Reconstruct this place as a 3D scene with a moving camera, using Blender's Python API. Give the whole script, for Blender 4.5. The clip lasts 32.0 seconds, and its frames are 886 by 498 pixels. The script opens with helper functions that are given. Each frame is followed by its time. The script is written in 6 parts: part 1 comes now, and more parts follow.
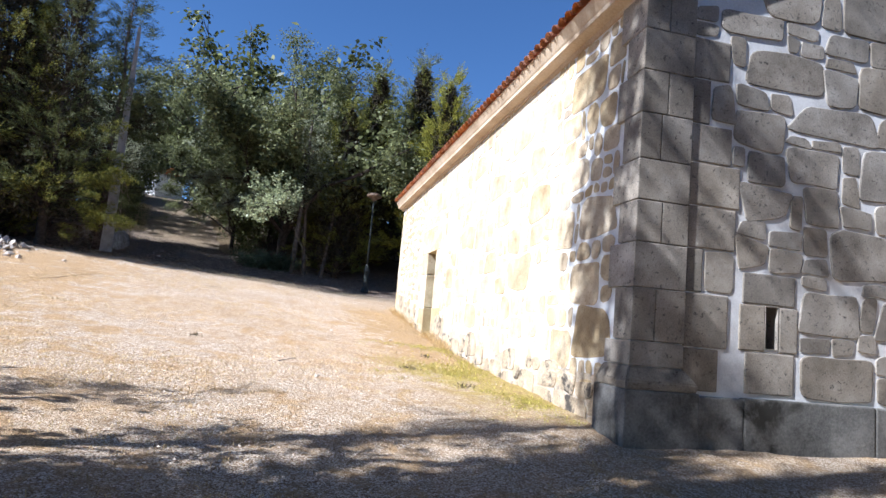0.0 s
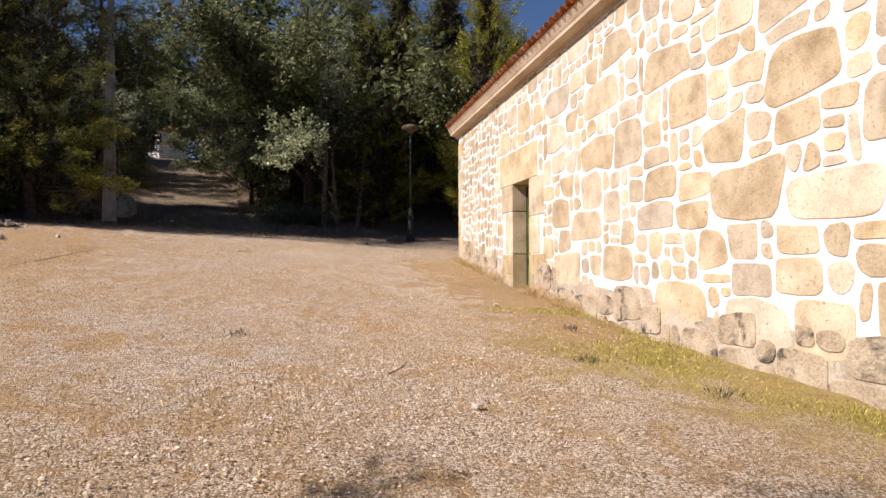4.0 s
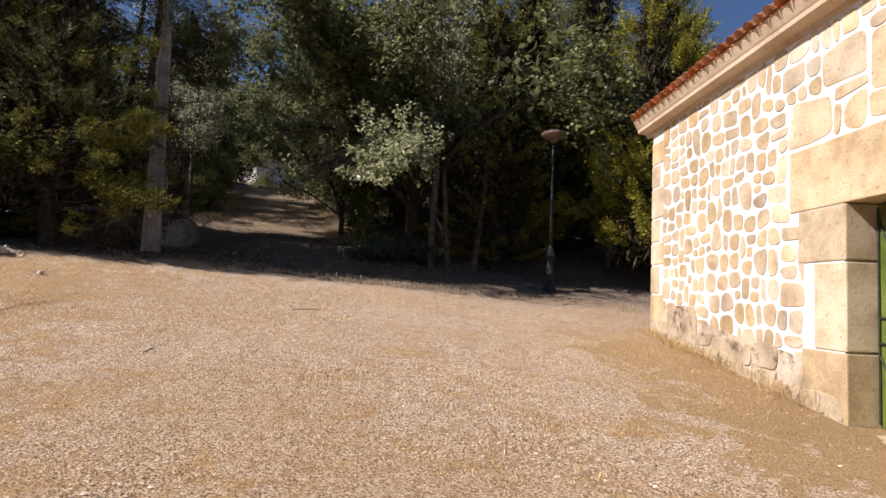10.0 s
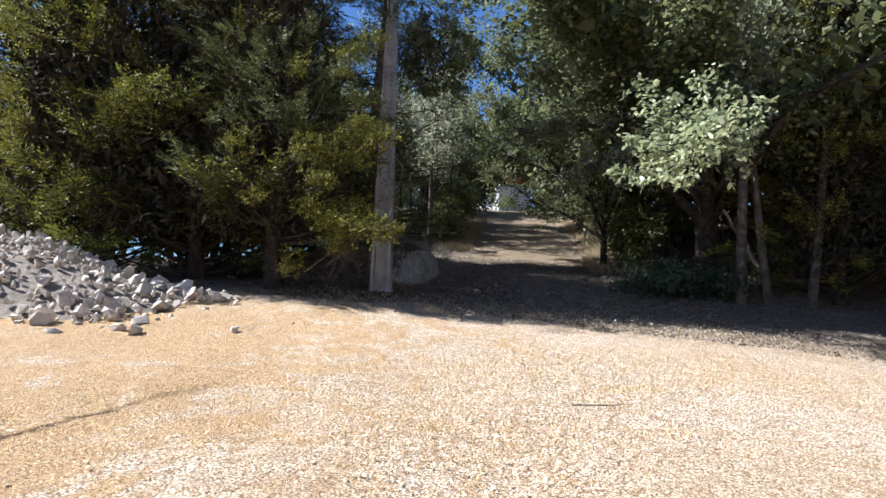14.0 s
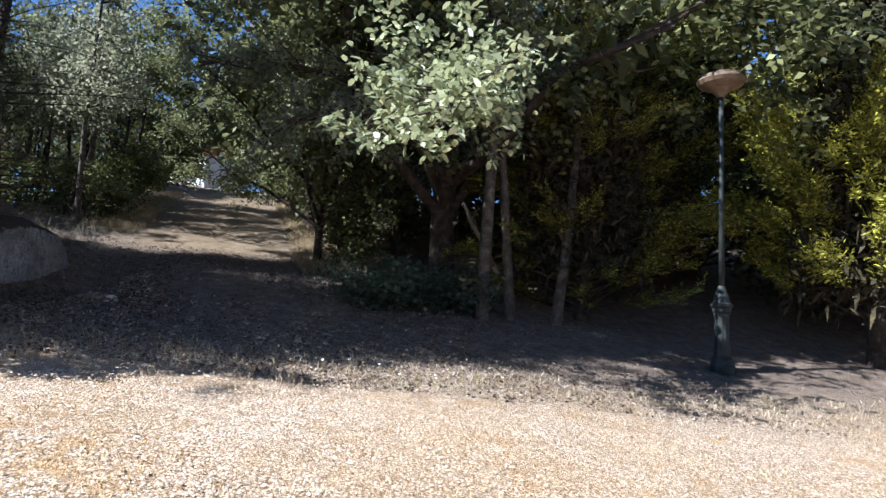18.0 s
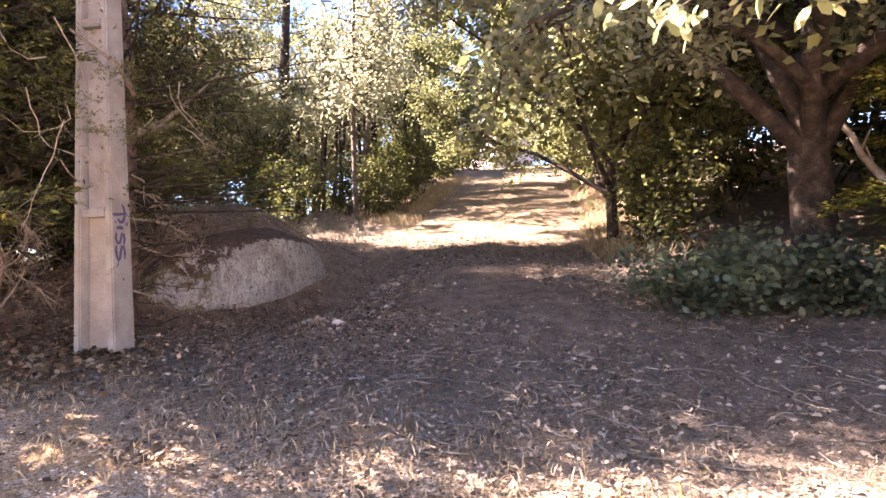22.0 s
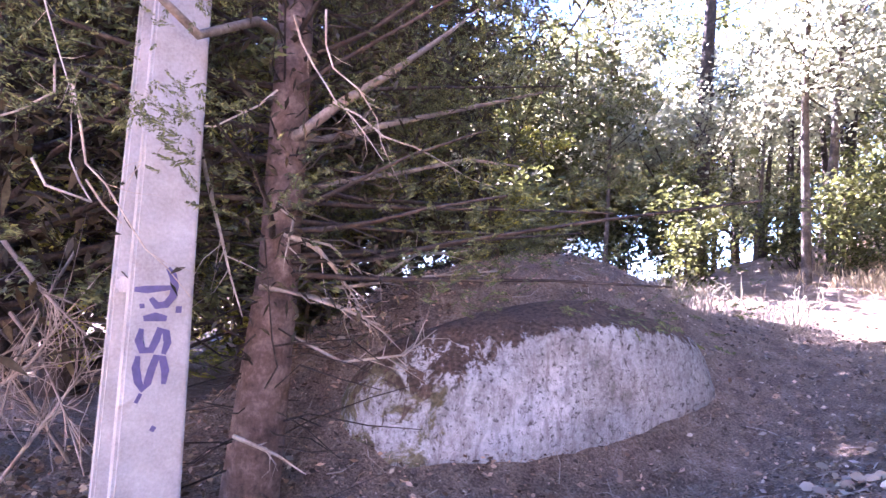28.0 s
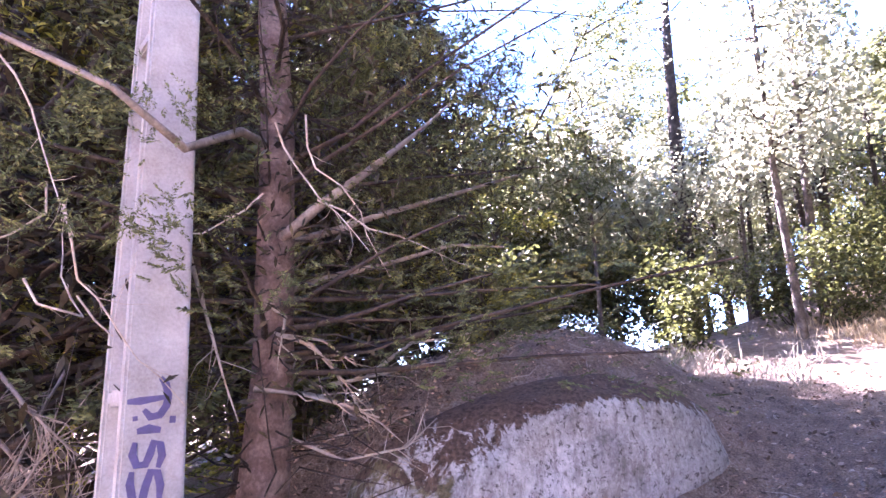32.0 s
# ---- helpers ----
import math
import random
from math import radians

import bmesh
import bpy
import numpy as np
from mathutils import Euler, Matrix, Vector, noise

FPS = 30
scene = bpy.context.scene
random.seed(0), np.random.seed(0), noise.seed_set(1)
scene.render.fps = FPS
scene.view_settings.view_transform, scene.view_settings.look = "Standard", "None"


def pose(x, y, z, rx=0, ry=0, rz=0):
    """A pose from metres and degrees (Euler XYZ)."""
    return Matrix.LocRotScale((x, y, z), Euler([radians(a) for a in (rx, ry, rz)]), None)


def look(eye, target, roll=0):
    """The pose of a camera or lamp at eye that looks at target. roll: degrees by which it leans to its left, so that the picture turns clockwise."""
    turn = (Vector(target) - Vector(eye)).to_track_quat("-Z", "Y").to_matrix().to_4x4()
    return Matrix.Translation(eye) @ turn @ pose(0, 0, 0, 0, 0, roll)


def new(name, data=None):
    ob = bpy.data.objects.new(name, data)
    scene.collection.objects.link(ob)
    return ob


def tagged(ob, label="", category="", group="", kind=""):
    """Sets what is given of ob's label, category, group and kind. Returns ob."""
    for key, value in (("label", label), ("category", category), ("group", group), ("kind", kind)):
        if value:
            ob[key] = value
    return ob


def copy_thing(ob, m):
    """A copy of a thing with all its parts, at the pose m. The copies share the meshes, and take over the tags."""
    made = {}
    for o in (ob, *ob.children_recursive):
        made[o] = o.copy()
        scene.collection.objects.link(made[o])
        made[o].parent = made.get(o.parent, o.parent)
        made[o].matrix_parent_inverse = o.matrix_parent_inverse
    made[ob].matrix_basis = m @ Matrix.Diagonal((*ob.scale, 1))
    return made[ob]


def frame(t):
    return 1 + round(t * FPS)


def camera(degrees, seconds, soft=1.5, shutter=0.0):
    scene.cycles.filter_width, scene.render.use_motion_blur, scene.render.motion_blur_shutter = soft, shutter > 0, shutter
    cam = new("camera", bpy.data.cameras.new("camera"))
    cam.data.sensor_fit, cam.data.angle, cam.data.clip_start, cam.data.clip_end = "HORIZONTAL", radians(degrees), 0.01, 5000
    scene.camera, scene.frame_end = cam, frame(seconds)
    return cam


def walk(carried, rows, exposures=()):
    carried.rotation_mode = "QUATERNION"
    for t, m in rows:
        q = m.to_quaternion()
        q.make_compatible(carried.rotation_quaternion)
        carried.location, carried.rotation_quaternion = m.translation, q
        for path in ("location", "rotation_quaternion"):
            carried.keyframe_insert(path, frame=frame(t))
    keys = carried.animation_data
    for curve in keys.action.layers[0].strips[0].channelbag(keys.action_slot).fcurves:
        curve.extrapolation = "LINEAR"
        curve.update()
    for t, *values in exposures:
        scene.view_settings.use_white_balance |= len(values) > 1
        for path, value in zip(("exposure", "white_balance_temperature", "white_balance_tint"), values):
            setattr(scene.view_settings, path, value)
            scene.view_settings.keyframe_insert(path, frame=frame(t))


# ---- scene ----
cam = camera(71.9, 32.0)
PATH = [
    (0, (-0.062, 0.542, 1.438), (0.385, 2.478, 1.672), 5.1),
    (0.5, (0.005, 0.793, 1.553), (0.299, 2.767, 1.676), 3.6),
    (1, (-0.133, 1.238, 1.563), (0.223, 3.206, 1.582), 3.9),
    (1.5, (-0.309, 1.620, 1.541), (-0.122, 3.611, 1.577), 0.3),
    (2, (-0.395, 2.087, 1.573), (-0.288, 4.084, 1.593), 0.2),
    (2.5, (-0.512, 2.497, 1.555), (-0.374, 4.491, 1.594), -0.0),
    (4.5, (-0.884, 4.96, 1.664), (-0.431, 6.908, 1.7), -0.1),
    (5, (-0.962, 5.481, 1.708), (-0.653, 7.457, 1.752), 0.2),
    (5.5, (-0.996, 6.011, 1.767), (-0.784, 7.999, 1.817), -0.2),
    (6, (-0.93, 6.54, 1.793), (-0.675, 8.523, 1.858), 0.4),
    (6.5, (-0.896, 7.038, 1.829), (-0.675, 9.023, 1.924), 2.9),
    (7, (-0.856, 7.55, 1.88), (-0.553, 9.52, 2.046), 2.6),
    (7.5, (-0.885, 8.128, 1.932), (-0.559, 10.093, 2.106), 2.1),
    (8, (-0.908, 8.672, 1.997), (-0.591, 10.639, 2.168), 2.1),
    (8.5, (-0.856, 9.245, 2.049), (-0.533, 11.212, 2.219), 2.0),
    (9, (-0.888, 9.746, 2.082), (-0.669, 11.727, 2.239), 2.5),
    (9.5, (-0.914, 10.229, 2.092), (-0.802, 12.22, 2.246), 2.2),
    (10, (-0.915, 10.694, 2.142), (-0.817, 12.685, 2.292), 2.3),
    (10.5, (-1.022, 11.169, 2.186), (-0.97, 13.163, 2.338), 2.8),
    (11, (-1.069, 11.643, 2.239), (-1.268, 13.628, 2.378), 5.0),
    (11.5, (-1.231, 12.13, 2.271), (-1.702, 14.07, 2.395), 4.9),
    (12, (-1.331, 12.651, 2.315), (-1.813, 14.587, 2.448), 3.1),
    (12.5, (-1.459, 13.173, 2.377), (-1.953, 15.106, 2.507), 1.5),
    (13, (-1.63, 13.62, 2.455), (-2.138, 15.55, 2.589), -0.5),
    (13.5, (-1.766, 14.153, 2.498), (-2.341, 16.061, 2.659), 0.4),
    (14, (-1.937, 14.575, 2.554), (-2.608, 16.448, 2.757), 2.1),
    (14.5, (-2.067, 15.018, 2.593), (-2.655, 16.912, 2.855), 1.6),
    (15, (-2.139, 15.464, 2.635), (-2.66, 17.374, 2.915), 1.4),
    (15.5, (-2.112, 16.038, 2.705), (-2.303, 18.008, 2.995), 1.7),
    (17.5, (-2.072, 18.019, 2.97), (-1.863, 19.995, 3.194), 3.6),
    (18, (-2.141, 18.46, 3.029), (-1.928, 20.438, 3.23), 2.5),
    (18.5, (-2.18, 18.89, 3.042), (-1.812, 20.85, 3.203), 2.3),
    (19, (-2.209, 19.329, 3.078), (-1.819, 21.286, 3.21), 2.5),
    (19.5, (-2.229, 19.804, 3.134), (-1.586, 21.696, 3.227), 2.2),
    (20, (-2.145, 20.208, 3.202), (-1.457, 22.084, 3.288), 2.3),
    (20.5, (-2.106, 20.464, 3.275), (-1.914, 22.454, 3.322), 2.2),
    (20.9, (-2.085, 20.817, 3.371), (-2.45, 22.782, 3.439), -0.7),
    (21, (-2.079, 20.899, 3.38), (-2.502, 22.852, 3.456), -0.9),
    (21.5, (-2.041, 21.282, 3.402), (-2.738, 23.155, 3.481), -1.6),
    (22, (-2.264, 21.65, 3.447), (-3.015, 23.501, 3.539), -1.6),
    (22.5, (-2.394, 22.069, 3.465), (-3.15, 23.918, 3.564), -1.9),
    (23, (-2.538, 22.371, 3.52), (-3.539, 24.099, 3.635), -1.5),
    (23.5, (-2.748, 22.692, 3.575), (-3.805, 24.386, 3.691), -1.1),
    (24, (-2.932, 23.071, 3.602), (-4.037, 24.734, 3.731), -1.1),
    (24.5, (-3.132, 23.452, 3.628), (-4.263, 25.092, 3.804), -1.4),
    (26.5, (-3.802, 24.949, 3.944), (-5.046, 26.503, 4.135), 2.8),
    (27, (-3.94, 25.242, 4.018), (-5.421, 26.572, 4.21), 2.8),
    (27.5, (-4.097, 25.428, 4.031), (-5.733, 26.561, 4.226), 3.0),
    (28, (-4.128, 25.483, 4.072), (-5.899, 26.391, 4.271), 3.5),
    (28.5, (-4.132, 25.494, 4.058), (-5.931, 26.339, 4.275), 2.9),
    (29, (-4.122, 25.473, 4.049), (-5.926, 26.301, 4.292), 1.7),
    (29.5, (-4.115, 25.464, 4.067), (-5.896, 26.304, 4.411), -0.5),
    (30, (-4.107, 25.456, 4.074), (-5.875, 26.305, 4.466), -0.8),
    (30.5, (-4.112, 25.456, 4.071), (-5.865, 26.313, 4.513), -1.1),
    (31, (-4.126, 25.449, 4.069), (-5.865, 26.314, 4.545), -1.2),
    (31.5, (-4.12, 25.45, 4.063), (-5.851, 26.322, 4.556), -1.4),
    (32, (-4.091, 25.481, 4.046), (-5.809, 26.385, 4.53), -1.7),
]
EXPOSURES = [(0, 1.3, 5150, 12), (2.0, 1.2, 5900, 15), (2.5, 1.1, 6000, 16), (4.5, 0.5, 6150, 20), (10, 0.62, 6250, 20), (11.3, 0.95, 6250, 16), (12.2, 1.15, 6100, 13), (13, 1.5, 5480, 10), (20.3, 1.65, 5250, 12), (21.0, 2.3, 5800, 20), (22.0, 3.85, 7100, 34), (23.0, 4.75, 5600, 50), (24.5, 4.95, 5450, 50), (27, 5.05, 5450, 50), (32, 4.9, 5500, 48)]
walk(cam, [(t, look(eye, target, roll)) for t, eye, target, roll in PATH], EXPOSURES)

# ---- sky and sun ----
SUN_AZ, SUN_EL = radians(195.0), radians(41.0)   # direction towards the sun, counted from +x
world = bpy.data.worlds.new("sky")
scene.world = world
world.use_nodes = True
wn = world.node_tree.nodes
sky = wn.new("ShaderNodeTexSky")
sky.sky_type, sky.sun_disc = 'NISHITA', False
sky.sun_elevation, sky.sun_rotation = SUN_EL, math.pi / 2 - SUN_AZ
sky.air_density, sky.dust_density, sky.ozone_density, sky.altitude = 1.0, 0.1, 6.0, 200
wn["Background"].inputs["Strength"].default_value = 0.05
world.node_tree.links.new(sky.outputs[0], wn["Background"].inputs["Color"])
sun = new("sun", bpy.data.lights.new("sun", 'SUN'))
sun.data.energy, sun.data.angle, sun.data.color = 5.0, radians(0.53), (1.0, 0.93, 0.82)
to_sun = Vector((math.cos(SUN_AZ) * math.cos(SUN_EL), math.sin(SUN_AZ) * math.cos(SUN_EL), math.sin(SUN_EL)))
sun.matrix_world = look(to_sun * 60, (0, 0, 0))

# ---- materials ----


def material(name):
    m = bpy.data.materials.new(name)
    m.use_nodes = True
    return m, m.node_tree.nodes, m.node_tree.links, m.node_tree.nodes["Principled BSDF"]


def noise_node(nodes, links, coords, scale, detail=4.0, rough=0.55, distort=0.0):
    n = nodes.new("ShaderNodeTexNoise")
    n.inputs["Scale"].default_value, n.inputs["Detail"].default_value = scale, detail
    n.inputs["Roughness"].default_value, n.inputs["Distortion"].default_value = rough, distort
    links.new(coords, n.inputs["Vector"])
    return n.outputs["Fac"]


def ramp(nodes, links, fac, stops):
    r = nodes.new("ShaderNodeValToRGB")
    while len(r.color_ramp.elements) < len(stops):
        r.color_ramp.elements.new(0.5)
    for e, (p, c) in zip(r.color_ramp.elements, stops):
        e.position = p
        e.color = (*c, 1) if len(c) == 3 else c
    links.new(fac, r.inputs["Fac"])
    return r.outputs["Color"]


def mixed(nodes, links, fac, a, b, kind='MIX'):
    n = nodes.new("ShaderNodeMix")
    n.data_type, n.blend_type = 'RGBA', kind
    for sock, v in ((n.inputs["Factor"], fac), (n.inputs["A"], a), (n.inputs["B"], b)):
        if hasattr(v, "links") or hasattr(v, "is_linked"):
            links.new(v, sock)
        else:
            sock.default_value = v if isinstance(v, float) else (*v, 1)
    return n.outputs["Result"]


def math_node(nodes, links, op, a, b=0.0, clamp=False):
    n = nodes.new("ShaderNodeMath")
    n.operation, n.use_clamp = op, clamp
    for sock, v in zip(n.inputs, (a, b)):
        if isinstance(v, (int, float)):
            sock.default_value = v
        else:
            links.new(v, sock)
    return n.outputs[0]


def bump(nodes, links, bsdf, height, strength, distance):
    b = nodes.new("ShaderNodeBump")
    b.inputs["Strength"].default_value, b.inputs["Distance"].default_value = strength, distance
    links.new(height, b.inputs["Height"])
    links.new(b.outputs[0], bsdf.inputs["Normal"])


def rough_mat(name, dark, mid, light, scale, rough=0.9, fine=40.0, strength=0.5, distance=0.01, per_object=0.0, per_island=0.0, stain=None):
    """A surface in three tones with a coarse and a fine grain; stain: (colour, scale, threshold)."""
    m, nodes, links, bsdf = material(name)
    co = nodes.new("ShaderNodeNewGeometry").outputs["Position"]
    big = noise_node(nodes, links, co, scale, 5)
    small = noise_node(nodes, links, co, fine, 6, 0.65)
    f = math_node(nodes, links, 'ADD', math_node(nodes, links, 'MULTIPLY', big, 0.6), math_node(nodes, links, 'MULTIPLY', small, 0.4))
    colour = ramp(nodes, links, f, [(0.33, dark), (0.5, mid), (0.66, light)])
    if stain:
        s = noise_node(nodes, links, co, stain[1], 6, 0.65, 0.4)
        mask = ramp(nodes, links, s, [(stain[2] - 0.04, (0, 0, 0)), (stain[2] + 0.07, (1, 1, 1))])
        colour = mixed(nodes, links, mask, colour, stain[0])
    for amount, kind in ((per_object, "object"), (per_island, "island")):
        if amount:
            if kind == "object":
                r = nodes.new("ShaderNodeObjectInfo").outputs["Random"]
            else:
                r = nodes.new("ShaderNodeNewGeometry").outputs["Random Per Island"]
            hsv = nodes.new("ShaderNodeHueSaturation")
            links.new(math_node(nodes, links, 'ADD', math_node(nodes, links, 'MULTIPLY', r, 2 * amount), 1 - amount), hsv.inputs["Value"])
            r2 = math_node(nodes, links, 'FRACT', math_node(nodes, links, 'MULTIPLY', r, 7.31))
            links.new(math_node(nodes, links, 'ADD', math_node(nodes, links, 'MULTIPLY', r2, 0.36), 0.84), hsv.inputs["Saturation"])
            links.new(colour, hsv.inputs["Color"])
            colour = hsv.outputs["Color"]
    links.new(colour, bsdf.inputs["Base Color"])
    bsdf.inputs["Roughness"].default_value = rough
    bsdf.inputs["Specular IOR Level"].default_value = 0.25
    bump(nodes, links, bsdf, f, strength, distance)
    return m


def leaf_mat(name, dark, light, through_colour, rough=0.55, share=0.35, gloss=0.25):
    """Foliage: each leaf has a tone of its own, and lets some light through."""
    m, nodes, links, bsdf = material(name)
    r = nodes.new("ShaderNodeNewGeometry").outputs["Random Per Island"]
    colour = ramp(nodes, links, r, [(0.0, dark), (0.6, tuple(0.6 * a + 0.4 * b for a, b in zip(dark, light))), (1.0, tuple(min(1, 1.5 * c) for c in light))])
    links.new(colour, bsdf.inputs["Base Color"])
    bsdf.inputs["Roughness"].default_value = rough
    bsdf.inputs["Specular IOR Level"].default_value = gloss
    t = nodes.new("ShaderNodeBsdfTranslucent")
    t.inputs["Color"].default_value = (*through_colour, 1)
    mix = nodes.new("ShaderNodeMixShader")
    mix.inputs[0].default_value = share
    links.new(bsdf.outputs[0], mix.inputs[1])
    links.new(t.outputs[0], mix.inputs[2])
    links.new(mix.outputs[0], nodes["Material Output"].inputs["Surface"])
    return m


def plain_mat(name, colour, rough=0.6, metal=0.0):
    m, nodes, links, bsdf = material(name)
    co = nodes.new("ShaderNodeNewGeometry").outputs["Position"]
    n = noise_node(nodes, links, co, 30, 5)
    links.new(ramp(nodes, links, n, [(0.3, tuple(0.8 * c for c in colour)), (0.7, tuple(min(1, 1.15 * c) for c in colour))]), bsdf.inputs["Base Color"])
    bsdf.inputs["Roughness"].default_value, bsdf.inputs["Metallic"].default_value = rough, metal
    return m


granite_warm = rough_mat("warm_granite", (0.30, 0.22, 0.13), (0.50, 0.395, 0.255), (0.62, 0.525, 0.375), 3.0, 0.92, 60, 0.9, 0.014, per_object=0.17, per_island=0.17, stain=((0.27, 0.19, 0.115), 30, 0.61))
# the side wall's granite again, darkened in colour for the front's shade
granite_shade_grey = rough_mat("shade_grey_granite", (0.14, 0.117, 0.09), (0.275, 0.237, 0.19), (0.42, 0.37, 0.305), 2.5, 0.92, 60, 0.9, 0.014, per_object=0.2, per_island=0.2, stain=((0.08, 0.07, 0.06), 22, 0.61))
mortar_white = rough_mat("white_mortar", (0.55, 0.54, 0.52), (0.69, 0.68, 0.66), (0.76, 0.755, 0.74), 2.0, 0.95, 45, 0.5, 0.01)
plinth_mat = rough_mat("weathered_plinth", (0.20, 0.15, 0.10), (0.42, 0.33, 0.22), (0.58, 0.49, 0.36), 2.5, 0.95, 40, 1.0, 0.03, stain=((0.07, 0.06, 0.05), 3.2, 0.575))
render_mat = rough_mat("cream_render", (0.36, 0.26, 0.17), (0.50, 0.385, 0.265), (0.60, 0.49, 0.36), 1.5, 0.9, 30, 0.25, 0.006)
tile_mat = rough_mat("terracotta", (0.22, 0.085, 0.045), (0.42, 0.17, 0.085), (0.55, 0.27, 0.15), 5.0, 0.85, 50, 0.4, 0.006, per_object=0.2)
concrete_mat = rough_mat("pale_concrete", (0.20, 0.19, 0.18), (0.30, 0.29, 0.28), (0.39, 0.38, 0.37), 4.0, 0.9, 70, 0.4, 0.004, stain=((0.24, 0.22, 0.19), 5.0, 0.63))
bark_mat = rough_mat("bark", (0.018, 0.013, 0.010), (0.045, 0.034, 0.026), (0.10, 0.077, 0.06), 9.0, 0.95, 45, 1.0, 0.03)
peeling_bark = rough_mat("peeling_reddish_bark", (0.045, 0.030, 0.024), (0.13, 0.09, 0.072), (0.27, 0.20, 0.165), 7.0, 0.95, 38, 1.0, 0.03)
grey_bark = rough_mat("grey_brown_bark", (0.035, 0.028, 0.023), (0.095, 0.077, 0.063), (0.20, 0.17, 0.145), 8.0, 0.95, 45, 1.0, 0.025)
twig_mat = rough_mat("dull_twigs", (0.09, 0.072, 0.056), (0.20, 0.165, 0.135), (0.32, 0.275, 0.23), 8.0, 0.95, 60, 0.6, 0.01)
deadwood_mat = rough_mat("dead_wood", (0.16, 0.125, 0.095), (0.32, 0.27, 0.215), (0.46, 0.41, 0.35), 8.0, 0.95, 60, 0.6, 0.01)
cypress_mat = leaf_mat("cypress_foliage", (0.035, 0.038, 0.008), (0.27, 0.26, 0.042), (0.25, 0.26, 0.05), 0.6, 0.13)
# green cypress with sunlight put into its colour as yellow
sunlit_cypress_mat = leaf_mat("sunlit_cypress_foliage", (0.085, 0.085, 0.014), (0.33, 0.31, 0.04), (0.40, 0.38, 0.045), 0.7, 0.2)
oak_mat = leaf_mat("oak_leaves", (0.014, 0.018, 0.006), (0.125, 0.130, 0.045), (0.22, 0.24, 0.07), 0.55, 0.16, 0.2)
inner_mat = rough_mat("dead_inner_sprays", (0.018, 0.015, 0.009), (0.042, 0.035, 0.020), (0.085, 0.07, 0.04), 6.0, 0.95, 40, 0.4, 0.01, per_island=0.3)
# oak leaves again, brightened in colour for crowns that catch some sun
part_lit_oak_mat = leaf_mat("part_lit_oak_leaves", (0.020, 0.024, 0.009), (0.165, 0.172, 0.068), (0.32, 0.34, 0.15), 0.5, 0.24, 0.2)
# cypress foliage again, its shade put into a duller grey-green colour
shaded_cypress_mat = leaf_mat("shaded_cypress_foliage", (0.042, 0.052, 0.018), (0.135, 0.145, 0.05), (0.18, 0.20, 0.07), 0.6, 0.12)
# oak leaves with sunlight put into both colours, for backlit trees and boughs
sunlit_oak_mat = leaf_mat("sunlit_tone_oak_leaves", (0.055, 0.062, 0.034), (0.21, 0.215, 0.13), (0.46, 0.465, 0.30), 0.5, 0.38)
# brightest oak leaf copy: direct sun on the bough is in its colour
sunlit_bough_mat = leaf_mat("sunlit_bough_leaves", (0.12, 0.14, 0.06), (0.43, 0.45, 0.28), (0.45, 0.48, 0.26), 0.38, 0.35)


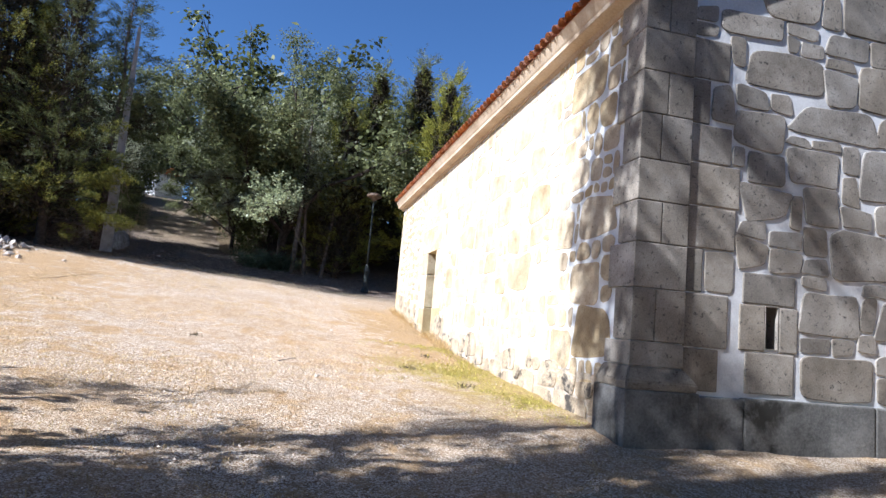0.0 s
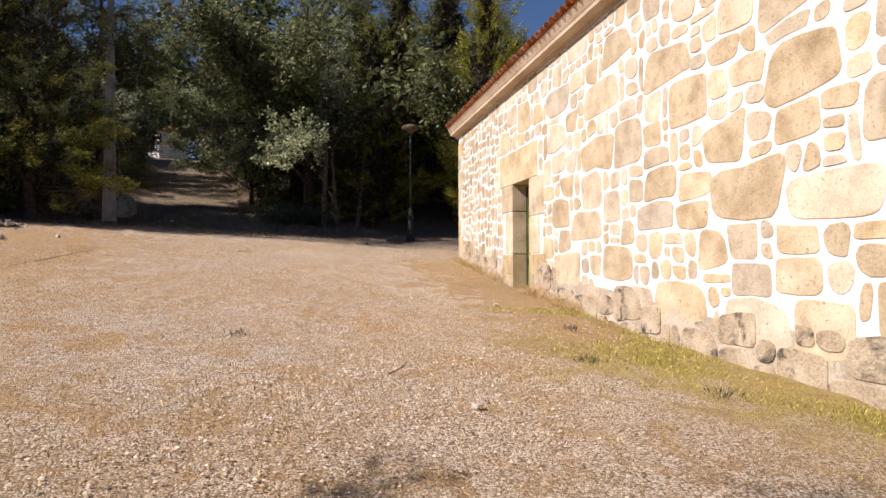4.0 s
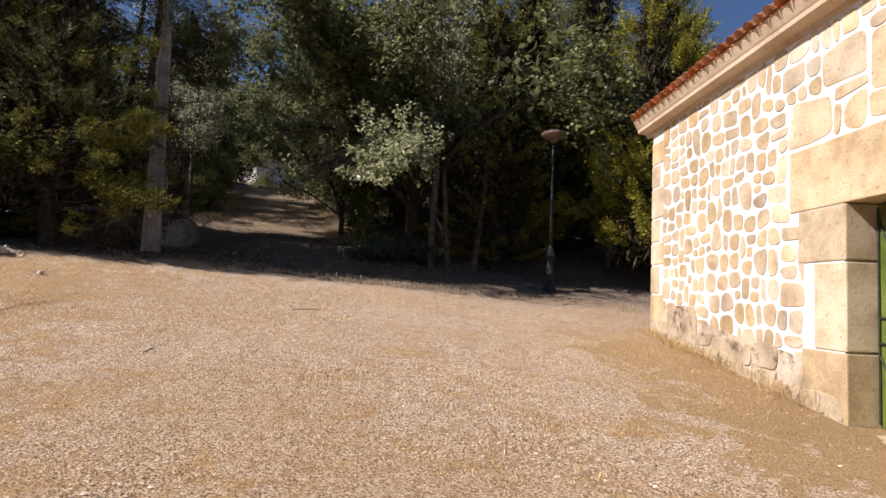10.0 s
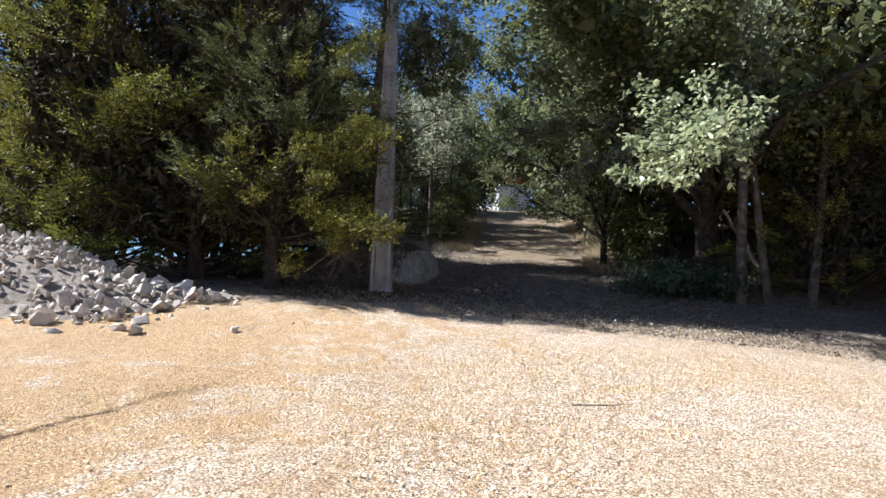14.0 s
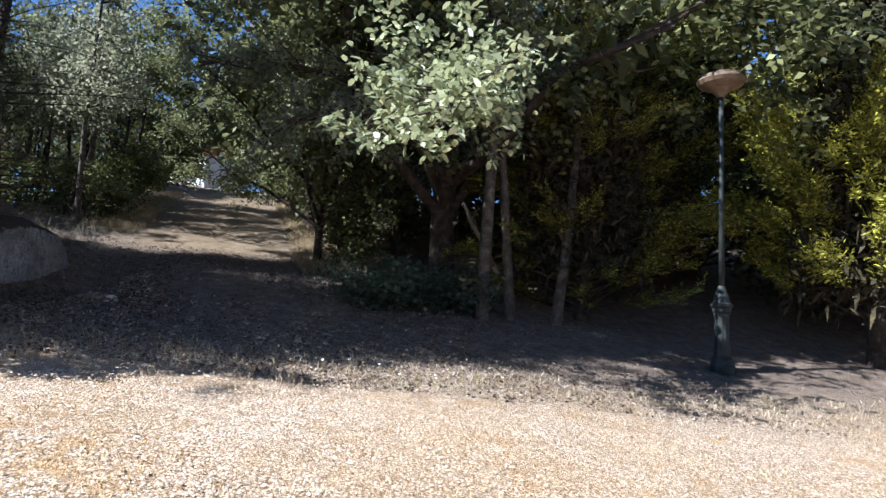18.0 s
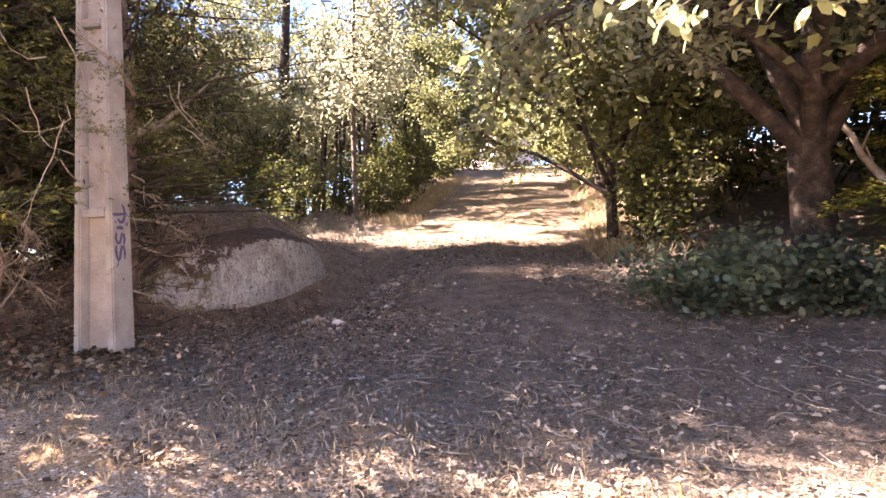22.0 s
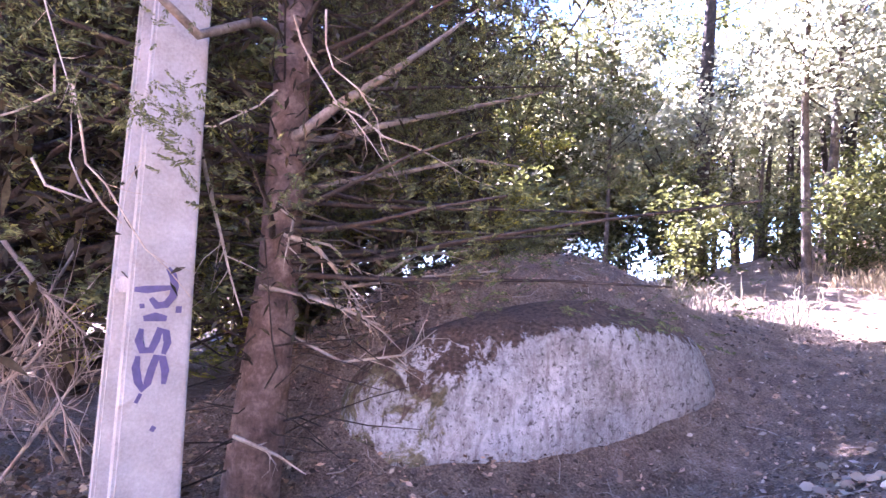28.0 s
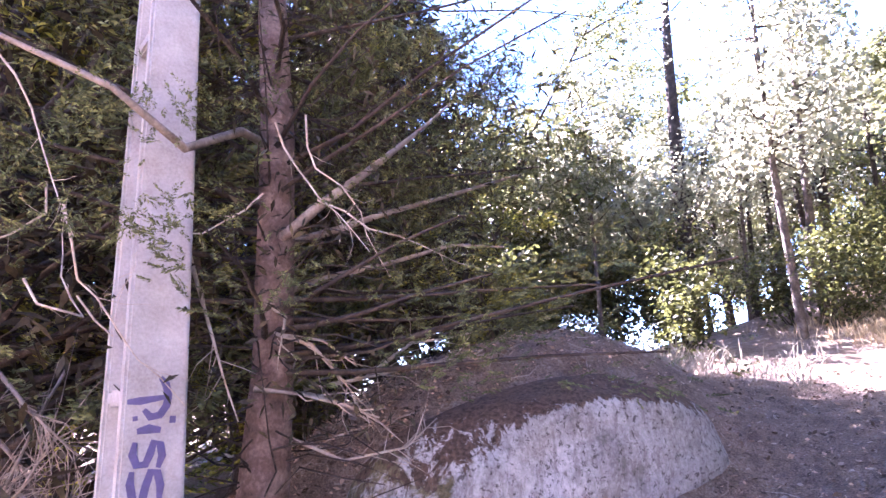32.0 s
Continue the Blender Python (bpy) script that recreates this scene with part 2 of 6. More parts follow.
def ground_material():
    m, nodes, links, bsdf = material("gravel_and_dry_grass")
    co = nodes.new("ShaderNodeNewGeometry").outputs["Position"]
    stones = nodes.new("ShaderNodeTexVoronoi")
    stones.inputs["Scale"].default_value = 64
    links.new(co, stones.inputs["Vector"])
    grit = nodes.new("ShaderNodeTexVoronoi")
    grit.inputs["Scale"].default_value = 150
    links.new(co, grit.inputs["Vector"])
    fine = noise_node(nodes, links, co, 60, 6, 0.7)
    mid = noise_node(nodes, links, co, 5.0, 6, 0.7)
    large = noise_node(nodes, links, co, 0.45, 5, 0.6, 0.5)
    patchy = noise_node(nodes, links, co, 1.7, 9, 0.72, 0.8)
    tone, tone2 = nodes.new("ShaderNodeSeparateColor"), nodes.new("ShaderNodeSeparateColor")
    links.new(stones.outputs["Color"], tone.inputs[0])
    links.new(grit.outputs["Color"], tone2.inputs[0])
    grain = math_node(nodes, links, 'ADD', math_node(nodes, links, 'MULTIPLY', tone.outputs[0], 0.6), math_node(nodes, links, 'MULTIPLY', tone2.outputs[0], 0.4))
    gravel = ramp(nodes, links, grain, [(0.08, (0.24, 0.16, 0.095)), (0.42, (0.74, 0.60, 0.45)), (0.88, (0.90, 0.80, 0.665))])
    # pebbles' shade put into the colour: darker towards the gaps
    between = ramp(nodes, links, stones.outputs["Distance"], [(0.40, (1, 1, 1)), (0.72, (0.36, 0.28, 0.20))])
    gravel = mixed(nodes, links, 1.0, gravel, between, 'MULTIPLY')
    blade = ramp(nodes, links, grain, [(0.15, (0.55, 0.5, 0.45)), (0.6, (1, 1, 1))])
    straw = ramp(nodes, links, fine, [(0.3, (0.20, 0.11, 0.045)), (0.5, (0.54, 0.355, 0.175)), (0.7, (0.84, 0.62, 0.36))])
    straw = mixed(nodes, links, 1.0, straw, blade, 'MULTIPLY')
    open_ground = mixed(nodes, links, ramp(nodes, links, large, [(0.42, (0.05, 0.05, 0.05)), (0.60, (0.4, 0.4, 0.4))]), gravel, straw)
    xyz = nodes.new("ShaderNodeSeparateXYZ")
    links.new(co, xyz.inputs[0])
    # the upper yard is barer gravel, but for its left side
    bare = math_node(nodes, links, 'MULTIPLY', math_node(nodes, links, 'MULTIPLY', math_node(nodes, links, 'SUBTRACT', xyz.outputs[1], 14.5), 0.2, True), math_node(nodes, links, 'MULTIPLY', math_node(nodes, links, 'ADD', xyz.outputs[0], 5.5), 0.4, True))
    leftward = math_node(nodes, links, 'MULTIPLY', math_node(nodes, links, 'MULTIPLY', math_node(nodes, links, 'SUBTRACT', -3.2, xyz.outputs[0]), 0.35, True), math_node(nodes, links, 'MULTIPLY', math_node(nodes, links, 'SUBTRACT', 23.5, xyz.outputs[1]), 0.5, True))
    patch = math_node(nodes, links, 'SUBTRACT', math_node(nodes, links, 'ADD', patchy, math_node(nodes, links, 'MULTIPLY', leftward, 0.13)), math_node(nodes, links, 'MULTIPLY', bare, 0.06))
    open_ground = mixed(nodes, links, ramp(nodes, links, patch, [(0.50, (0, 0, 0)), (0.60, (0.9, 0.9, 0.9))]), open_ground, straw)
    # browner, grassier strip along the chapel
    strip = math_node(nodes, links, 'ADD', math_node(nodes, links, 'MULTIPLY', math_node(nodes, links, 'SUBTRACT', xyz.outputs[0], 1.5), 0.6), math_node(nodes, links, 'MULTIPLY', math_node(nodes, links, 'SUBTRACT', patchy, 0.5), 3.2), True)
    turf = ramp(nodes, links, fine, [(0.3, (0.16, 0.11, 0.03)), (0.5, (0.44, 0.33, 0.11)), (0.7, (0.66, 0.53, 0.21))])
    brown = ramp(nodes, links, fine, [(0.3, (0.15, 0.09, 0.04)), (0.5, (0.42, 0.28, 0.14)), (0.7, (0.66, 0.49, 0.28))])
    turf = mixed(nodes, links, math_node(nodes, links, 'MULTIPLY', math_node(nodes, links, 'SUBTRACT', math_node(nodes, links, 'ADD', xyz.outputs[1], math_node(nodes, links, 'MULTIPLY', patchy, 4.0)), 11.5), 0.5, True), turf, brown)
    open_ground = mixed(nodes, links, math_node(nodes, links, 'MULTIPLY', math_node(nodes, links, 'MULTIPLY', strip, math_node(nodes, links, 'SUBTRACT', xyz.outputs[1], 6.6), True), math_node(nodes, links, 'MULTIPLY', math_node(nodes, links, 'SUBTRACT', 22.0, xyz.outputs[1]), 0.4, True)), open_ground, turf)
    ex, wy = math_node(nodes, links, 'MULTIPLY', math_node(nodes, links, 'SUBTRACT', patchy, 0.5), 0.5), xyz.outputs[1]
    line = math_node(nodes, links, 'ADD', math_node(nodes, links, 'SUBTRACT', math_node(nodes, links, 'ADD', xyz.outputs[0], ex), math_node(nodes, links, 'MULTIPLY', wy, 0.19)), 9.07)
    groove = math_node(nodes, links, 'SUBTRACT', 1.0, math_node(nodes, links, 'MULTIPLY', math_node(nodes, links, 'ABSOLUTE', line), 14.0), True)
    span = math_node(nodes, links, 'SUBTRACT', 1.0, math_node(nodes, links, 'MULTIPLY', math_node(nodes, links, 'ABSOLUTE', math_node(nodes, links, 'SUBTRACT', wy, 17.6)), 0.5), True)
    rut = math_node(nodes, links, 'MULTIPLY', math_node(nodes, links, 'MULTIPLY', groove, span), math_node(nodes, links, 'MULTIPLY', math_node(nodes, links, 'SUBTRACT', mid, 0.22), 4.0), True)
    open_ground = mixed(nodes, links, rut, open_ground, (0.10, 0.06, 0.03))
    mottle = noise_node(nodes, links, co, 8.0, 9, 0.8, 0.6)
    open_ground = mixed(nodes, links, ramp(nodes, links, mottle, [(0.51, (0, 0, 0)), (0.62, (0.8, 0.8, 0.8))]), open_ground, (0.34, 0.215, 0.115))
    litter_tone = math_node(nodes, links, 'ADD', math_node(nodes, links, 'MULTIPLY', fine, 0.6), math_node(nodes, links, 'MULTIPLY', mid, 0.4))
    litter = ramp(nodes, links, litter_tone, [(0.32, (0.034, 0.025, 0.019)), (0.5, (0.20, 0.15, 0.115)), (0.68, (0.42, 0.355, 0.285))])
    # the wood's floor begins behind the edge of the yard
    edge = math_node(nodes, links, 'ADD', math_node(nodes, links, 'SUBTRACT', xyz.outputs[1], 23.5), math_node(nodes, links, 'MULTIPLY', math_node(nodes, links, 'SUBTRACT', mid, 0.5), 3.0))
    edge = math_node(nodes, links, 'ADD', edge, math_node(nodes, links, 'MULTIPLY', xyz.outputs[0], -0.06))
    wood = math_node(nodes, links, 'MULTIPLY', edge, 0.45, True)
    colour = mixed(nodes, links, wood, open_ground, litter)
    # trodden dry track up through the wood
    off = math_node(nodes, links, 'ADD', math_node(nodes, links, 'ADD', xyz.outputs[0], 5.5), math_node(nodes, links, 'MULTIPLY', math_node(nodes, links, 'SUBTRACT', xyz.outputs[1], 31.0), 0.2167))
    lane = math_node(nodes, links, 'SUBTRACT', 1.7, math_node(nodes, links, 'ADD', math_node(nodes, links, 'MULTIPLY', math_node(nodes, links, 'ABSOLUTE', off), 0.65), math_node(nodes, links, 'MULTIPLY', math_node(nodes, links, 'SUBTRACT', mid, 0.5), 2.0)), True)
    lane = math_node(nodes, links, 'MULTIPLY', lane, math_node(nodes, links, 'MULTIPLY', math_node(nodes, links, 'SUBTRACT', xyz.outputs[1], 31.0), 0.5, True))
    dry = ramp(nodes, links, litter_tone, [(0.35, (0.11, 0.075, 0.042)), (0.5, (0.235, 0.175, 0.11)), (0.65, (0.40, 0.32, 0.225))])
    colour = mixed(nodes, links, math_node(nodes, links, 'MULTIPLY', lane, 0.9), colour, dry)
    links.new(colour, bsdf.inputs["Base Color"])
    bsdf.inputs["Roughness"].default_value = 0.95
    bsdf.inputs["Specular IOR Level"].default_value = 0.15
    rough = noise_node(nodes, links, co, 24, 5, 0.75)
    h = math_node(nodes, links, 'ADD', math_node(nodes, links, 'MULTIPLY', stones.outputs["Distance"], -0.4), math_node(nodes, links, 'ADD', fine, math_node(nodes, links, 'MULTIPLY', rough, 1.6)))
    bump(nodes, links, bsdf, h, 1.0, 0.024)
    return m


ground_mat = ground_material()

# ---- geometry helpers ----


def np_mesh(name, verts, faces):
    """A mesh from arrays; all faces have the same number of corners."""
    verts, faces = np.asarray(verts, np.float32), np.asarray(faces, np.int32)
    me = bpy.data.meshes.new(name)
    n, k = faces.shape
    me.vertices.add(len(verts))
    me.vertices.foreach_set("co", verts.ravel())
    me.loops.add(n * k)
    me.loops.foreach_set("vertex_index", faces.ravel())
    me.polygons.add(n)
    me.polygons.foreach_set("loop_start", np.arange(0, n * k, k, dtype=np.int32))
    me.polygons.foreach_set("loop_total", np.full(n, k, np.int32))
    me.update(calc_edges=True)
    me.validate()
    return me


def smooth(me):
    me.polygons.foreach_set("use_smooth", np.ones(len(me.polygons), bool))
    return me


def as_mesh(name, bm):
    me = bpy.data.meshes.new(name)
    bmesh.ops.recalc_face_normals(bm, faces=bm.faces)
    bm.to_mesh(me)
    bm.free()
    return me


def part(name, data, mat, parent=None, label=""):
    """Links a bmesh or a mesh as one object, under a thing or a part."""
    me = data if isinstance(data, bpy.types.Mesh) else as_mesh(name, data)
    if mat and not me.materials:
        me.materials.append(mat)
    ob = new(name, me)
    if parent:
        ob.parent = parent
    return tagged(ob, label)


def empty(name, x, y, z, rz=0.0):
    ob = new(name)
    ob.matrix_basis = pose(x, y, z, 0, 0, rz)
    return ob


def box(x0, x1, y0, y1, z0, z1, bev=0.0, bm=None):
    own = bm is None
    bm = bm or bmesh.new()
    m = Matrix.LocRotScale(((x0 + x1) / 2, (y0 + y1) / 2, (z0 + z1) / 2), None, (x1 - x0, y1 - y0, z1 - z0))
    made = bmesh.ops.create_cube(bm, size=1.0, matrix=m)
    if bev:
        edges = list({e for v in made["verts"] for e in v.link_edges})
        bmesh.ops.bevel(bm, geom=edges, offset=bev, segments=2, affect='EDGES', profile=0.6)
    return bm


def lathe(profile, sides=20, bm=None):
    """A turned body: profile of (radius, z) from bottom to top."""
    bm = bm or bmesh.new()
    rings = []
    for r, z in profile:
        rings.append([bm.verts.new((r * math.cos(2 * math.pi * i / sides), r * math.sin(2 * math.pi * i / sides), z)) for i in range(sides)])
    for a, b in zip(rings, rings[1:]):
        for i in range(sides):
            bm.faces.new((a[i], a[(i + 1) % sides], b[(i + 1) % sides], b[i]))
    bm.faces.new(list(reversed(rings[0])))
    bm.faces.new(rings[-1])
    return bm


def tubes(lines, sides=6):
    """Arrays of tapered tubes along lines of (point, radius)."""
    verts, faces, base = [], [], 0
    ang = np.arange(sides) * 2 * np.pi / sides
    for line in lines:
        pts = np.array([p for p, r in line], float)
        rad = [r for p, r in line]
        n = len(pts)
        for i in range(n):
            d = pts[min(i + 1, n - 1)] - pts[max(i - 1, 0)]
            d /= np.linalg.norm(d) + 1e-9
            ref = np.array([1.0, 0, 0]) if abs(d[0]) < 0.8 else np.array([0, 1.0, 0])
            u = np.cross(d, ref)
            u /= np.linalg.norm(u)
            w = np.cross(d, u)
            verts.append(pts[i] + rad[i] * (np.cos(ang)[:, None] * u + np.sin(ang)[:, None] * w))
        for i in range(n - 1):
            for s in range(sides):
                a, b = base + i * sides + s, base + i * sides + (s + 1) % sides
                faces.append((a, b, b + sides, a + sides))
        base += n * sides
    return np.concatenate(verts), np.array(faces)


# ---- the lie of the land ----
BASE_Y = [-400, -60, -12, 1.4, 5, 8, 11.2, 14.2, 18.5, 20, 22, 24.3, 26.3, 29.5, 31, 33, 38, 45, 60, 90, 400]
BASE_Z = [-9, -4, -1.1, 0.05, 0.33, 0.60, 0.86, 1.17, 1.70, 1.86, 2.15, 2.48, 2.80, 3.55, 3.85, 4.25, 5.6, 7.4, 10.5, 15, 20]
LINE_Y = [-10, 1.4, 5, 10, 14, 20, 25, 31, 40, 55, 90]
LINE_X = [0.4, 0.4, -0.9, -0.9, -1.7, -2.2, -4.0, -5.5, -7.4, -10.7, -18]


def land(x, y):
    """Height of the ground, for arrays or numbers."""
    x, y = np.asarray(x, float), np.asarray(y, float)
    z = np.interp(y, BASE_Y, BASE_Z)
    off = x - np.interp(y, LINE_Y, LINE_X)
    right = np.interp(y, [0, 6, 16, 26, 34], [0.03, 0.0, 0.065, 0.09, 0.06])
    left = np.interp(y, [0, 16, 25, 28, 34], [0.02, 0.03, 0.072, 0.028, 0.05])
    z = z - right * 9 * np.tanh(np.maximum(off, 0) / 9) + left * 9 * np.tanh(np.maximum(-off, 0) / 9)
    # the hillside levels out away from the track
    z = z - np.clip((-off - 4) / 9, 0, 1) * np.maximum(z - 3.9, 0) * 0.85
    # banks beside the track in the wood
    rise = np.clip((y - 29) / 4, 0, 1)
    z = z + rise * np.where(off > 0, 0.5, 0.15) * np.clip((np.abs(off) - 2.0) / 1.6, 0, 1)
    # the mound behind the rock
    mound = np.exp(-(((x + 9.0) / 1.35) ** 2 + ((y - 28.5) / 2.0) ** 2) ** 1.5)
    # hollow before the rock
    z = z - 0.46 * np.exp(-((x + 6.9) / 0.85) ** 2 - ((y - 28.6) / 1.6) ** 2)
    return z + 1.12 * mound


def grid_axis(stops):
    out = []
    for (a, b, step) in stops:
        out.append(np.arange(a, b - 1e-6, step))
    return np.concatenate(out + [[stops[-1][1]]])


gx = grid_axis([(-400, -60, 20), (-60, -18, 2), (-18, -10, 0.4), (-10, 5, 0.16), (5, 12, 0.5), (12, 60, 3), (60, 400, 20)])
gy = grid_axis([(-400, -40, 20), (-40, -4, 2), (-4, 0, 0.4), (0, 36, 0.16), (36, 60, 0.6), (60, 100, 4), (100, 400, 20)])
GX, GY = np.meshgrid(gx, gy)
GZ = land(GX, GY)
near = (GX > -14) & (GX < 8) & (GY > -2) & (GY < 45)
wob = np.zeros_like(GZ)
for k, (fx, fy, ph, am) in enumerate([(0.9, 0.7, 0.3, 0.03), (1.9, 2.3, 1.1, 0.018), (4.1, 3.3, 2.0, 0.010), (7.7, 8.9, 0.7, 0.005)]):
    wob += am * np.sin(fx * GX + 1.7 * np.sin(0.6 * fy * GY + ph)) * np.cos(fy * GY + 1.3 * np.sin(0.5 * fx * GX))
wob += np.random.default_rng(4).normal(0, 0.006, GZ.shape)
GZ = GZ + np.where(near, wob, 0)
nx, ny = len(gx), len(gy)
idx = np.arange(nx * ny).reshape(ny, nx)
quads = np.stack([idx[:-1, :-1], idx[:-1, 1:], idx[1:, 1:], idx[1:, :-1]], -1).reshape(-1, 4)
ground = part("ground", smooth(np_mesh("ground", np.stack([GX, GY, GZ], -1).reshape(-1, 3), quads)), ground_mat)
tagged(ground, "sloping yard of pale gravel and dry grass running into leaf litter", "ground", kind="structure")


def gz(x, y):
    return float(land(x, y))

# ---- chapel ----
WX, Y0, Y1, WTOP = 3.2, 6.05, 21.0, 5.1        # side wall's plane, its ends and its top
FX1 = 10.4                                      # far side of the front
DY0, DY1, DZ0, DZ1 = 15.29, 16.27, 1.05, 3.18   # doorway


def masonry(rng, u0, u1, v0, v1, grades, joint, holes=(), small=lambda u, v: 0.0, square=0.0):
    """Roughly squared rubble: stones of falling size set one by one, then let grow until a joint parts them.
    grades: (longest, shortest, height over length, tries); small(u, v): 1 where only small stones lie."""
    boxes = np.array([(a, b, c, d) for a, b, c, d in holes] or [(u0 - 9, u0 - 8, v0, v1)], float)
    fixed = len(boxes)
    for longest, shortest, ratio, tries in grades:
        for _ in range(tries):
            u, v = rng.uniform(u0, u1), rng.uniform(v0, v1)
            w = rng.uniform(shortest, longest)
            if w > 0.26 and rng.uniform() < small(u, v):
                continue
            h = w * ratio * rng.uniform(0.75, 1.25)
            r = (max(u0, u - w / 2), min(u1, u + w / 2), max(v0, v - h / 2), min(v1, v + h / 2))
            if r[1] - r[0] > 0.6 * w and r[3] - r[2] > 0.6 * h and not np.any((boxes[:, 0] < r[1] + joint) & (boxes[:, 1] > r[0] - joint) & (boxes[:, 2] < r[3] + joint) & (boxes[:, 3] > r[2] - joint)):
                boxes = np.vstack([boxes, r])
    for _ in range(18):
        for i in rng.permutation(np.arange(fixed, len(boxes))):
            for side, step in ((0, -0.012), (1, 0.012), (2, -0.012), (3, 0.012)):
                r = boxes[i].copy()
                r[side] += step
                if r[0] < u0 or r[1] > u1 or r[2] < v0 or r[3] > v1:
                    continue
                near = (boxes[:, 0] < r[1] + joint) & (boxes[:, 1] > r[0] - joint) & (boxes[:, 2] < r[3] + joint) & (boxes[:, 3] > r[2] - joint)
                near[i] = False
                if not near.any():
                    boxes[i] = r
    cells = []
    for a, b, c, d in boxes[fixed:]:
        cu, cv, w, h = (a + b) / 2, (c + d) / 2, (b - a) / 2, (d - c) / 2
        count = 18 if b - a > 0.45 else 12
        power = square + rng.uniform(3.0, 6.0) if b - a > 0.34 else rng.uniform(2.3, 3.6) + (square if square > 1 else 0)
        skew, taper, phase = rng.normal(0, 0.05), rng.normal(0, 0.09), rng.uniform(0, 6.28)
        poly = []
        for k in range(count):
            t = 2 * math.pi * (k + 0.5) / count
            x, y = math.cos(t), math.sin(t)
            x, y = math.copysign(abs(x) ** (2 / power), x), math.copysign(abs(y) ** (2 / power), y)
            g = 1 + 0.035 * math.sin(2 * t + phase) + 0.03 * math.sin(3 * t + 2.3 * phase)
            poly.append((cu + w * x * g * (1 + taper * y) + skew * h * y, cv + h * y * g * (1 - taper * x)))
        cells.append((cu, cv, poly))
    return cells


def stone_rings(rng, poly, proud):
    """Rounded outline of a stone and its raised face: lists of (u, v, height)."""
    pts = poly
    extent = max(max(p[0] for p in pts) - min(p[0] for p in pts), max(p[1] for p in pts) - min(p[1] for p in pts))
    def warp(p):
        n = noise.noise_vector(Vector((p[0] * 2.2, p[1] * 2.2, 3.0)))
        k = noise.noise_vector(Vector((p[0] * 9, p[1] * 9, 7.0)))
        return (p[0] + 0.05 * n.x + 0.014 * k.x, p[1] + 0.05 * n.y + 0.014 * k.y)
    pts = [warp(p) for p in pts]
    cu, cv = sum(p[0] for p in pts) / len(pts), sum(p[1] for p in pts) / len(pts)
    h = proud * rng.uniform(0.6, 1.3)
    rings = [[(p[0], p[1], -0.03) for p in pts], [(p[0], p[1], h * 0.6) for p in pts]]
    for inset, height in ((0.955, 1.0),) if extent < 0.3 else ((0.965, 0.95), (0.70, 1.0)):
        rings.append([(cu + inset * (p[0] - cu), cv + inset * (p[1] - cv), h * height) for p in pts])
    return rings, (cu, cv, h)


def stone_geometry(rings, mid, place):
    verts = [place(*p) for ring in rings for p in ring] + [place(*mid)]
    n = len(rings[0])
    faces = [(r * n + i, r * n + (i + 1) % n, (r + 1) * n + (i + 1) % n, (r + 1) * n + i) for r in range(len(rings) - 1) for i in range(n)]
    faces += [((len(rings) - 1) * n + i, (len(rings) - 1) * n + (i + 1) % n, len(verts) - 1) for i in range(n)]
    return verts, faces


def lay_stones(rng, cells, place, proud, mat, parent, limit, distance, rest_label):
    """The nearest stones each as a piece of its own, the others joined."""
    cells = sorted(cells, key=lambda c: distance(c[0], c[1]))
    rest_v, rest_f = [], []
    for k, (u, v, poly) in enumerate(cells):
        verts, faces = stone_geometry(*stone_rings(rng, poly, proud), place)
        if k < limit:
            me = bpy.data.meshes.new("stone")
            me.from_pydata(verts, [], faces)
            part("stone", me, mat, parent)
        else:
            rest_f += [tuple(i + len(rest_v) for i in f) for f in faces]
            rest_v += verts
    if rest_v:
        me = bpy.data.meshes.new("small_stones")
        me.from_pydata(rest_v, [], rest_f)
        tagged(part("small_stones", me, mat, parent), rest_label, kind="stuff")


def block(parent, x0, x1, y0, y1, z0, z1, mat, name="dressed_stone", bev=0.015):
    return part(name, box(x0, x1, y0, y1, z0, z1, bev), mat, parent)


rng = np.random.default_rng(11)
# side wall, with the doorway left open
bm = bmesh.new()
for y0, y1, z0, z1 in ((Y0 + 0.02, DY0 - 0.04, -0.6, WTOP), (DY1 + 0.04, Y1, -0.6, WTOP), (DY0 - 0.04, DY1 + 0.04, DZ1 + 0.04, WTOP), (DY0 - 0.04, DY1 + 0.04, -0.6, DZ0 - 0.02)):
    box(WX, WX + 0.6, y0, y1, z0, z1, 0, bm)
wall_side = tagged(part("wall_side", bm, mortar_white), "sunlit chapel wall of warm granite rubble with white pointing", "wall", kind="structure")
# front wall, with a slit
bm = bmesh.new()
SX0, SX1, SZ0, SZ1 = 4.74, 4.91, 1.44, 1.90
for x0, x1, z0, z1 in ((WX, SX0, -0.6, WTOP), (SX1, FX1, -0.6, WTOP), (SX0, SX1, -0.6, SZ0), (SX0, SX1, SZ1, WTOP)):
    box(x0 + (0.002 if x0 == WX else 0), x1, Y0, Y0 + 0.6, z0, z1, 0, bm)
gable = [bm.verts.new(p) for p in ((WX, Y0, WTOP), (FX1, Y0, WTOP), ((WX + FX1) / 2, Y0, WTOP + 1.7), (WX, Y0 + 0.6, WTOP), (FX1, Y0 + 0.6, WTOP), ((WX + FX1) / 2, Y0 + 0.6, WTOP + 1.7))]
for f in ((0, 1, 2), (5, 4, 3), (1, 4, 5, 2), (3, 0, 2, 5)):
    bm.faces.new([gable[i] for i in f])
wall_front = tagged(part("wall_front", bm, rough_mat("grey_mortar", (0.50, 0.48, 0.46), (0.68, 0.66, 0.64), (0.78, 0.77, 0.75), 2.0, 0.95, 45, 0.5, 0.01)), "chapel front of granite toned darker for shade, with pale joints and a slit", "wall", kind="structure")
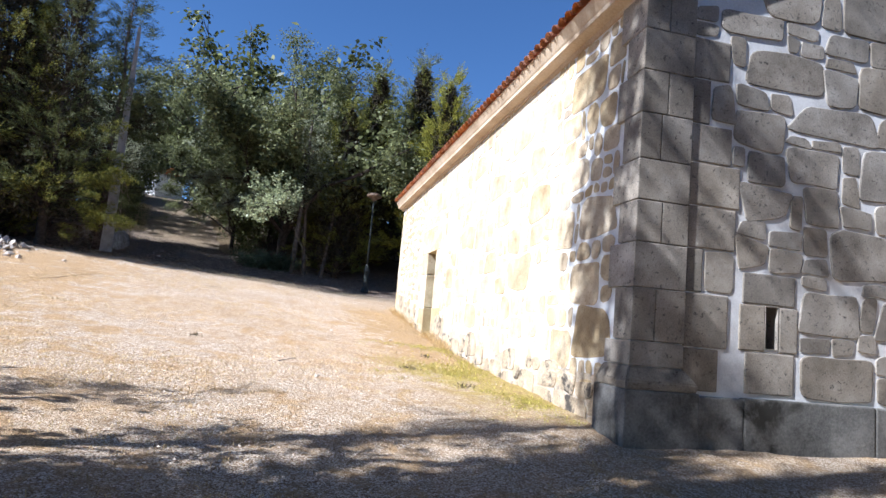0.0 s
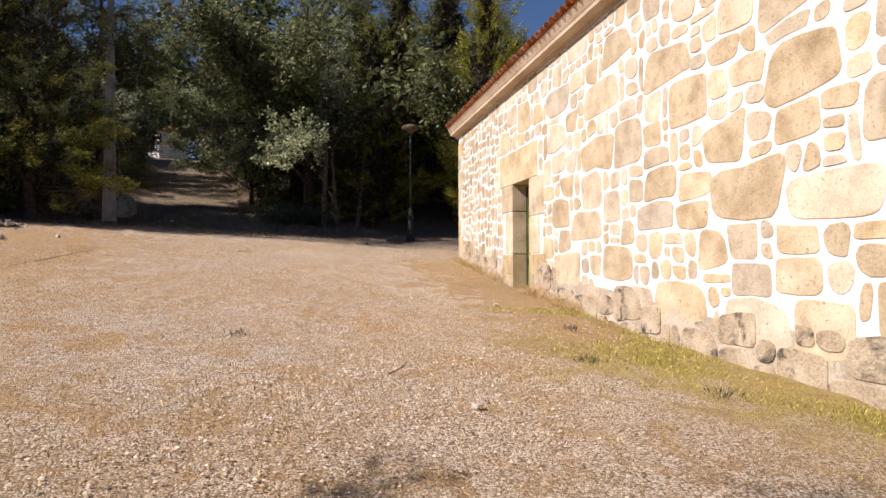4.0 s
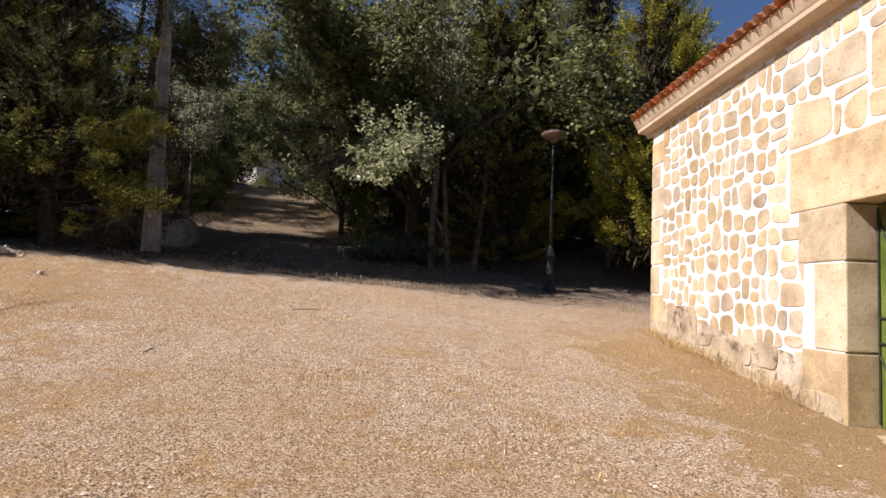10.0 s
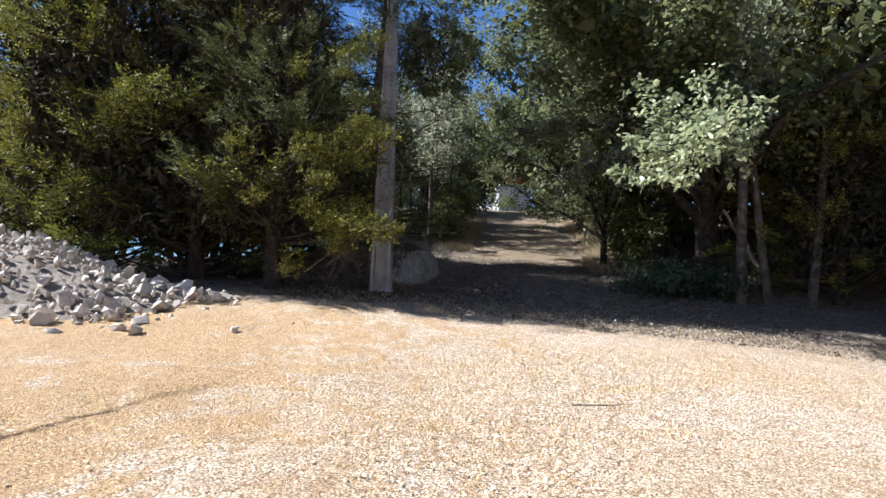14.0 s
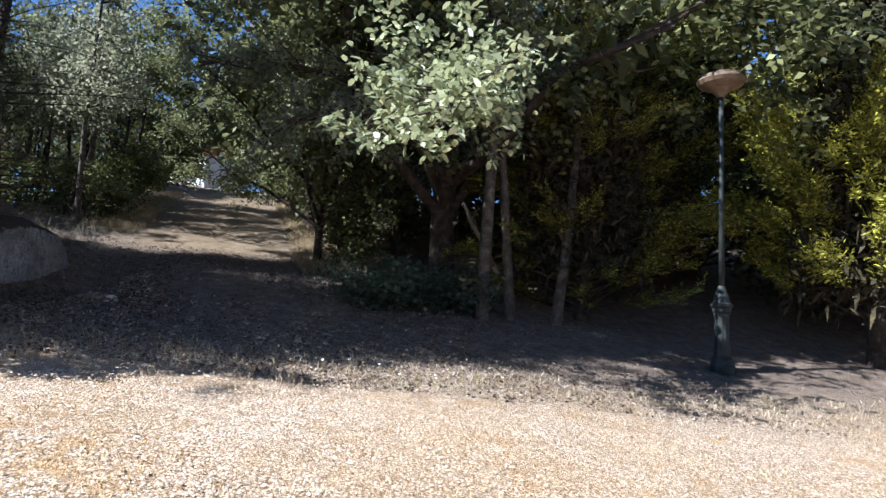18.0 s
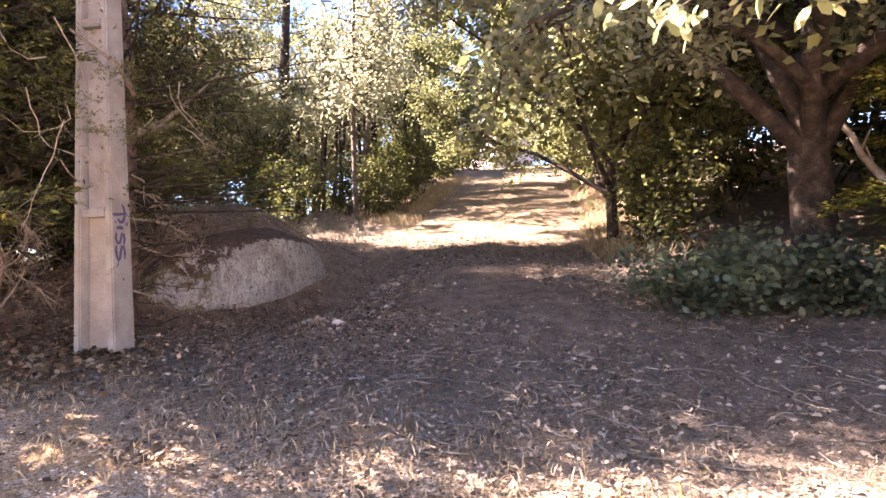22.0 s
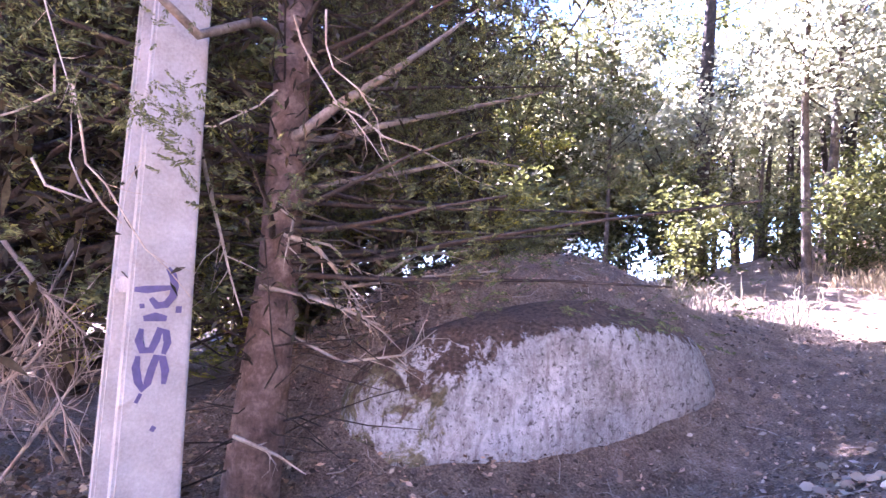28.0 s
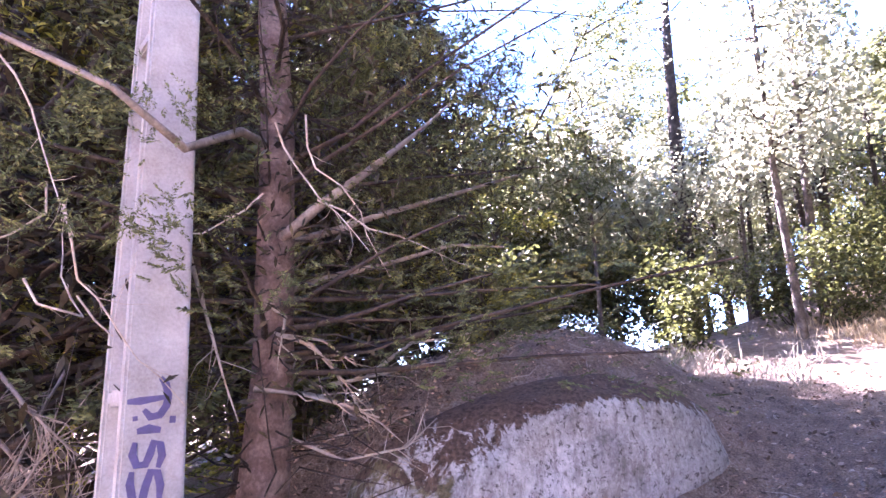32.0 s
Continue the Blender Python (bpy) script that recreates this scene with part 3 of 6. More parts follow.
bm = box(WX + 0.62, FX1, Y1 - 0.6, Y1, -0.6, WTOP)
gable = [bm.verts.new(p) for p in ((WX, Y1 - 0.6, WTOP + 0.002), (FX1, Y1 - 0.6, WTOP + 0.002), ((WX + FX1) / 2, Y1 - 0.6, WTOP + 1.7), (WX, Y1, WTOP + 0.002), (FX1, Y1, WTOP + 0.002), ((WX + FX1) / 2, Y1, WTOP + 1.7))]
for f in ((0, 1, 2), (5, 4, 3), (1, 4, 5, 2), (3, 0, 2, 5)):
    bm.faces.new([gable[i] for i in f])
tagged(part("wall_back", bm, mortar_white), "plain end wall of the chapel", "wall", kind="structure")
tagged(part("wall_far_side", box(FX1 - 0.6, FX1, Y0 + 0.62, Y1 - 0.62, -0.6, WTOP), mortar_white), "plain far side wall of the chapel", "wall", kind="structure")
tagged(part("chapel_floor", box(WX + 0.6, FX1 - 0.6, Y0 + 0.6, Y1 - 0.6, 0.9, 1.0), granite_shade_grey), "plain stone floor behind the slit", "floor", kind="structure")

# side wall: dressed stones at the door and the corners
for y0, y1, z0, z1 in ((14.85, 17.15, DZ1, 3.85), (DY1, 17.0, 2.62, DZ1), (DY1, 16.75, 1.75, 2.62), (DY1, 16.95, DZ0, 1.75),
                       (14.55, DY0, 2.45, DZ1), (14.75, DY0, 1.75, 2.45), (14.45, DY0, DZ0, 1.75)):
    block(wall_side, WX - 0.014, WX + 0.45, y0 + (0.012 if y0 != DY1 else 0), y1 - (0.012 if y1 != DY0 else 0), z0 + (0.008 if z0 != DZ1 else 0), z1 - 0.008, granite_warm)
z = 1.45
for k in range(8):
    h = rng.uniform(0.38, 0.55)
    if z + h > WTOP:
        break
    block(wall_side, WX - 0.014, WX + 0.3, Y1 - (0.5 if k % 2 else 0.32), Y1 + 0.012, z, z + h - 0.03, granite_warm)
    z += h
holes = [(14.85, 17.15, DZ1, 3.85), (14.62, DY0, DZ0, DZ1), (DY1, 16.9, DZ0, DZ1), (DY0, DY1, 0, DZ1), (Y1 - 0.42, Y1 + 0.1, 0, WTOP)]


def plinth_top(y):
    return float(np.interp(y, [6, 10, 16, 21], [0.95, 1.0, 1.5, 2.05]))


def small_part(y, z):
    return max(min(1.0, max(0.0, (y - 16.7) / 0.5)), 0.85 if z > WTOP - 0.35 else 0.0)


cells = masonry(rng, Y0 + 0.42, Y1 - 0.02, 0.8, WTOP - 0.03, ((1.0, 0.75, 0.55, 75), (0.7, 0.45, 0.68, 480), (0.45, 0.28, 0.76, 1800), (0.28, 0.15, 0.85, 6000), (0.15, 0.08, 0.95, 9000)), 0.028, holes, small_part, square=0.8)
cells = [c for c in cells if c[1] > plinth_top(c[0]) - 0.10]
SIDE_CELLS = cells
# plinth of worn masonry
plinth_cells = masonry(rng, Y0 + 0.45, Y1, -0.1, 2.15, ((0.9, 0.5, 0.6, 500), (0.5, 0.25, 0.7, 1800), (0.25, 0.12, 0.9, 2500)), 0.014, [(DY0 - 0.02, DY1 + 0.02, -0.2, DZ1)])
PLINTH_CELLS = [c for c in plinth_cells if gz(WX, c[0]) - 0.3 < c[1] < plinth_top(c[0]) + 0.03 * math.sin(9 * c[0])]
bm = bmesh.new()
for y0, y1 in ((Y0 + 0.44, DY0 - 0.01), (DY1 + 0.01, Y1)):
    ys = np.arange(y0, y1, 0.25).tolist() + [y1]
    row = [[bm.verts.new((WX - 0.006 - 0.012 * max(0, noise.noise((3 * y, 0, k))), y, zz)) for k, zz in enumerate((gz(WX, y) - 0.4, plinth_top(y) - 0.12 + 0.06 * math.sin(5 * y), plinth_top(y) + 0.04 + 0.08 * noise.noise((4 * y, 1, 0))))] for y in ys]
    for p, q in zip(row, row[1:]):
        for k in range(2):
            bm.faces.new((p[k], q[k], q[k + 1], p[k + 1]))
part("plinth_bedding", bm, rough_mat("dirty_render", (0.26, 0.20, 0.14), (0.46, 0.38, 0.28), (0.60, 0.52, 0.42), 3.0, 0.95, 35, 0.8, 0.02, stain=((0.07, 0.06, 0.05), 2.8, 0.60)), wall_side, "stained render between the plinth's stones")
block(wall_side, WX - 0.16, WX + 0.35, DY0 - 0.08, DY1 + 0.08, DZ0 - 0.16, DZ0, granite_warm, "doorstep", 0.02)

# corner pilaster and front
# darker than the stones above, with dark random patches
dark_plinth = rough_mat("dark_mottled_granite", (0.06, 0.057, 0.052), (0.15, 0.142, 0.128), (0.25, 0.235, 0.21), 2.0, 0.95, 40, 1.0, 0.016, stain=((0.05, 0.046, 0.038), 1.9, 0.56))
z = 1.17
for k, h in enumerate((0.25, 0.53, 0.46, 0.43, 0.43, 0.49, 0.46, 0.45, 0.46)):
    top = min(z + h, WTOP)
    split = WX + (0.56, 0.22, 0.56, 0.25, 0.56, 0.20, 0.26, 0.56, 0.24)[k]
    block(wall_front, WX - 0.04, split - 0.004, Y0 - 0.05, Y0 + (0.30 if k % 2 else 0.46), z + 0.004, top - 0.004, granite_shade_grey, "quoin", 0.010)
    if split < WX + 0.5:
        block(wall_front, split + 0.004, WX + 0.56, Y0 - 0.048, Y0 + 0.2, z + 0.004, top - 0.004, granite_shade_grey, "quoin", 0.010)
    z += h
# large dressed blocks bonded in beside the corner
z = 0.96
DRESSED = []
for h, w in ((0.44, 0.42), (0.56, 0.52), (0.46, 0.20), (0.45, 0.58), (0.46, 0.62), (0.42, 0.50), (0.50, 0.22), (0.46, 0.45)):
    block(wall_front, WX + 0.572, WX + 0.565 + w, Y0 - 0.016, Y0 + 0.3, z + 0.006, z + h - 0.006, granite_shade_grey)
    DRESSED.append((WX + 0.4, WX + 0.565 + w, z, z + h))
    z += h
for x0, x1, y0, z1 in ((WX - 0.12, WX + 0.70, Y0 - 0.14, 0.95), (WX + 0.71, WX + 1.25, Y0 - 0.09, 0.92), (WX + 1.26, WX + 2.9, Y0 - 0.09, 0.93), (WX + 2.91, WX + 4.8, Y0 - 0.09, 0.92), (WX + 4.81, FX1, Y0 - 0.09, 0.93)):
    block(wall_front, x0, x1, y0, Y0 + 0.5 if x0 < WX else Y0 + 0.2, -0.3, z1, dark_plinth, "plinth_block", 0.02)
bm = bmesh.new()
low = [bm.verts.new(p) for p in ((WX - 0.11, Y0 - 0.13, 0.952), (WX + 0.68, Y0 - 0.13, 0.952), (WX + 0.68, Y0 + 0.3, 0.952), (WX - 0.11, Y0 + 0.48, 0.952))]
mid = [bm.verts.new((v.co.x, v.co.y, 1.03)) for v in low]
top = [bm.verts.new(p) for p in ((WX - 0.045, Y0 - 0.055, 1.168), (WX + 0.565, Y0 - 0.055, 1.168), (WX + 0.565, Y0 + 0.3, 1.168), (WX - 0.045, Y0 + 0.46, 1.168))]
for p, q in ((low, mid), (mid, top)):
    for i in range(4):
        bm.faces.new((p[i], p[(i + 1) % 4], q[(i + 1) % 4], q[i]))
bm.faces.new(top)
bm.faces.new(low[::-1])
bmesh.ops.bevel(bm, geom=list(bm.edges), offset=0.012, segments=2, affect='EDGES')
part("moulding", bm, granite_shade_grey, wall_front)
SURROUND = ((4.45, 5.12, SZ1, 2.24), (4.42, SX0, SZ0 - 0.03, SZ1), (SX1, 5.16, SZ0 - 0.03, SZ1), (4.5, 5.12, 0.97, SZ0 - 0.03))
for x0, x1, z0, z1 in SURROUND:
    block(wall_front, x0 + 0.008, x1 - (0.008 if x1 != SX0 else 0), Y0 - 0.014, Y0 + 0.3, z0 + 0.006, z1 - 0.006, granite_shade_grey)
front_cells = masonry(rng, WX + 0.57, FX1, 0.96, WTOP, ((1.0, 0.7, 0.5, 160), (0.7, 0.42, 0.66, 700), (0.42, 0.24, 0.75, 1600), (0.24, 0.12, 0.85, 1600)), 0.020, [(4.42, 5.16, 0.95, 2.24)] + DRESSED, square=2.5)
rake = lambda x: WTOP + 1.7 * (1 - abs(x - (WX + FX1) / 2) / ((FX1 - WX) / 2)) - 0.07
front_cells += [c for c in masonry(np.random.default_rng(71), WX + 0.57, FX1, WTOP + 0.02, WTOP + 1.6, ((0.7, 0.42, 0.6, 160), (0.42, 0.24, 0.75, 500), (0.24, 0.12, 0.85, 700)), 0.020, square=2.5) if all(z < rake(x) for x, z in c[2])]
for x0, x1, z0, z1 in ((SX0 + 0.001, SX0 + 0.010, SZ0 + 0.001, SZ1 - 0.001), (SX1 - 0.010, SX1 - 0.001, SZ0 + 0.001, SZ1 - 0.001), (SX0 + 0.011, SX1 - 0.011, SZ0 + 0.001, SZ0 + 0.010), (SX0 + 0.011, SX1 - 0.011, SZ1 - 0.010, SZ1 - 0.001)):
    block(wall_front, x0, x1, Y0 - 0.012, Y0 + 0.51, z0, z1, granite_shade_grey, "slit_lining", 0.002)
# near-black panel standing in for the unlit space behind the slit
part("slit_dark_panel", box(SX0 - 0.02, SX1 + 0.02, Y0 + 0.52, Y0 + 0.56, SZ0 - 0.02, SZ1 + 0.02), plain_mat("slit_darkness", (0.02, 0.02, 0.02), 0.9), wall_front)

# cornice and roof
bm = bmesh.new()
prof = [(WX + 0.05, WTOP - 0.02), (WX - 0.03, WTOP - 0.02), (WX - 0.04, WTOP + 0.03), (WX - 0.17, WTOP + 0.05), (WX - 0.185, WTOP + 0.06), (WX - 0.19, WTOP + 0.11), (WX - 0.205, WTOP + 0.13), (WX - 0.275, WTOP + 0.262), (WX + 0.05, WTOP + 0.262)]
ends = [[bm.verts.new((x, y, z)) for x, z in prof] for y in (Y0 - 0.18, Y1 + 0.25)]
for i in range(len(prof)):
    bm.faces.new((ends[0][i], ends[0][(i + 1) % len(prof)], ends[1][(i + 1) % len(prof)], ends[1][i]))
bm.faces.new(ends[0])
bm.faces.new(list(reversed(ends[1])))
tagged(part("cornice", bm, render_mat), "cream rendered cornice under the eaves", "cornice", kind="structure")
roof = tagged(part("roof", box(0, 0.06, 0, 1, 0, 0.05), tile_mat), "low roof of terracotta barrel tiles", "roof", kind="structure")
slope = math.atan2(1.7, (FX1 - WX) / 2)
bm = bmesh.new()
xm = (WX + FX1) / 2
for s in (-1, 1):
    a = [(xm + s * ((FX1 - WX) / 2 + 0.24), WTOP + 0.262), (xm, WTOP + 0.262 + ((FX1 - WX) / 2 + 0.24) * math.tan(slope))]
    vs = [bm.verts.new((x, y, z + d)) for d in (0, 0.05) for y in (Y0 - 0.2, Y1 + 0.27) for x, z in a]
    for f in ((0, 1, 3, 2), (4, 6, 7, 5), (0, 4, 5, 1), (2, 3, 7, 6), (0, 2, 6, 4), (1, 5, 7, 3)):
        bm.faces.new([vs[i] for i in f])
roof.data = as_mesh("roof", bm)
roof.data.materials.append(tile_mat)


def barrel_tile(length, r0, r1):
    verts, faces = [], []
    for t, r in ((0, r0), (1, r1)):
        for th in (0.0, -0.016):
            verts += [(length * t, (r + th) * math.cos(a), (r + th) * math.sin(a)) for a in np.linspace(0, math.pi, 8)]
    for i in range(7):
        for lo, hi in ((0, 16), (8, 24)):
            faces.append((lo + i, lo + i + 1, hi + i + 1, hi + i))
        faces.append((i, i + 1, 9 + i, 8 + i))
    me = bpy.data.meshes.new("tile")
    me.from_pydata(verts, [], faces)
    smooth(me)
    me.materials.append(tile_mat)
    return me


eave_tile = barrel_tile(0.42, 0.095, 0.075)
tv, tf = [v.co.copy() for v in eave_tile.vertices], [tuple(p.vertices) for p in eave_tile.polygons]
rv, rf = [], []
y = Y0 - 0.12
TILES = []
while y < Y1 + 0.2:
    for row in range(9):
        x = WX - 0.33 + row * 0.38 * math.cos(slope)
        m = Matrix.Translation((x, y + rng.normal(0, 0.006), WTOP + 0.315 + (x - WX + 0.24) * math.tan(slope) - 0.01)) @ Matrix.Rotation(-slope, 4, 'Y') @ Matrix.Rotation(rng.normal(0, 0.03), 4, 'Z')
        if row == 0:
            TILES.append(m)
        else:
            rf += [tuple(i + len(rv) for i in f) for f in tf]
            rv += [m @ v for v in tv]
    y += 0.205
me = bpy.data.meshes.new("tiles")
me.from_pydata(rv, [], rf)
smooth(me)
tagged(part("tiles", me, tile_mat, roof), "rows of terracotta barrel tiles", kind="stuff")

# green door
green_mat = rough_mat("green_paint", (0.055, 0.08, 0.014), (0.105, 0.14, 0.024), (0.17, 0.205, 0.045), 2.5, 0.55, 35, 0.15, 0.003, stain=((0.10, 0.085, 0.03), 3.0, 0.62))
iron_mat = rough_mat("dark_iron", (0.012, 0.016, 0.010), (0.025, 0.032, 0.018), (0.05, 0.06, 0.03), 12, 0.5, 60, 0.2, 0.002)
door_1 = tagged(empty("door_1", WX + 0.30, (DY0 + DY1) / 2, DZ0), "closed green sheet-iron double door with dark scrollwork", "door", kind="structure")
half = (DY1 - DY0) / 2
dh = DZ1 - DZ0
for s in (-1, 1):
    a, b = sorted((s * 0.006, s * (half - 0.01)))
    leaf = part("door_leaf", box(0, 0.04, a, b, 0.02, dh - 0.01, 0.006), green_mat, door_1)
    lines = []
    ym = (a + b) / 2
    for zz in (0.80, 1.04):
        lines.append([((-0.012, a + 0.01, zz), 0.011), ((-0.012, b - 0.01, zz), 0.011)])
    for yy in (a + 0.015, b - 0.015):
        lines.append([((-0.012, yy, 0.05), 0.011), ((-0.012, yy, dh - 0.05), 0.011)])
    for z0, z1 in ((0.06, 0.78), (1.06, dh - 0.06)):
        zm = (z0 + z1) / 2
        for pts in (((a + 0.02, z0 + 0.1), (ym, zm - 0.08), (b - 0.02, z1 - 0.1)), ((b - 0.02, z0 + 0.1), (ym, zm + 0.08), (a + 0.02, z1 - 0.1))):
            if (pts[0][0] == a + 0.02) == (s > 0):
                lines.append([((-0.012, p[0], p[1]), 0.009) for p in pts])
    v, f = tubes(lines, 6)
    part("scrollwork", smooth(np_mesh("scrollwork", v, f)), iron_mat, leaf, "dark iron bars on the leaf")
    for zz in (0.92,):
        ring = [((-0.014, ym + 0.09 * math.cos(q), zz + 0.09 * math.sin(q)), 0.009) for q in np.linspace(-2.2, 2.2, 12)]
        v, f = tubes([ring], 6)
        part("scroll", smooth(np_mesh("scroll", v, f)), iron_mat, leaf)

# ---- street lamp ----
lamp_iron = rough_mat("grey_green_iron", (0.012, 0.016, 0.015), (0.026, 0.031, 0.029), (0.055, 0.06, 0.057), 6.0, 0.55, 50, 0.2, 0.003)
street_lamp = tagged(empty("street_lamp", 2.71, 26.6, gz(2.71, 26.6) - 0.02), "dark cast-iron street lamp with a wide flat head", "street lamp")
part("base", lathe([(0.17, 0), (0.17, 0.10), (0.15, 0.13), (0.14, 0.2), (0.115, 0.24), (0.105, 0.45), (0.095, 0.78), (0.105, 0.80), (0.105, 0.83), (0.125, 0.86), (0.125, 0.9)], 12), lamp_iron, street_lamp)
part("collar", lathe([(0.125, 0.9), (0.15, 0.93), (0.15, 0.96), (0.115, 0.99), (0.095, 1.08), (0.07, 1.13), (0.06, 1.16), (0.045, 1.22)], 16), lamp_iron, street_lamp)
part("pole", smooth(as_mesh("pole", lathe([(0.04, 1.22), (0.036, 2.5), (0.032, 3.98)], 14))), lamp_iron, street_lamp)
part("head", lathe([(0.05, 3.96), (0.09, 4.02), (0.16, 4.08), (0.30, 4.14), (0.335, 4.19), (0.335, 4.21), (0.26, 4.28), (0.10, 4.34), (0.02, 4.36)], 28), rough_mat("rusty_enamel", (0.09, 0.06, 0.04), (0.17, 0.12, 0.08), (0.26, 0.19, 0.14), 4.0, 0.6, 40, 0.2, 0.003), street_lamp, "wide round rust-brown reflector")

# ---- concrete utility pole ----
pole_z = gz(-7.1, 25.6) - 0.05
utility_pole = tagged(empty("utility_pole", -6.97, 25.64, pole_z + 0.07, 13), "tall pale concrete utility pole of H section with scrawled paint", "utility pole")


def tapered_bar(x0, x1, w0, w1, h, y_mid=0.0, lean=0.0, z0=0.0):
    """A bar of the pole: its width, and its distance from the pole's axis, shrink upwards."""
    bm = bmesh.new()
    near = lambda x, z: -0.19 + (x + 0.19) * (1 - 0.74 * (z0 + z) / 8.8)
    vs = [bm.verts.new((near(x, z), y_mid + s * w / 2 + dy, z0 + z)) for w, z, dy in ((w0, 0, 0), (w1, h, lean)) for x in (x0, x1) for s in (-1, 1)]
    for f in ((0, 1, 3, 2), (4, 6, 7, 5), (0, 2, 6, 4), (1, 5, 7, 3), (0, 4, 5, 1), (2, 3, 7, 6)):
        bm.faces.new([vs[i] for i in f])
    bmesh.ops.bevel(bm, geom=list(bm.edges), offset=0.012, segments=2, affect='EDGES')
    return bm


part("front_flange", tapered_bar(-0.075, 0.0, 0.28, 0.12, 8.8, 0.018, -0.2), concrete_mat, utility_pole)
part("back_flange", tapered_bar(-0.41, -0.34, 0.28, 0.12, 8.8, 0.018, -0.2), concrete_mat, utility_pole)
part("web", tapered_bar(-0.345, -0.07, 0.06, 0.035, 8.8, 0.018, -0.2), concrete_mat, utility_pole)
for z in (1.19, 2.9, 4.6, 6.3, 8.0):
    w = 0.28 - 0.16 * z / 8.8
    part("web_rib", tapered_bar(-0.342, -0.072, w - 0.016, w - 0.018, 0.07, 0.018 - 0.2 * z / 8.8, 0.0, z), concrete_mat, utility_pole)
spray_mat = plain_mat("violet_spray_paint", (0.075, 0.065, 0.15), 0.7)
strokes = tuple((tuple((u, v - pole_z - 0.03) for u, v in line), w) for line, w in (
    (((0.0, 4.139), (0.023, 4.111), (0.036, 4.063), (0.031, 4.022), (0.007, 3.985), (-0.03, 3.978), (-0.057, 4.008)), 0.016),
    (((-0.123, 4.04), (-0.075, 4.043), (0.026, 4.058)), 0.016),
    (((0.06, 3.98), (0.06, 3.951)), 0.021),
    (((-0.089, 3.983), (-0.086, 3.964)), 0.016),
    (((-0.077, 3.922), (-0.032, 3.931), (0.015, 3.925)), 0.019),
    (((-0.08, 3.88), (-0.087, 3.833), (-0.068, 3.791), (-0.035, 3.792), (-0.019, 3.834), (-0.008, 3.877), (0.018, 3.868), (0.028, 3.823), (0.015, 3.776)), 0.016),
    (((-0.083, 3.768), (-0.087, 3.722), (-0.073, 3.664), (-0.053, 3.634), (-0.036, 3.657), (-0.026, 3.712), (-0.011, 3.764), (0.014, 3.759), (0.03, 3.705), (0.028, 3.651)), 0.016),
    (((-0.058, 3.615), (-0.074, 3.577)), 0.013),
    (((-0.006, 3.474), (0.012, 3.464)), 0.019)))
for pts, w in strokes:
    bm = bmesh.new()
    left, right = [], []
    for i, (u, v) in enumerate(pts):
        a, b = pts[max(i - 1, 0)], pts[min(i + 1, len(pts) - 1)]
        d = Vector((b[0] - a[0], b[1] - a[1])).normalized() * w * (1.0 if 0 < i < len(pts) - 1 else 0.6)
        left.append(bm.verts.new((0.004 - 0.016 * v, u - d.y, v + d.x)))
        right.append(bm.verts.new((0.004 - 0.016 * v, u + d.y, v - d.x)))
    for i in range(len(pts) - 1):
        bm.faces.new((left[i], right[i], right[i + 1], left[i + 1]))
    part("paint_stroke", bm, spray_mat, utility_pole, "violet sprayed stroke")

# ---- rock in the bank ----


def lump(seed, sx, sy, sz, freq=1.0, amount=0.25, sub=3):
    bm = bmesh.new()
    bmesh.ops.create_icosphere(bm, subdivisions=sub, radius=1.0)
    off = Vector((seed * 3.7, seed * 1.9, seed * 5.3))
    for v in bm.verts:
        n = noise.fractal(v.co * freq + off, 1.0, 2.0, 3)
        v.co *= 1 + amount * n
        v.co.x, v.co.y, v.co.z = v.co.x * sx, v.co.y * sy, v.co.z * sz
    return bm


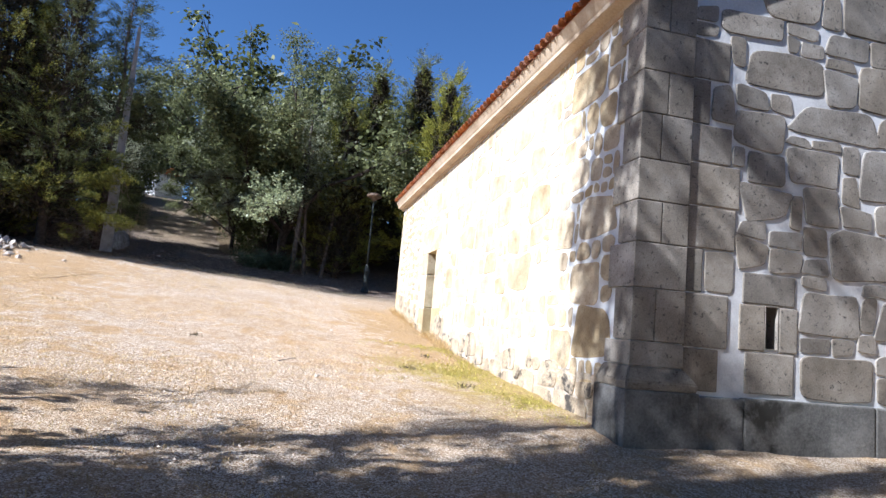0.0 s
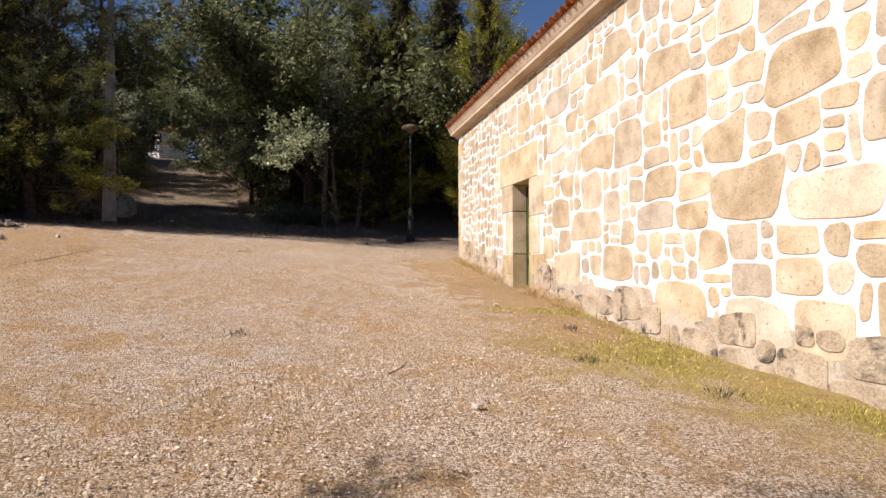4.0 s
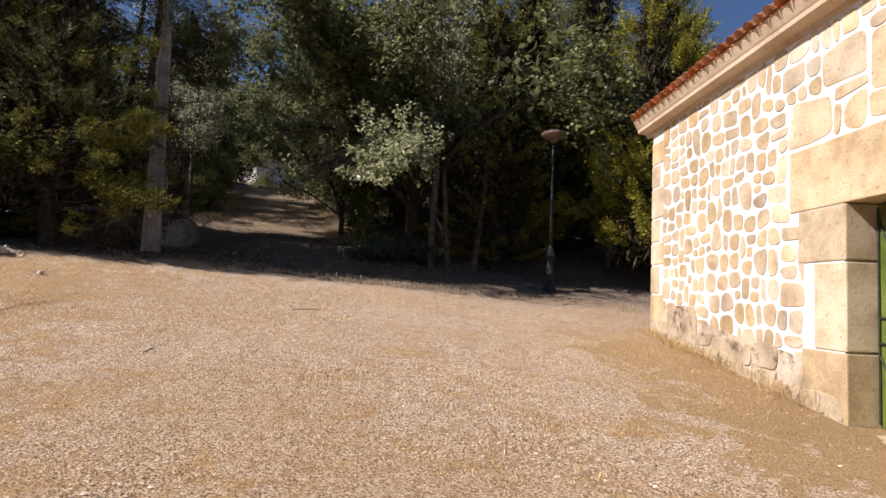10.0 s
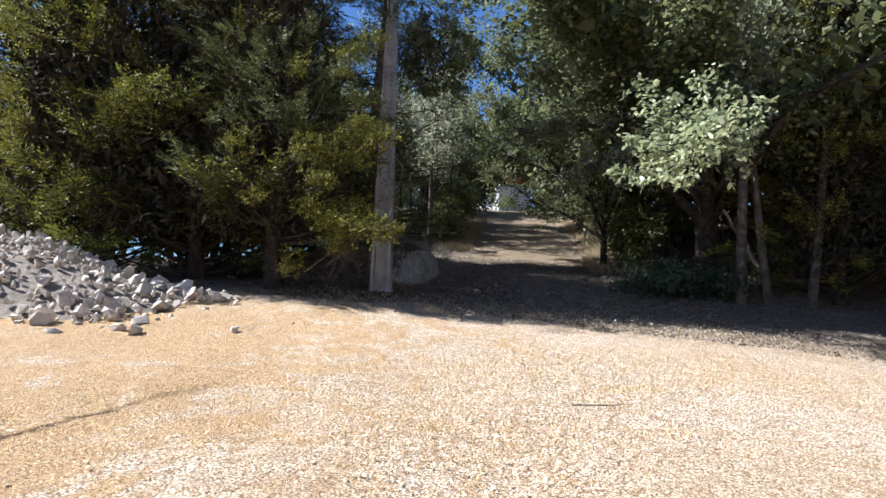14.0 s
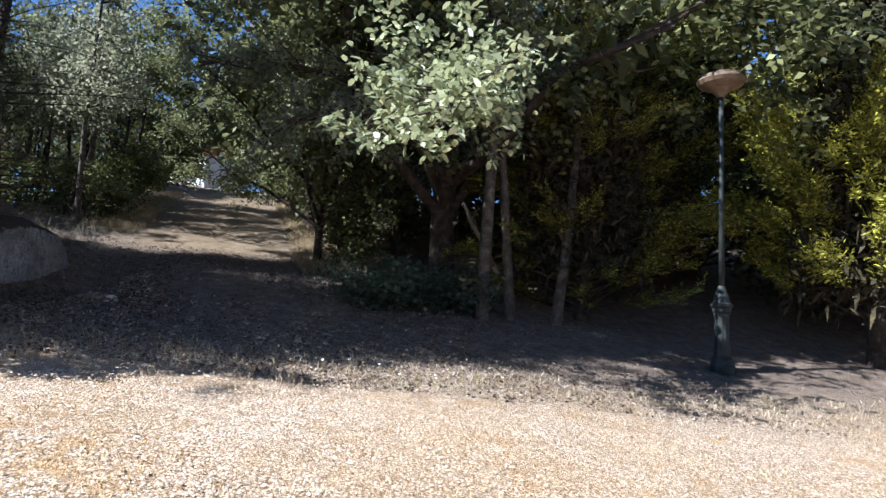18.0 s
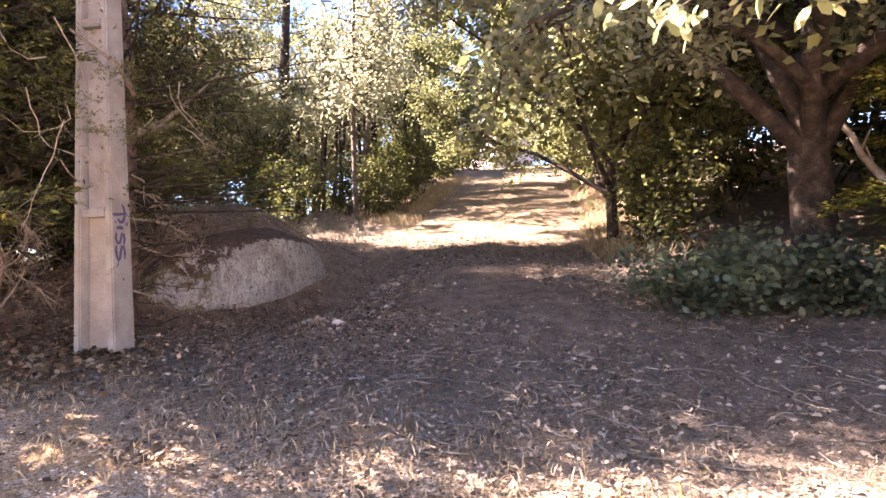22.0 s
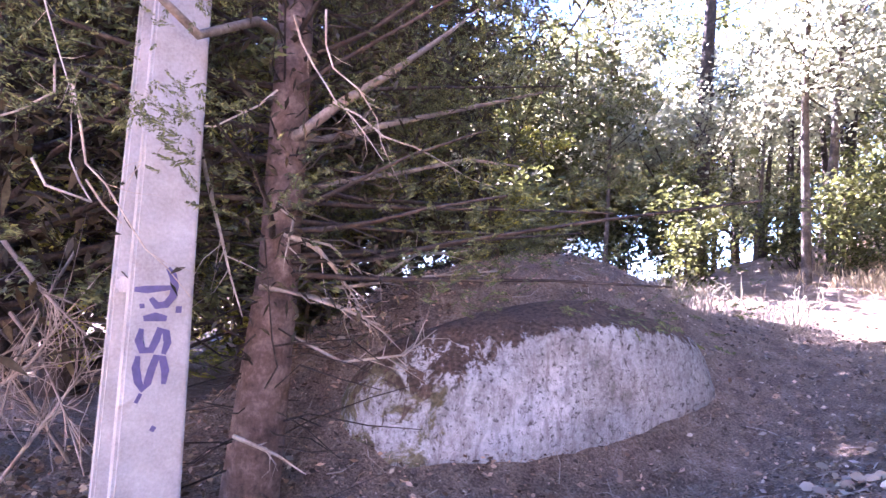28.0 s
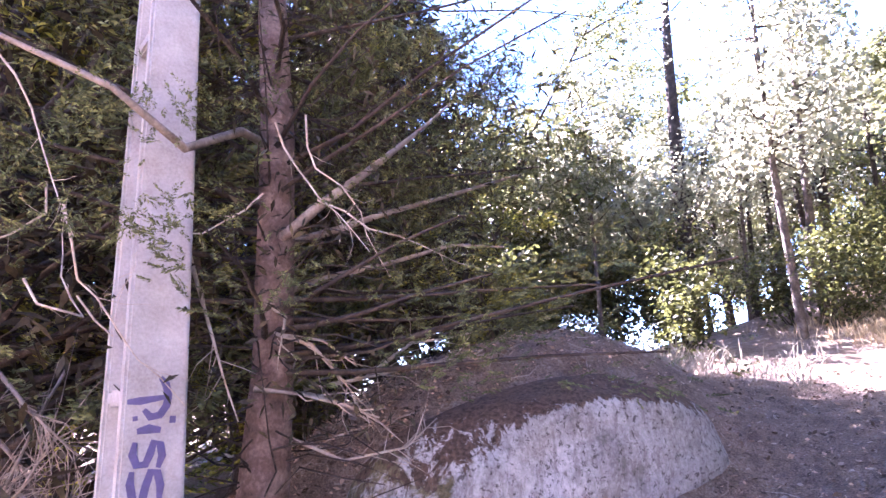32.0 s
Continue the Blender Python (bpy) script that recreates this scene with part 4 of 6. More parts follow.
def rock_material():
    m, nodes, links, bsdf = material("whitewashed_rock")
    geo = nodes.new("ShaderNodeNewGeometry")
    co = geo.outputs["Position"]
    coarse, fine, speck = noise_node(nodes, links, co, 2.2, 5), noise_node(nodes, links, co, 30, 6, 0.7), noise_node(nodes, links, co, 26, 6, 0.75, 0.6)
    wash = ramp(nodes, links, math_node(nodes, links, 'ADD', math_node(nodes, links, 'MULTIPLY', coarse, 0.5), math_node(nodes, links, 'MULTIPLY', fine, 0.5)), [(0.35, (0.16, 0.155, 0.15)), (0.5, (0.36, 0.36, 0.355)), (0.65, (0.54, 0.54, 0.54))])
    streaks = nodes.new("ShaderNodeMapping")
    streaks.inputs["Scale"].default_value = (1.0, 1.0, 0.4)
    links.new(co, streaks.inputs["Vector"])
    drip = noise_node(nodes, links, streaks.outputs[0], 13, 8, 0.8, 0.5)
    place = nodes.new("ShaderNodeSeparateXYZ")
    links.new(co, place.inputs[0])
    up = nodes.new("ShaderNodeSeparateXYZ")
    links.new(geo.outputs["Normal"], up.inputs[0])
    wash = mixed(nodes, links, ramp(nodes, links, drip, [(0.47, (0, 0, 0)), (0.62, (0.75, 0.75, 0.75))]), wash, (0.15, 0.14, 0.125))
    # the whitewash is worn to bare grey at the far foot
    bare = math_node(nodes, links, 'ADD', math_node(nodes, links, 'MULTIPLY', math_node(nodes, links, 'SUBTRACT', place.outputs[1], 28.6), 0.7), math_node(nodes, links, 'MULTIPLY', math_node(nodes, links, 'SUBTRACT', coarse, 0.5), 1.6), True)
    wash = mixed(nodes, links, math_node(nodes, links, 'MULTIPLY', bare, 0.8), wash, ramp(nodes, links, fine, [(0.35, (0.20, 0.19, 0.18)), (0.65, (0.32, 0.31, 0.30))]))
    wash = mixed(nodes, links, ramp(nodes, links, speck, [(0.56, (0, 0, 0)), (0.60, (0.9, 0.9, 0.9))]), wash, (0.07, 0.062, 0.055))
    moss = noise_node(nodes, links, co, 3.5, 8, 0.75, 0.5)
    moss = math_node(nodes, links, 'ADD', moss, math_node(nodes, links, 'MULTIPLY', math_node(nodes, links, 'SUBTRACT', 27.2, place.outputs[1]), 0.3))
    wash = mixed(nodes, links, ramp(nodes, links, moss, [(0.52, (0, 0, 0)), (0.60, (0.9, 0.9, 0.9))]), wash, ramp(nodes, links, fine, [(0.35, (0.055, 0.05, 0.018)), (0.65, (0.15, 0.125, 0.05))]))
    cap = math_node(nodes, links, 'ADD', up.outputs[2], math_node(nodes, links, 'MULTIPLY', math_node(nodes, links, 'SUBTRACT', drip, 0.5), 2.3))
    soil = ramp(nodes, links, fine, [(0.35, (0.035, 0.024, 0.017)), (0.65, (0.13, 0.09, 0.065))])
    colour = mixed(nodes, links, ramp(nodes, links, cap, [(0.50, (0, 0, 0)), (0.60, (1, 1, 1))]), wash, soil)
    links.new(colour, bsdf.inputs["Base Color"])
    bsdf.inputs["Roughness"].default_value = 0.93
    bsdf.inputs["Specular IOR Level"].default_value = 0.2
    bump(nodes, links, bsdf, math_node(nodes, links, 'ADD', fine, speck), 0.8, 0.02)
    return m


rock_mat = rock_material()
bm = lump(5, 0.80, 1.62, 0.88, 1.1, 0.10, 5)
for v in bm.verts:
    if v.co.x > 0.45:
        v.co.x = 0.45 + 0.3 * (v.co.x - 0.45)
    v.co += 0.03 * Vector(noise.noise_vector(v.co * 4.0))
boulder = part("boulder", smooth(as_mesh("boulder", bm)), rock_mat)
boulder.matrix_basis = pose(-7.93, 28.33, 3.26, 8, 2, -4)
tagged(boulder, "whitewashed granite boulder set into an earth bank", "boulder")


# ---- trees ----


def blades(rng, pos, dirs, length, width, droop=0.15, oval=False, face=None):
    """Many small pointed leaves: arrays of places, directions, lengths and widths; face: the way that their upper sides turn."""
    n = len(pos)
    d = dirs / (np.linalg.norm(dirs, axis=1, keepdims=True) + 1e-9)
    s = np.cross(d, rng.normal(0, 0.6, (n, 3)) + [0, 0, 0.9] if face is None else rng.normal(0, 0.3, (n, 3)) + face)
    s /= np.linalg.norm(s, axis=1, keepdims=True) + 1e-9
    L, W = np.asarray(length).reshape(-1, 1), np.asarray(width).reshape(-1, 1)
    mid = pos + d * L * 0.5
    tip = pos + d * L + np.array([0, 0, -1.0]) * L * droop
    if oval:
        low, high = pos + d * L * 0.3, pos + d * L * 0.72 + np.array([0, 0, -0.5]) * L * droop
        v = np.stack([pos, low + s * W * 0.85, high + s * W, tip, high - s * W, low - s * W * 0.85], 1).reshape(-1, 3)
        return v, np.arange(6 * n).reshape(n, 6)
    v = np.stack([pos, mid + s * W, tip, mid - s * W], 1).reshape(-1, 3)
    f = np.arange(4 * n).reshape(n, 4)
    return v, f


def unit(az, el):
    return np.array([math.cos(az) * math.cos(el), math.sin(az) * math.cos(el), math.sin(el)])


def fan(rng, pos, dirs, count, spread, length, width, face=None):
    """Feathery flat sprays: small blades set to both sides along a short twig at each place."""
    n = len(pos)
    d = dirs / (np.linalg.norm(dirs, axis=1, keepdims=True) + 1e-9)
    s = np.cross(d, rng.normal(0, spread * 0.7, (n, 3)) + [0, 0, 1.0])
    s /= np.linalg.norm(s, axis=1, keepdims=True) + 1e-9
    L = length * rng.uniform(0.65, 1.3, n)
    along = np.linspace(0.0, 1.0, count)[None, :, None]
    sign = np.where(np.arange(count) % 2 == 0, 1.0, -1.0)[None, :, None]
    p = pos[:, None, :] + d[:, None, :] * along * (2.4 * L)[:, None, None] + rng.normal(0, 0.12, (n, count, 3)) * length
    b = d[:, None, :] * (0.75 + 0.5 * along) + s[:, None, :] * sign * (1.05 - 0.6 * along) + rng.normal(0, 0.16, (n, count, 3))
    size = np.repeat(L, count) * np.tile(1.0 - 0.35 * np.linspace(0, 1, count), n) * rng.uniform(0.75, 1.2, n * count)
    return blades(rng, p.reshape(-1, 3), b.reshape(-1, 3), size, width * rng.uniform(0.7, 1.3, n * count), face=None if face is None else np.repeat(face, count, 0))


def conifer(name, seed, height, reach, mat, sprays=4200, bare=0.06, count=5, size=0.26, trunk_r=0.16, label="", shape=0.75, wide=0.022, inner=0.25, plume=0.55, fine_below=0.0, rise=1.0, stout=1.0, dead=0, core=0, tufts=7.0, brush=0.021, tight=0.17, core_reach=0.6, wood=None):
    """A cypress: straight trunk, many rising branches with flat sprays."""
    rng = np.random.default_rng(seed)
    tree = new(name)
    wobble = [np.array([0.06 * math.sin(2.1 * k + seed), 0.06 * math.cos(1.7 * k + seed), 0]) for k in range(9)]
    lines = [[(np.array([0, 0, height * k / 8]) + wobble[k] * (k > 0), trunk_r * (1.25 if k == 0 else 1) * (1 - k / 8.6)) for k in range(9)]]
    pos, dirs, low_pos, low_dirs, turned, low_turned = [], [], [], [], [], []
    n = 110
    for i in range(n):
        h = bare + (1 - bare) * ((i + rng.uniform(0, 1)) / n) ** 1.3
        z = h * height
        r = reach * (1 - h) ** shape * rng.uniform(0.65, 1.12) + 0.15
        if h < bare + 0.04:
            r *= 0.8
        az = rng.uniform(0, 2 * math.pi)
        el = rise * (rng.uniform(0.05, 0.5) + 0.45 * h) - 0.12 * (1 - rise)
        root = np.array([0, 0, z])
        line, p = [], root
        for k in range(5):
            line.append((p, max(0.005, stout * 0.030 * (1 - h * 0.6) * (1 - k / 4.6) * reach / 2.2)))
            p = p + unit(az + rng.normal(0, 0.14), el + rise * (0.10 * k - 0.25 * (k == 3))) * r / 4
        lines.append(line)
        plumes = max(2, int(tufts * (0.4 + r / reach)))
        m = max(3, int(sprays / n * (0.35 + 1.3 * r / reach) / plumes))
        pts = np.array([q for q, _ in line])
        out = unit(az, el)
        side = np.array([-math.sin(az), math.cos(az), 0])
        for _ in range(plumes):
            t = inner + (1 - inner) * rng.uniform(0, 1) ** 0.75
            seg = min(int(t * 4), 3)
            base = pts[seg] + (pts[seg + 1] - pts[seg]) * (t * 4 - seg)
            lat = rng.normal(0, 0.22) * r * (1.15 - t * 0.7)
            centre = base + side * lat + np.array([0, 0, rng.normal(-0.05, 0.13)])
            way = out + side * np.sign(lat) * rng.uniform(0.1, 0.8) + rng.normal(0, 0.2, 3) + [0, 0, 0.12]
            way /= np.linalg.norm(way)
            reach_out = plume * rng.uniform(0.6, 1.25)
            a = rng.uniform(0, 1, (m, 1)) ** 0.8
            radial = rng.normal(0, 1, (m, 3))
            radial -= (radial @ way)[:, None] * way
            radial /= np.linalg.norm(radial, axis=1, keepdims=True) + 1e-6
            tuft = centre + way * reach_out * (a - 0.45) + radial * [1, 1, 0.6] * reach_out * tight * 2.0 * (1 - 0.8 * a) * rng.uniform(0.1, 1, (m, 1)) ** 0.6
            (low_pos if z < fine_below else pos).append(tuft)
            (low_dirs if z < fine_below else dirs).append(way + radial * 0.55 * (1 - 0.5 * a) + rng.normal(0, 0.16, (m, 3)) + [0, 0, 0.1])
            (low_turned if z < fine_below else turned).append(radial * 0.75 + out * 0.35 + [0, 0, 0.5])
    v, f = fan(rng, np.concatenate(pos), np.concatenate(dirs), count, 0.5, size, wide, np.concatenate(turned))
    part("crown", np_mesh("crown", v, f), mat, tree)
    if low_pos:
        v, f = fan(rng, np.concatenate(low_pos), np.concatenate(low_dirs), 22, 0.6, 0.025, 0.0032, np.concatenate(low_turned))
        part("lower_crown", np_mesh("lower_crown", v, f), mat, tree)
    # dead inner sprays, packed dense so that light stays out of the crown
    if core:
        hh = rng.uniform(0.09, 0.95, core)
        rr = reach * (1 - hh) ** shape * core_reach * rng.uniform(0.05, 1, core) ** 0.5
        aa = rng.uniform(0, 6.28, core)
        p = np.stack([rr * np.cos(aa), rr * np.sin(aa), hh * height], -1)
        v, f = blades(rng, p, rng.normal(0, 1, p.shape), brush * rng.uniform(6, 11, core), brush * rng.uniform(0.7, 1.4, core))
        tagged(part("inner_brush", np_mesh("inner_brush", v, f), inner_mat, tree, "dead brown inner sprays, packed to block light"), kind="stuff")
    v, f = tubes(lines[:1], 10)
    part("trunk", smooth(np_mesh("trunk", v, f)), wood or bark_mat, tree)
    for _ in range(dead):
        z = rng.uniform(0.15, 4.6)
        az, el = rng.uniform(0, 6.28), rng.uniform(-0.5, 0.5)
        p, L, line = np.array([0, 0, z]), rng.uniform(0.3, 1.3), []
        for k in range(4):
            line.append((p, 0.007 * (1 - k / 4.5)))
            p = p + unit(az + rng.normal(0, 0.25), el + rng.normal(0, 0.25)) * L / 3
        lines.append(line)
    v, f = tubes(lines[1:], 4)
    tagged(part("branchwork", smooth(np_mesh("branchwork", v, f)), bark_mat, tree), kind="stuff")
    return tagged(tree, label, "tree")


def broadleaf(name, seed, height, reach, mat, tips=620, per_tip=26, leaf=0.11, trunk_r=0.2, fork=0.3, lean=(0, 0), label="", spread=0.36, hang=0.0, inner=0):
    """An oak-like tree: forked limbs that divide into twigs with clumps of leaves."""
    rng = np.random.default_rng(seed)
    tree = new(name)
    top = np.array([lean[0], lean[1], height * fork])
    trunk = [(np.array([0, 0, -0.1]), trunk_r * 1.35), (np.array([0, 0, 0.25]), trunk_r * 1.05), (top * 0.55 + rng.normal(0, 0.08, 3) * [1, 1, 0], trunk_r * 0.9), (top, trunk_r * 0.78)]
    limbs, ends = [], []
    n = 9
    for i in range(n):
        az = 2 * math.pi * i / n + rng.uniform(-0.35, 0.35)
        el = rng.uniform(0.25, 1.25)
        start = top + np.array([0, 0, rng.uniform(-0.12, 0.04) * height])
        L = (reach * math.cos(el) + height * (1 - fork) * math.sin(el)) * rng.uniform(0.75, 1.02)
        p, line = start, []
        for k in range(6):
            line.append((p, trunk_r * 0.5 * (1 - k / 6.2)))
            p = p + unit(az + rng.normal(0, 0.22), el + rng.normal(0, 0.14)) * L / 5
        limbs.append(line)
        for j in range(9):
            t = rng.uniform(0.35, 1.0) * 4.99
            k = int(t)
            a = line[k][0] + (line[k + 1][0] - line[k][0]) * (t - k)
            az2, el2 = az + rng.normal(0, 0.9), el + rng.normal(-0.1, 0.5)
            L2 = reach * rng.uniform(0.22, 0.45)
            sub, q = [], a
            for k in range(4):
                sub.append((q, trunk_r * 0.17 * (1 - k / 4.4)))
                q = q + unit(az2 + rng.normal(0, 0.25), el2 + rng.normal(0, 0.2)) * L2 / 3
                ends.append(q)
            limbs.append(sub)
    ends = np.array(ends)
    knots = ends[rng.permutation(len(ends))[:len(ends) // 3]]
    pick = knots[rng.integers(0, len(knots), tips)] + rng.normal(0, 0.27, (tips, 3)) * [1, 1, 0.75] * reach / 3.2
    pick[:, 2] -= np.abs(rng.normal(0, hang, tips))
    out = pick - top
    p = np.repeat(pick, per_tip, 0) + rng.normal(0, spread * 0.5, (tips * per_tip, 3)) * [1, 1, 0.6]
    d = np.repeat(out / np.linalg.norm(out, axis=1, keepdims=True), per_tip, 0) * 0.5 + rng.normal(0, 0.8, (tips * per_tip, 3)) * [1, 1, 0.6]
    bulge = p - np.repeat(pick, per_tip, 0)
    face = bulge / (np.linalg.norm(bulge, axis=1, keepdims=True) + 1e-6) * 0.6 + np.repeat(out / np.linalg.norm(out, axis=1, keepdims=True), per_tip, 0) * 0.5 + [0, 0, 0.4]
    v, f = blades(rng, p, d, leaf * rng.uniform(0.7, 1.3, len(p)), 0.34 * leaf * rng.uniform(0.8, 1.2, len(p)), 0.2, face=face)
    part("crown", np_mesh("crown", v, f), mat, tree)
    # oversized inner leaves, added to block light and darken the crown's inside
    if inner:
        q = top + [0, 0, 0.12 * height] + (ends[rng.integers(0, len(ends), inner)] - top - [0, 0, 0.12 * height]) * rng.uniform(0.35, 0.95, (inner, 1)) + rng.normal(0, 0.3, (inner, 3))
        v, f = blades(rng, q, rng.normal(0, 1, q.shape), 0.36 * rng.uniform(0.7, 1.3, inner), 0.10 * rng.uniform(0.7, 1.3, inner), 0.1)
        tagged(part("inner_foliage", np_mesh("inner_foliage", v, f), mat, tree, "large inner leaves added to block light"), kind="stuff")
    v, f = tubes([trunk], 10)
    part("trunk", smooth(np_mesh("trunk", v, f)), bark_mat, tree)
    v, f = tubes(limbs, 5)
    tagged(part("branchwork", smooth(np_mesh("branchwork", v, f)), bark_mat, tree), kind="stuff")
    return tagged(tree, label, "tree")


def stand(tree, x, y, turn=0.0, scale=1.0, dz=-0.08, tall=None):
    tree.matrix_basis = Matrix.Translation((x, y, gz(x, y) + dz)) @ Matrix.Rotation(turn, 4, 'Z') @ Matrix.Diagonal((scale, scale, tall or scale, 1))
    return tree


def again(tree, x, y, turn, scale=1.0, tall=None):
    c = copy_thing(tree, Matrix())
    return stand(c, x, y, turn, scale, tall=tall)


dark_label = "tall dark green cypress with feathery sprays"
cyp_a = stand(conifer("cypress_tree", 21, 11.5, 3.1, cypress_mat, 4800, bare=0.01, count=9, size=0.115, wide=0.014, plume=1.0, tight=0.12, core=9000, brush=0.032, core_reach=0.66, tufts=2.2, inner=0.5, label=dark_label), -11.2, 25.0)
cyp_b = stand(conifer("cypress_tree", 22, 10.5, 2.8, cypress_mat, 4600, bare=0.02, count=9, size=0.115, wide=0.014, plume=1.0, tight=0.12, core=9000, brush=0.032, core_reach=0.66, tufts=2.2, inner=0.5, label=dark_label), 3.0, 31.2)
near_cyp = stand(conifer("cypress_tree", 23, 11.0, 3.0, shaded_cypress_mat, 7600, bare=0.12, count=10, size=0.085, trunk_r=0.135, inner=0.3, wide=0.010, core=7600, brush=0.009, core_reach=0.33, plume=0.6, tight=0.15, fine_below=4.6, rise=0.35, stout=0.55, dead=190, wood=peeling_bark, label="cypress with peeling brown trunk beside the concrete pole"), -7.68, 26.2)
back_cyp = stand(conifer("cypress_tree", 27, 10.8, 2.95, shaded_cypress_mat, 6200, bare=0.09, count=14, size=0.075, trunk_r=0.15, inner=0.3, wide=0.0085, plume=0.95, tight=0.13, tufts=3.2, dead=200, core=9000, brush=0.022, core_reach=0.62, label="dense cypress with dead twigs below, behind the concrete pole"), -9.0, 24.6)
gold = stand(conifer("cypress_tree", 24, 9.0, 2.7, sunlit_cypress_mat, 6600, bare=0.07, count=9, size=0.115, wide=0.014, plume=0.95, tight=0.12, core=8500, brush=0.030, core_reach=0.62, tufts=2.2, inner=0.5, label="cypress at the wood's edge, sprays coloured yellow for sunlight"), 5.9, 27.5, 0, 0.92, tall=1.15)
for x, y, turn, s in ((-13.0, 24.2, 1.1, 1.05), (-15.3, 24.2, 3.3, 1.0), (-16.8, 26.2, 2.3, 0.95), (-11.8, 28.6, 5.0, 0.85), (-14.6, 28.6, 0.4, 0.95)):
    again(cyp_a, x, y, turn, s)
again(back_cyp, -10.7, 26.7, 2.2, 0.92)
for x, y, turn, s in ((8.8, 30.5, 2.2, 0.72), (1.5, 29.0, 4.0, 0.8), (5.4, 32.4, 4.1, 1.1)):
    again(cyp_b, x, y, turn, s)
for x, y, turn, s in ((9.4, 27.6, 2.0, 0.85), (7.6, 29.4, 4.0, 0.95)):
    again(gold, x, y, turn, s)
oak_label = "broad oak with dense green leaves and dark limbs"
stand(broadleaf("oak_tree", 31, 10.8, 4.2, part_lit_oak_mat, 1800, 24, 0.145, 0.24, 0.24, label=oak_label, hang=0.8, inner=3200), -0.95, 29.6)
oak_b = stand(broadleaf("oak_tree", 32, 9.5, 3.4, part_lit_oak_mat, 760, 32, 0.11, 0.15, 0.24, label=oak_label, inner=1500), -19.5, 36.0)
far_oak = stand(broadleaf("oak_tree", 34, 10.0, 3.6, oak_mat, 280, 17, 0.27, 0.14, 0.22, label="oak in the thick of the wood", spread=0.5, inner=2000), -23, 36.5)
young = stand(broadleaf("young_oak", 33, 6.0, 1.9, sunlit_oak_mat, 330, 30, 0.09, 0.055, 0.30, label="slender young oak beside the track"), -14.0, 36.5)
for x, y, turn, s in ((-16.6, 42.0, 3.1, 0.9), (-4.3, 37.5, 0.8, 1.05), (0.5, 37, 4.4, 1.1), (-2.4, 33.6, 2.6, 0.95), (-3.4, 31.6, 0.9, 0.62), (-17.2, 32.6, 0.4, 0.9), (-19.5, 30.2, 2.2, 1.0)):
    again(oak_b, x, y, turn, s)
spots = np.random.default_rng(77)
for gxx in range(-16, 24, 7):
    for gyy in range(41, 62, 7):
        x, y = gxx + spots.uniform(-2, 2), gyy + spots.uniform(-2.5, 2.5)
        off = x - np.interp(y, LINE_Y, LINE_X)
        if off > 3.2 or (off < -9 and y > 52 and spots.uniform() < 0.5):
            again(far_oak, x, y, spots.uniform(0, 6.28), spots.uniform(0.95, 1.3) * (0.65 if x > 5 else 1.0))
for x, y, s in ((6, 37, 0.95), (11, 36, 0.7), (16, 35, 0.7), (20, 32, 0.7), (22, 38, 0.8), (-15, 49, 1.1), (-18, 45, 0.9), (-21, 66, 1.2), (-17, 68, 1.3), (-13, 66, 1.2), (-9.5, 69, 1.3), (-25, 63, 1.2), (-22, 33, 0.9), (-24, 40, 1.0), (-17.5, 33.5, 0.8)):
    again(far_oak, x, y, x, s)
for x, y, turn, s in ((-3.6, 36.0, 5.1, 1.0), (-18.4, 35.6, 0.5, 0.9), (-16.6, 30.4, 3.6, 0.8), (-16.2, 32.2, 2.0, 1.0), (-1.8, 32.2, 1.6, 0.9), (-15.6, 39.8, 5.5, 1.05), (-5.0, 40.5, 2.8, 1.1), (-18.5, 34.2, 4.7, 1.0), (2.4, 32.6, 3.0, 0.9), (-1.5, 36.5, 0.2, 1.0), (-17.8, 38.5, 1.2, 1.1)):
    again(young, x, y, turn, s)
# unseen trees beside the start of the walk, placed so that their shade lies over the yard and the chapel's front
again(oak_b, -5.6, 2.55, 2.6, 0.36, 1.3)
again(oak_b, -7.0, 3.95, 4.0, 0.42, 0.74)
again(cyp_b, -6.5, 2.2, 2.0, 0.42, 1.1)
again(oak_b, -7.3, 1.55, 1.0, 0.5, 1.15)
# the last four are added only to hold skylight off the chapel's front
for x, y, turn, s in ((-8.6, -0.8, 2.0, 1.0), (-5.5, -2.2, 3.0, 1.0), (-8.5, -5.0, 0.5, 1.2), (-3.0, -6.4, 1.7, 1.2), (5.6, -5.4, 0.3, 1.0), (9.8, -2.6, 2.3, 1.0), (1.0, -5.2, 4.1, 1.1), (12.4, 1.2, 5.0, 1.0)):
    again(far_oak, x, y, turn, s)


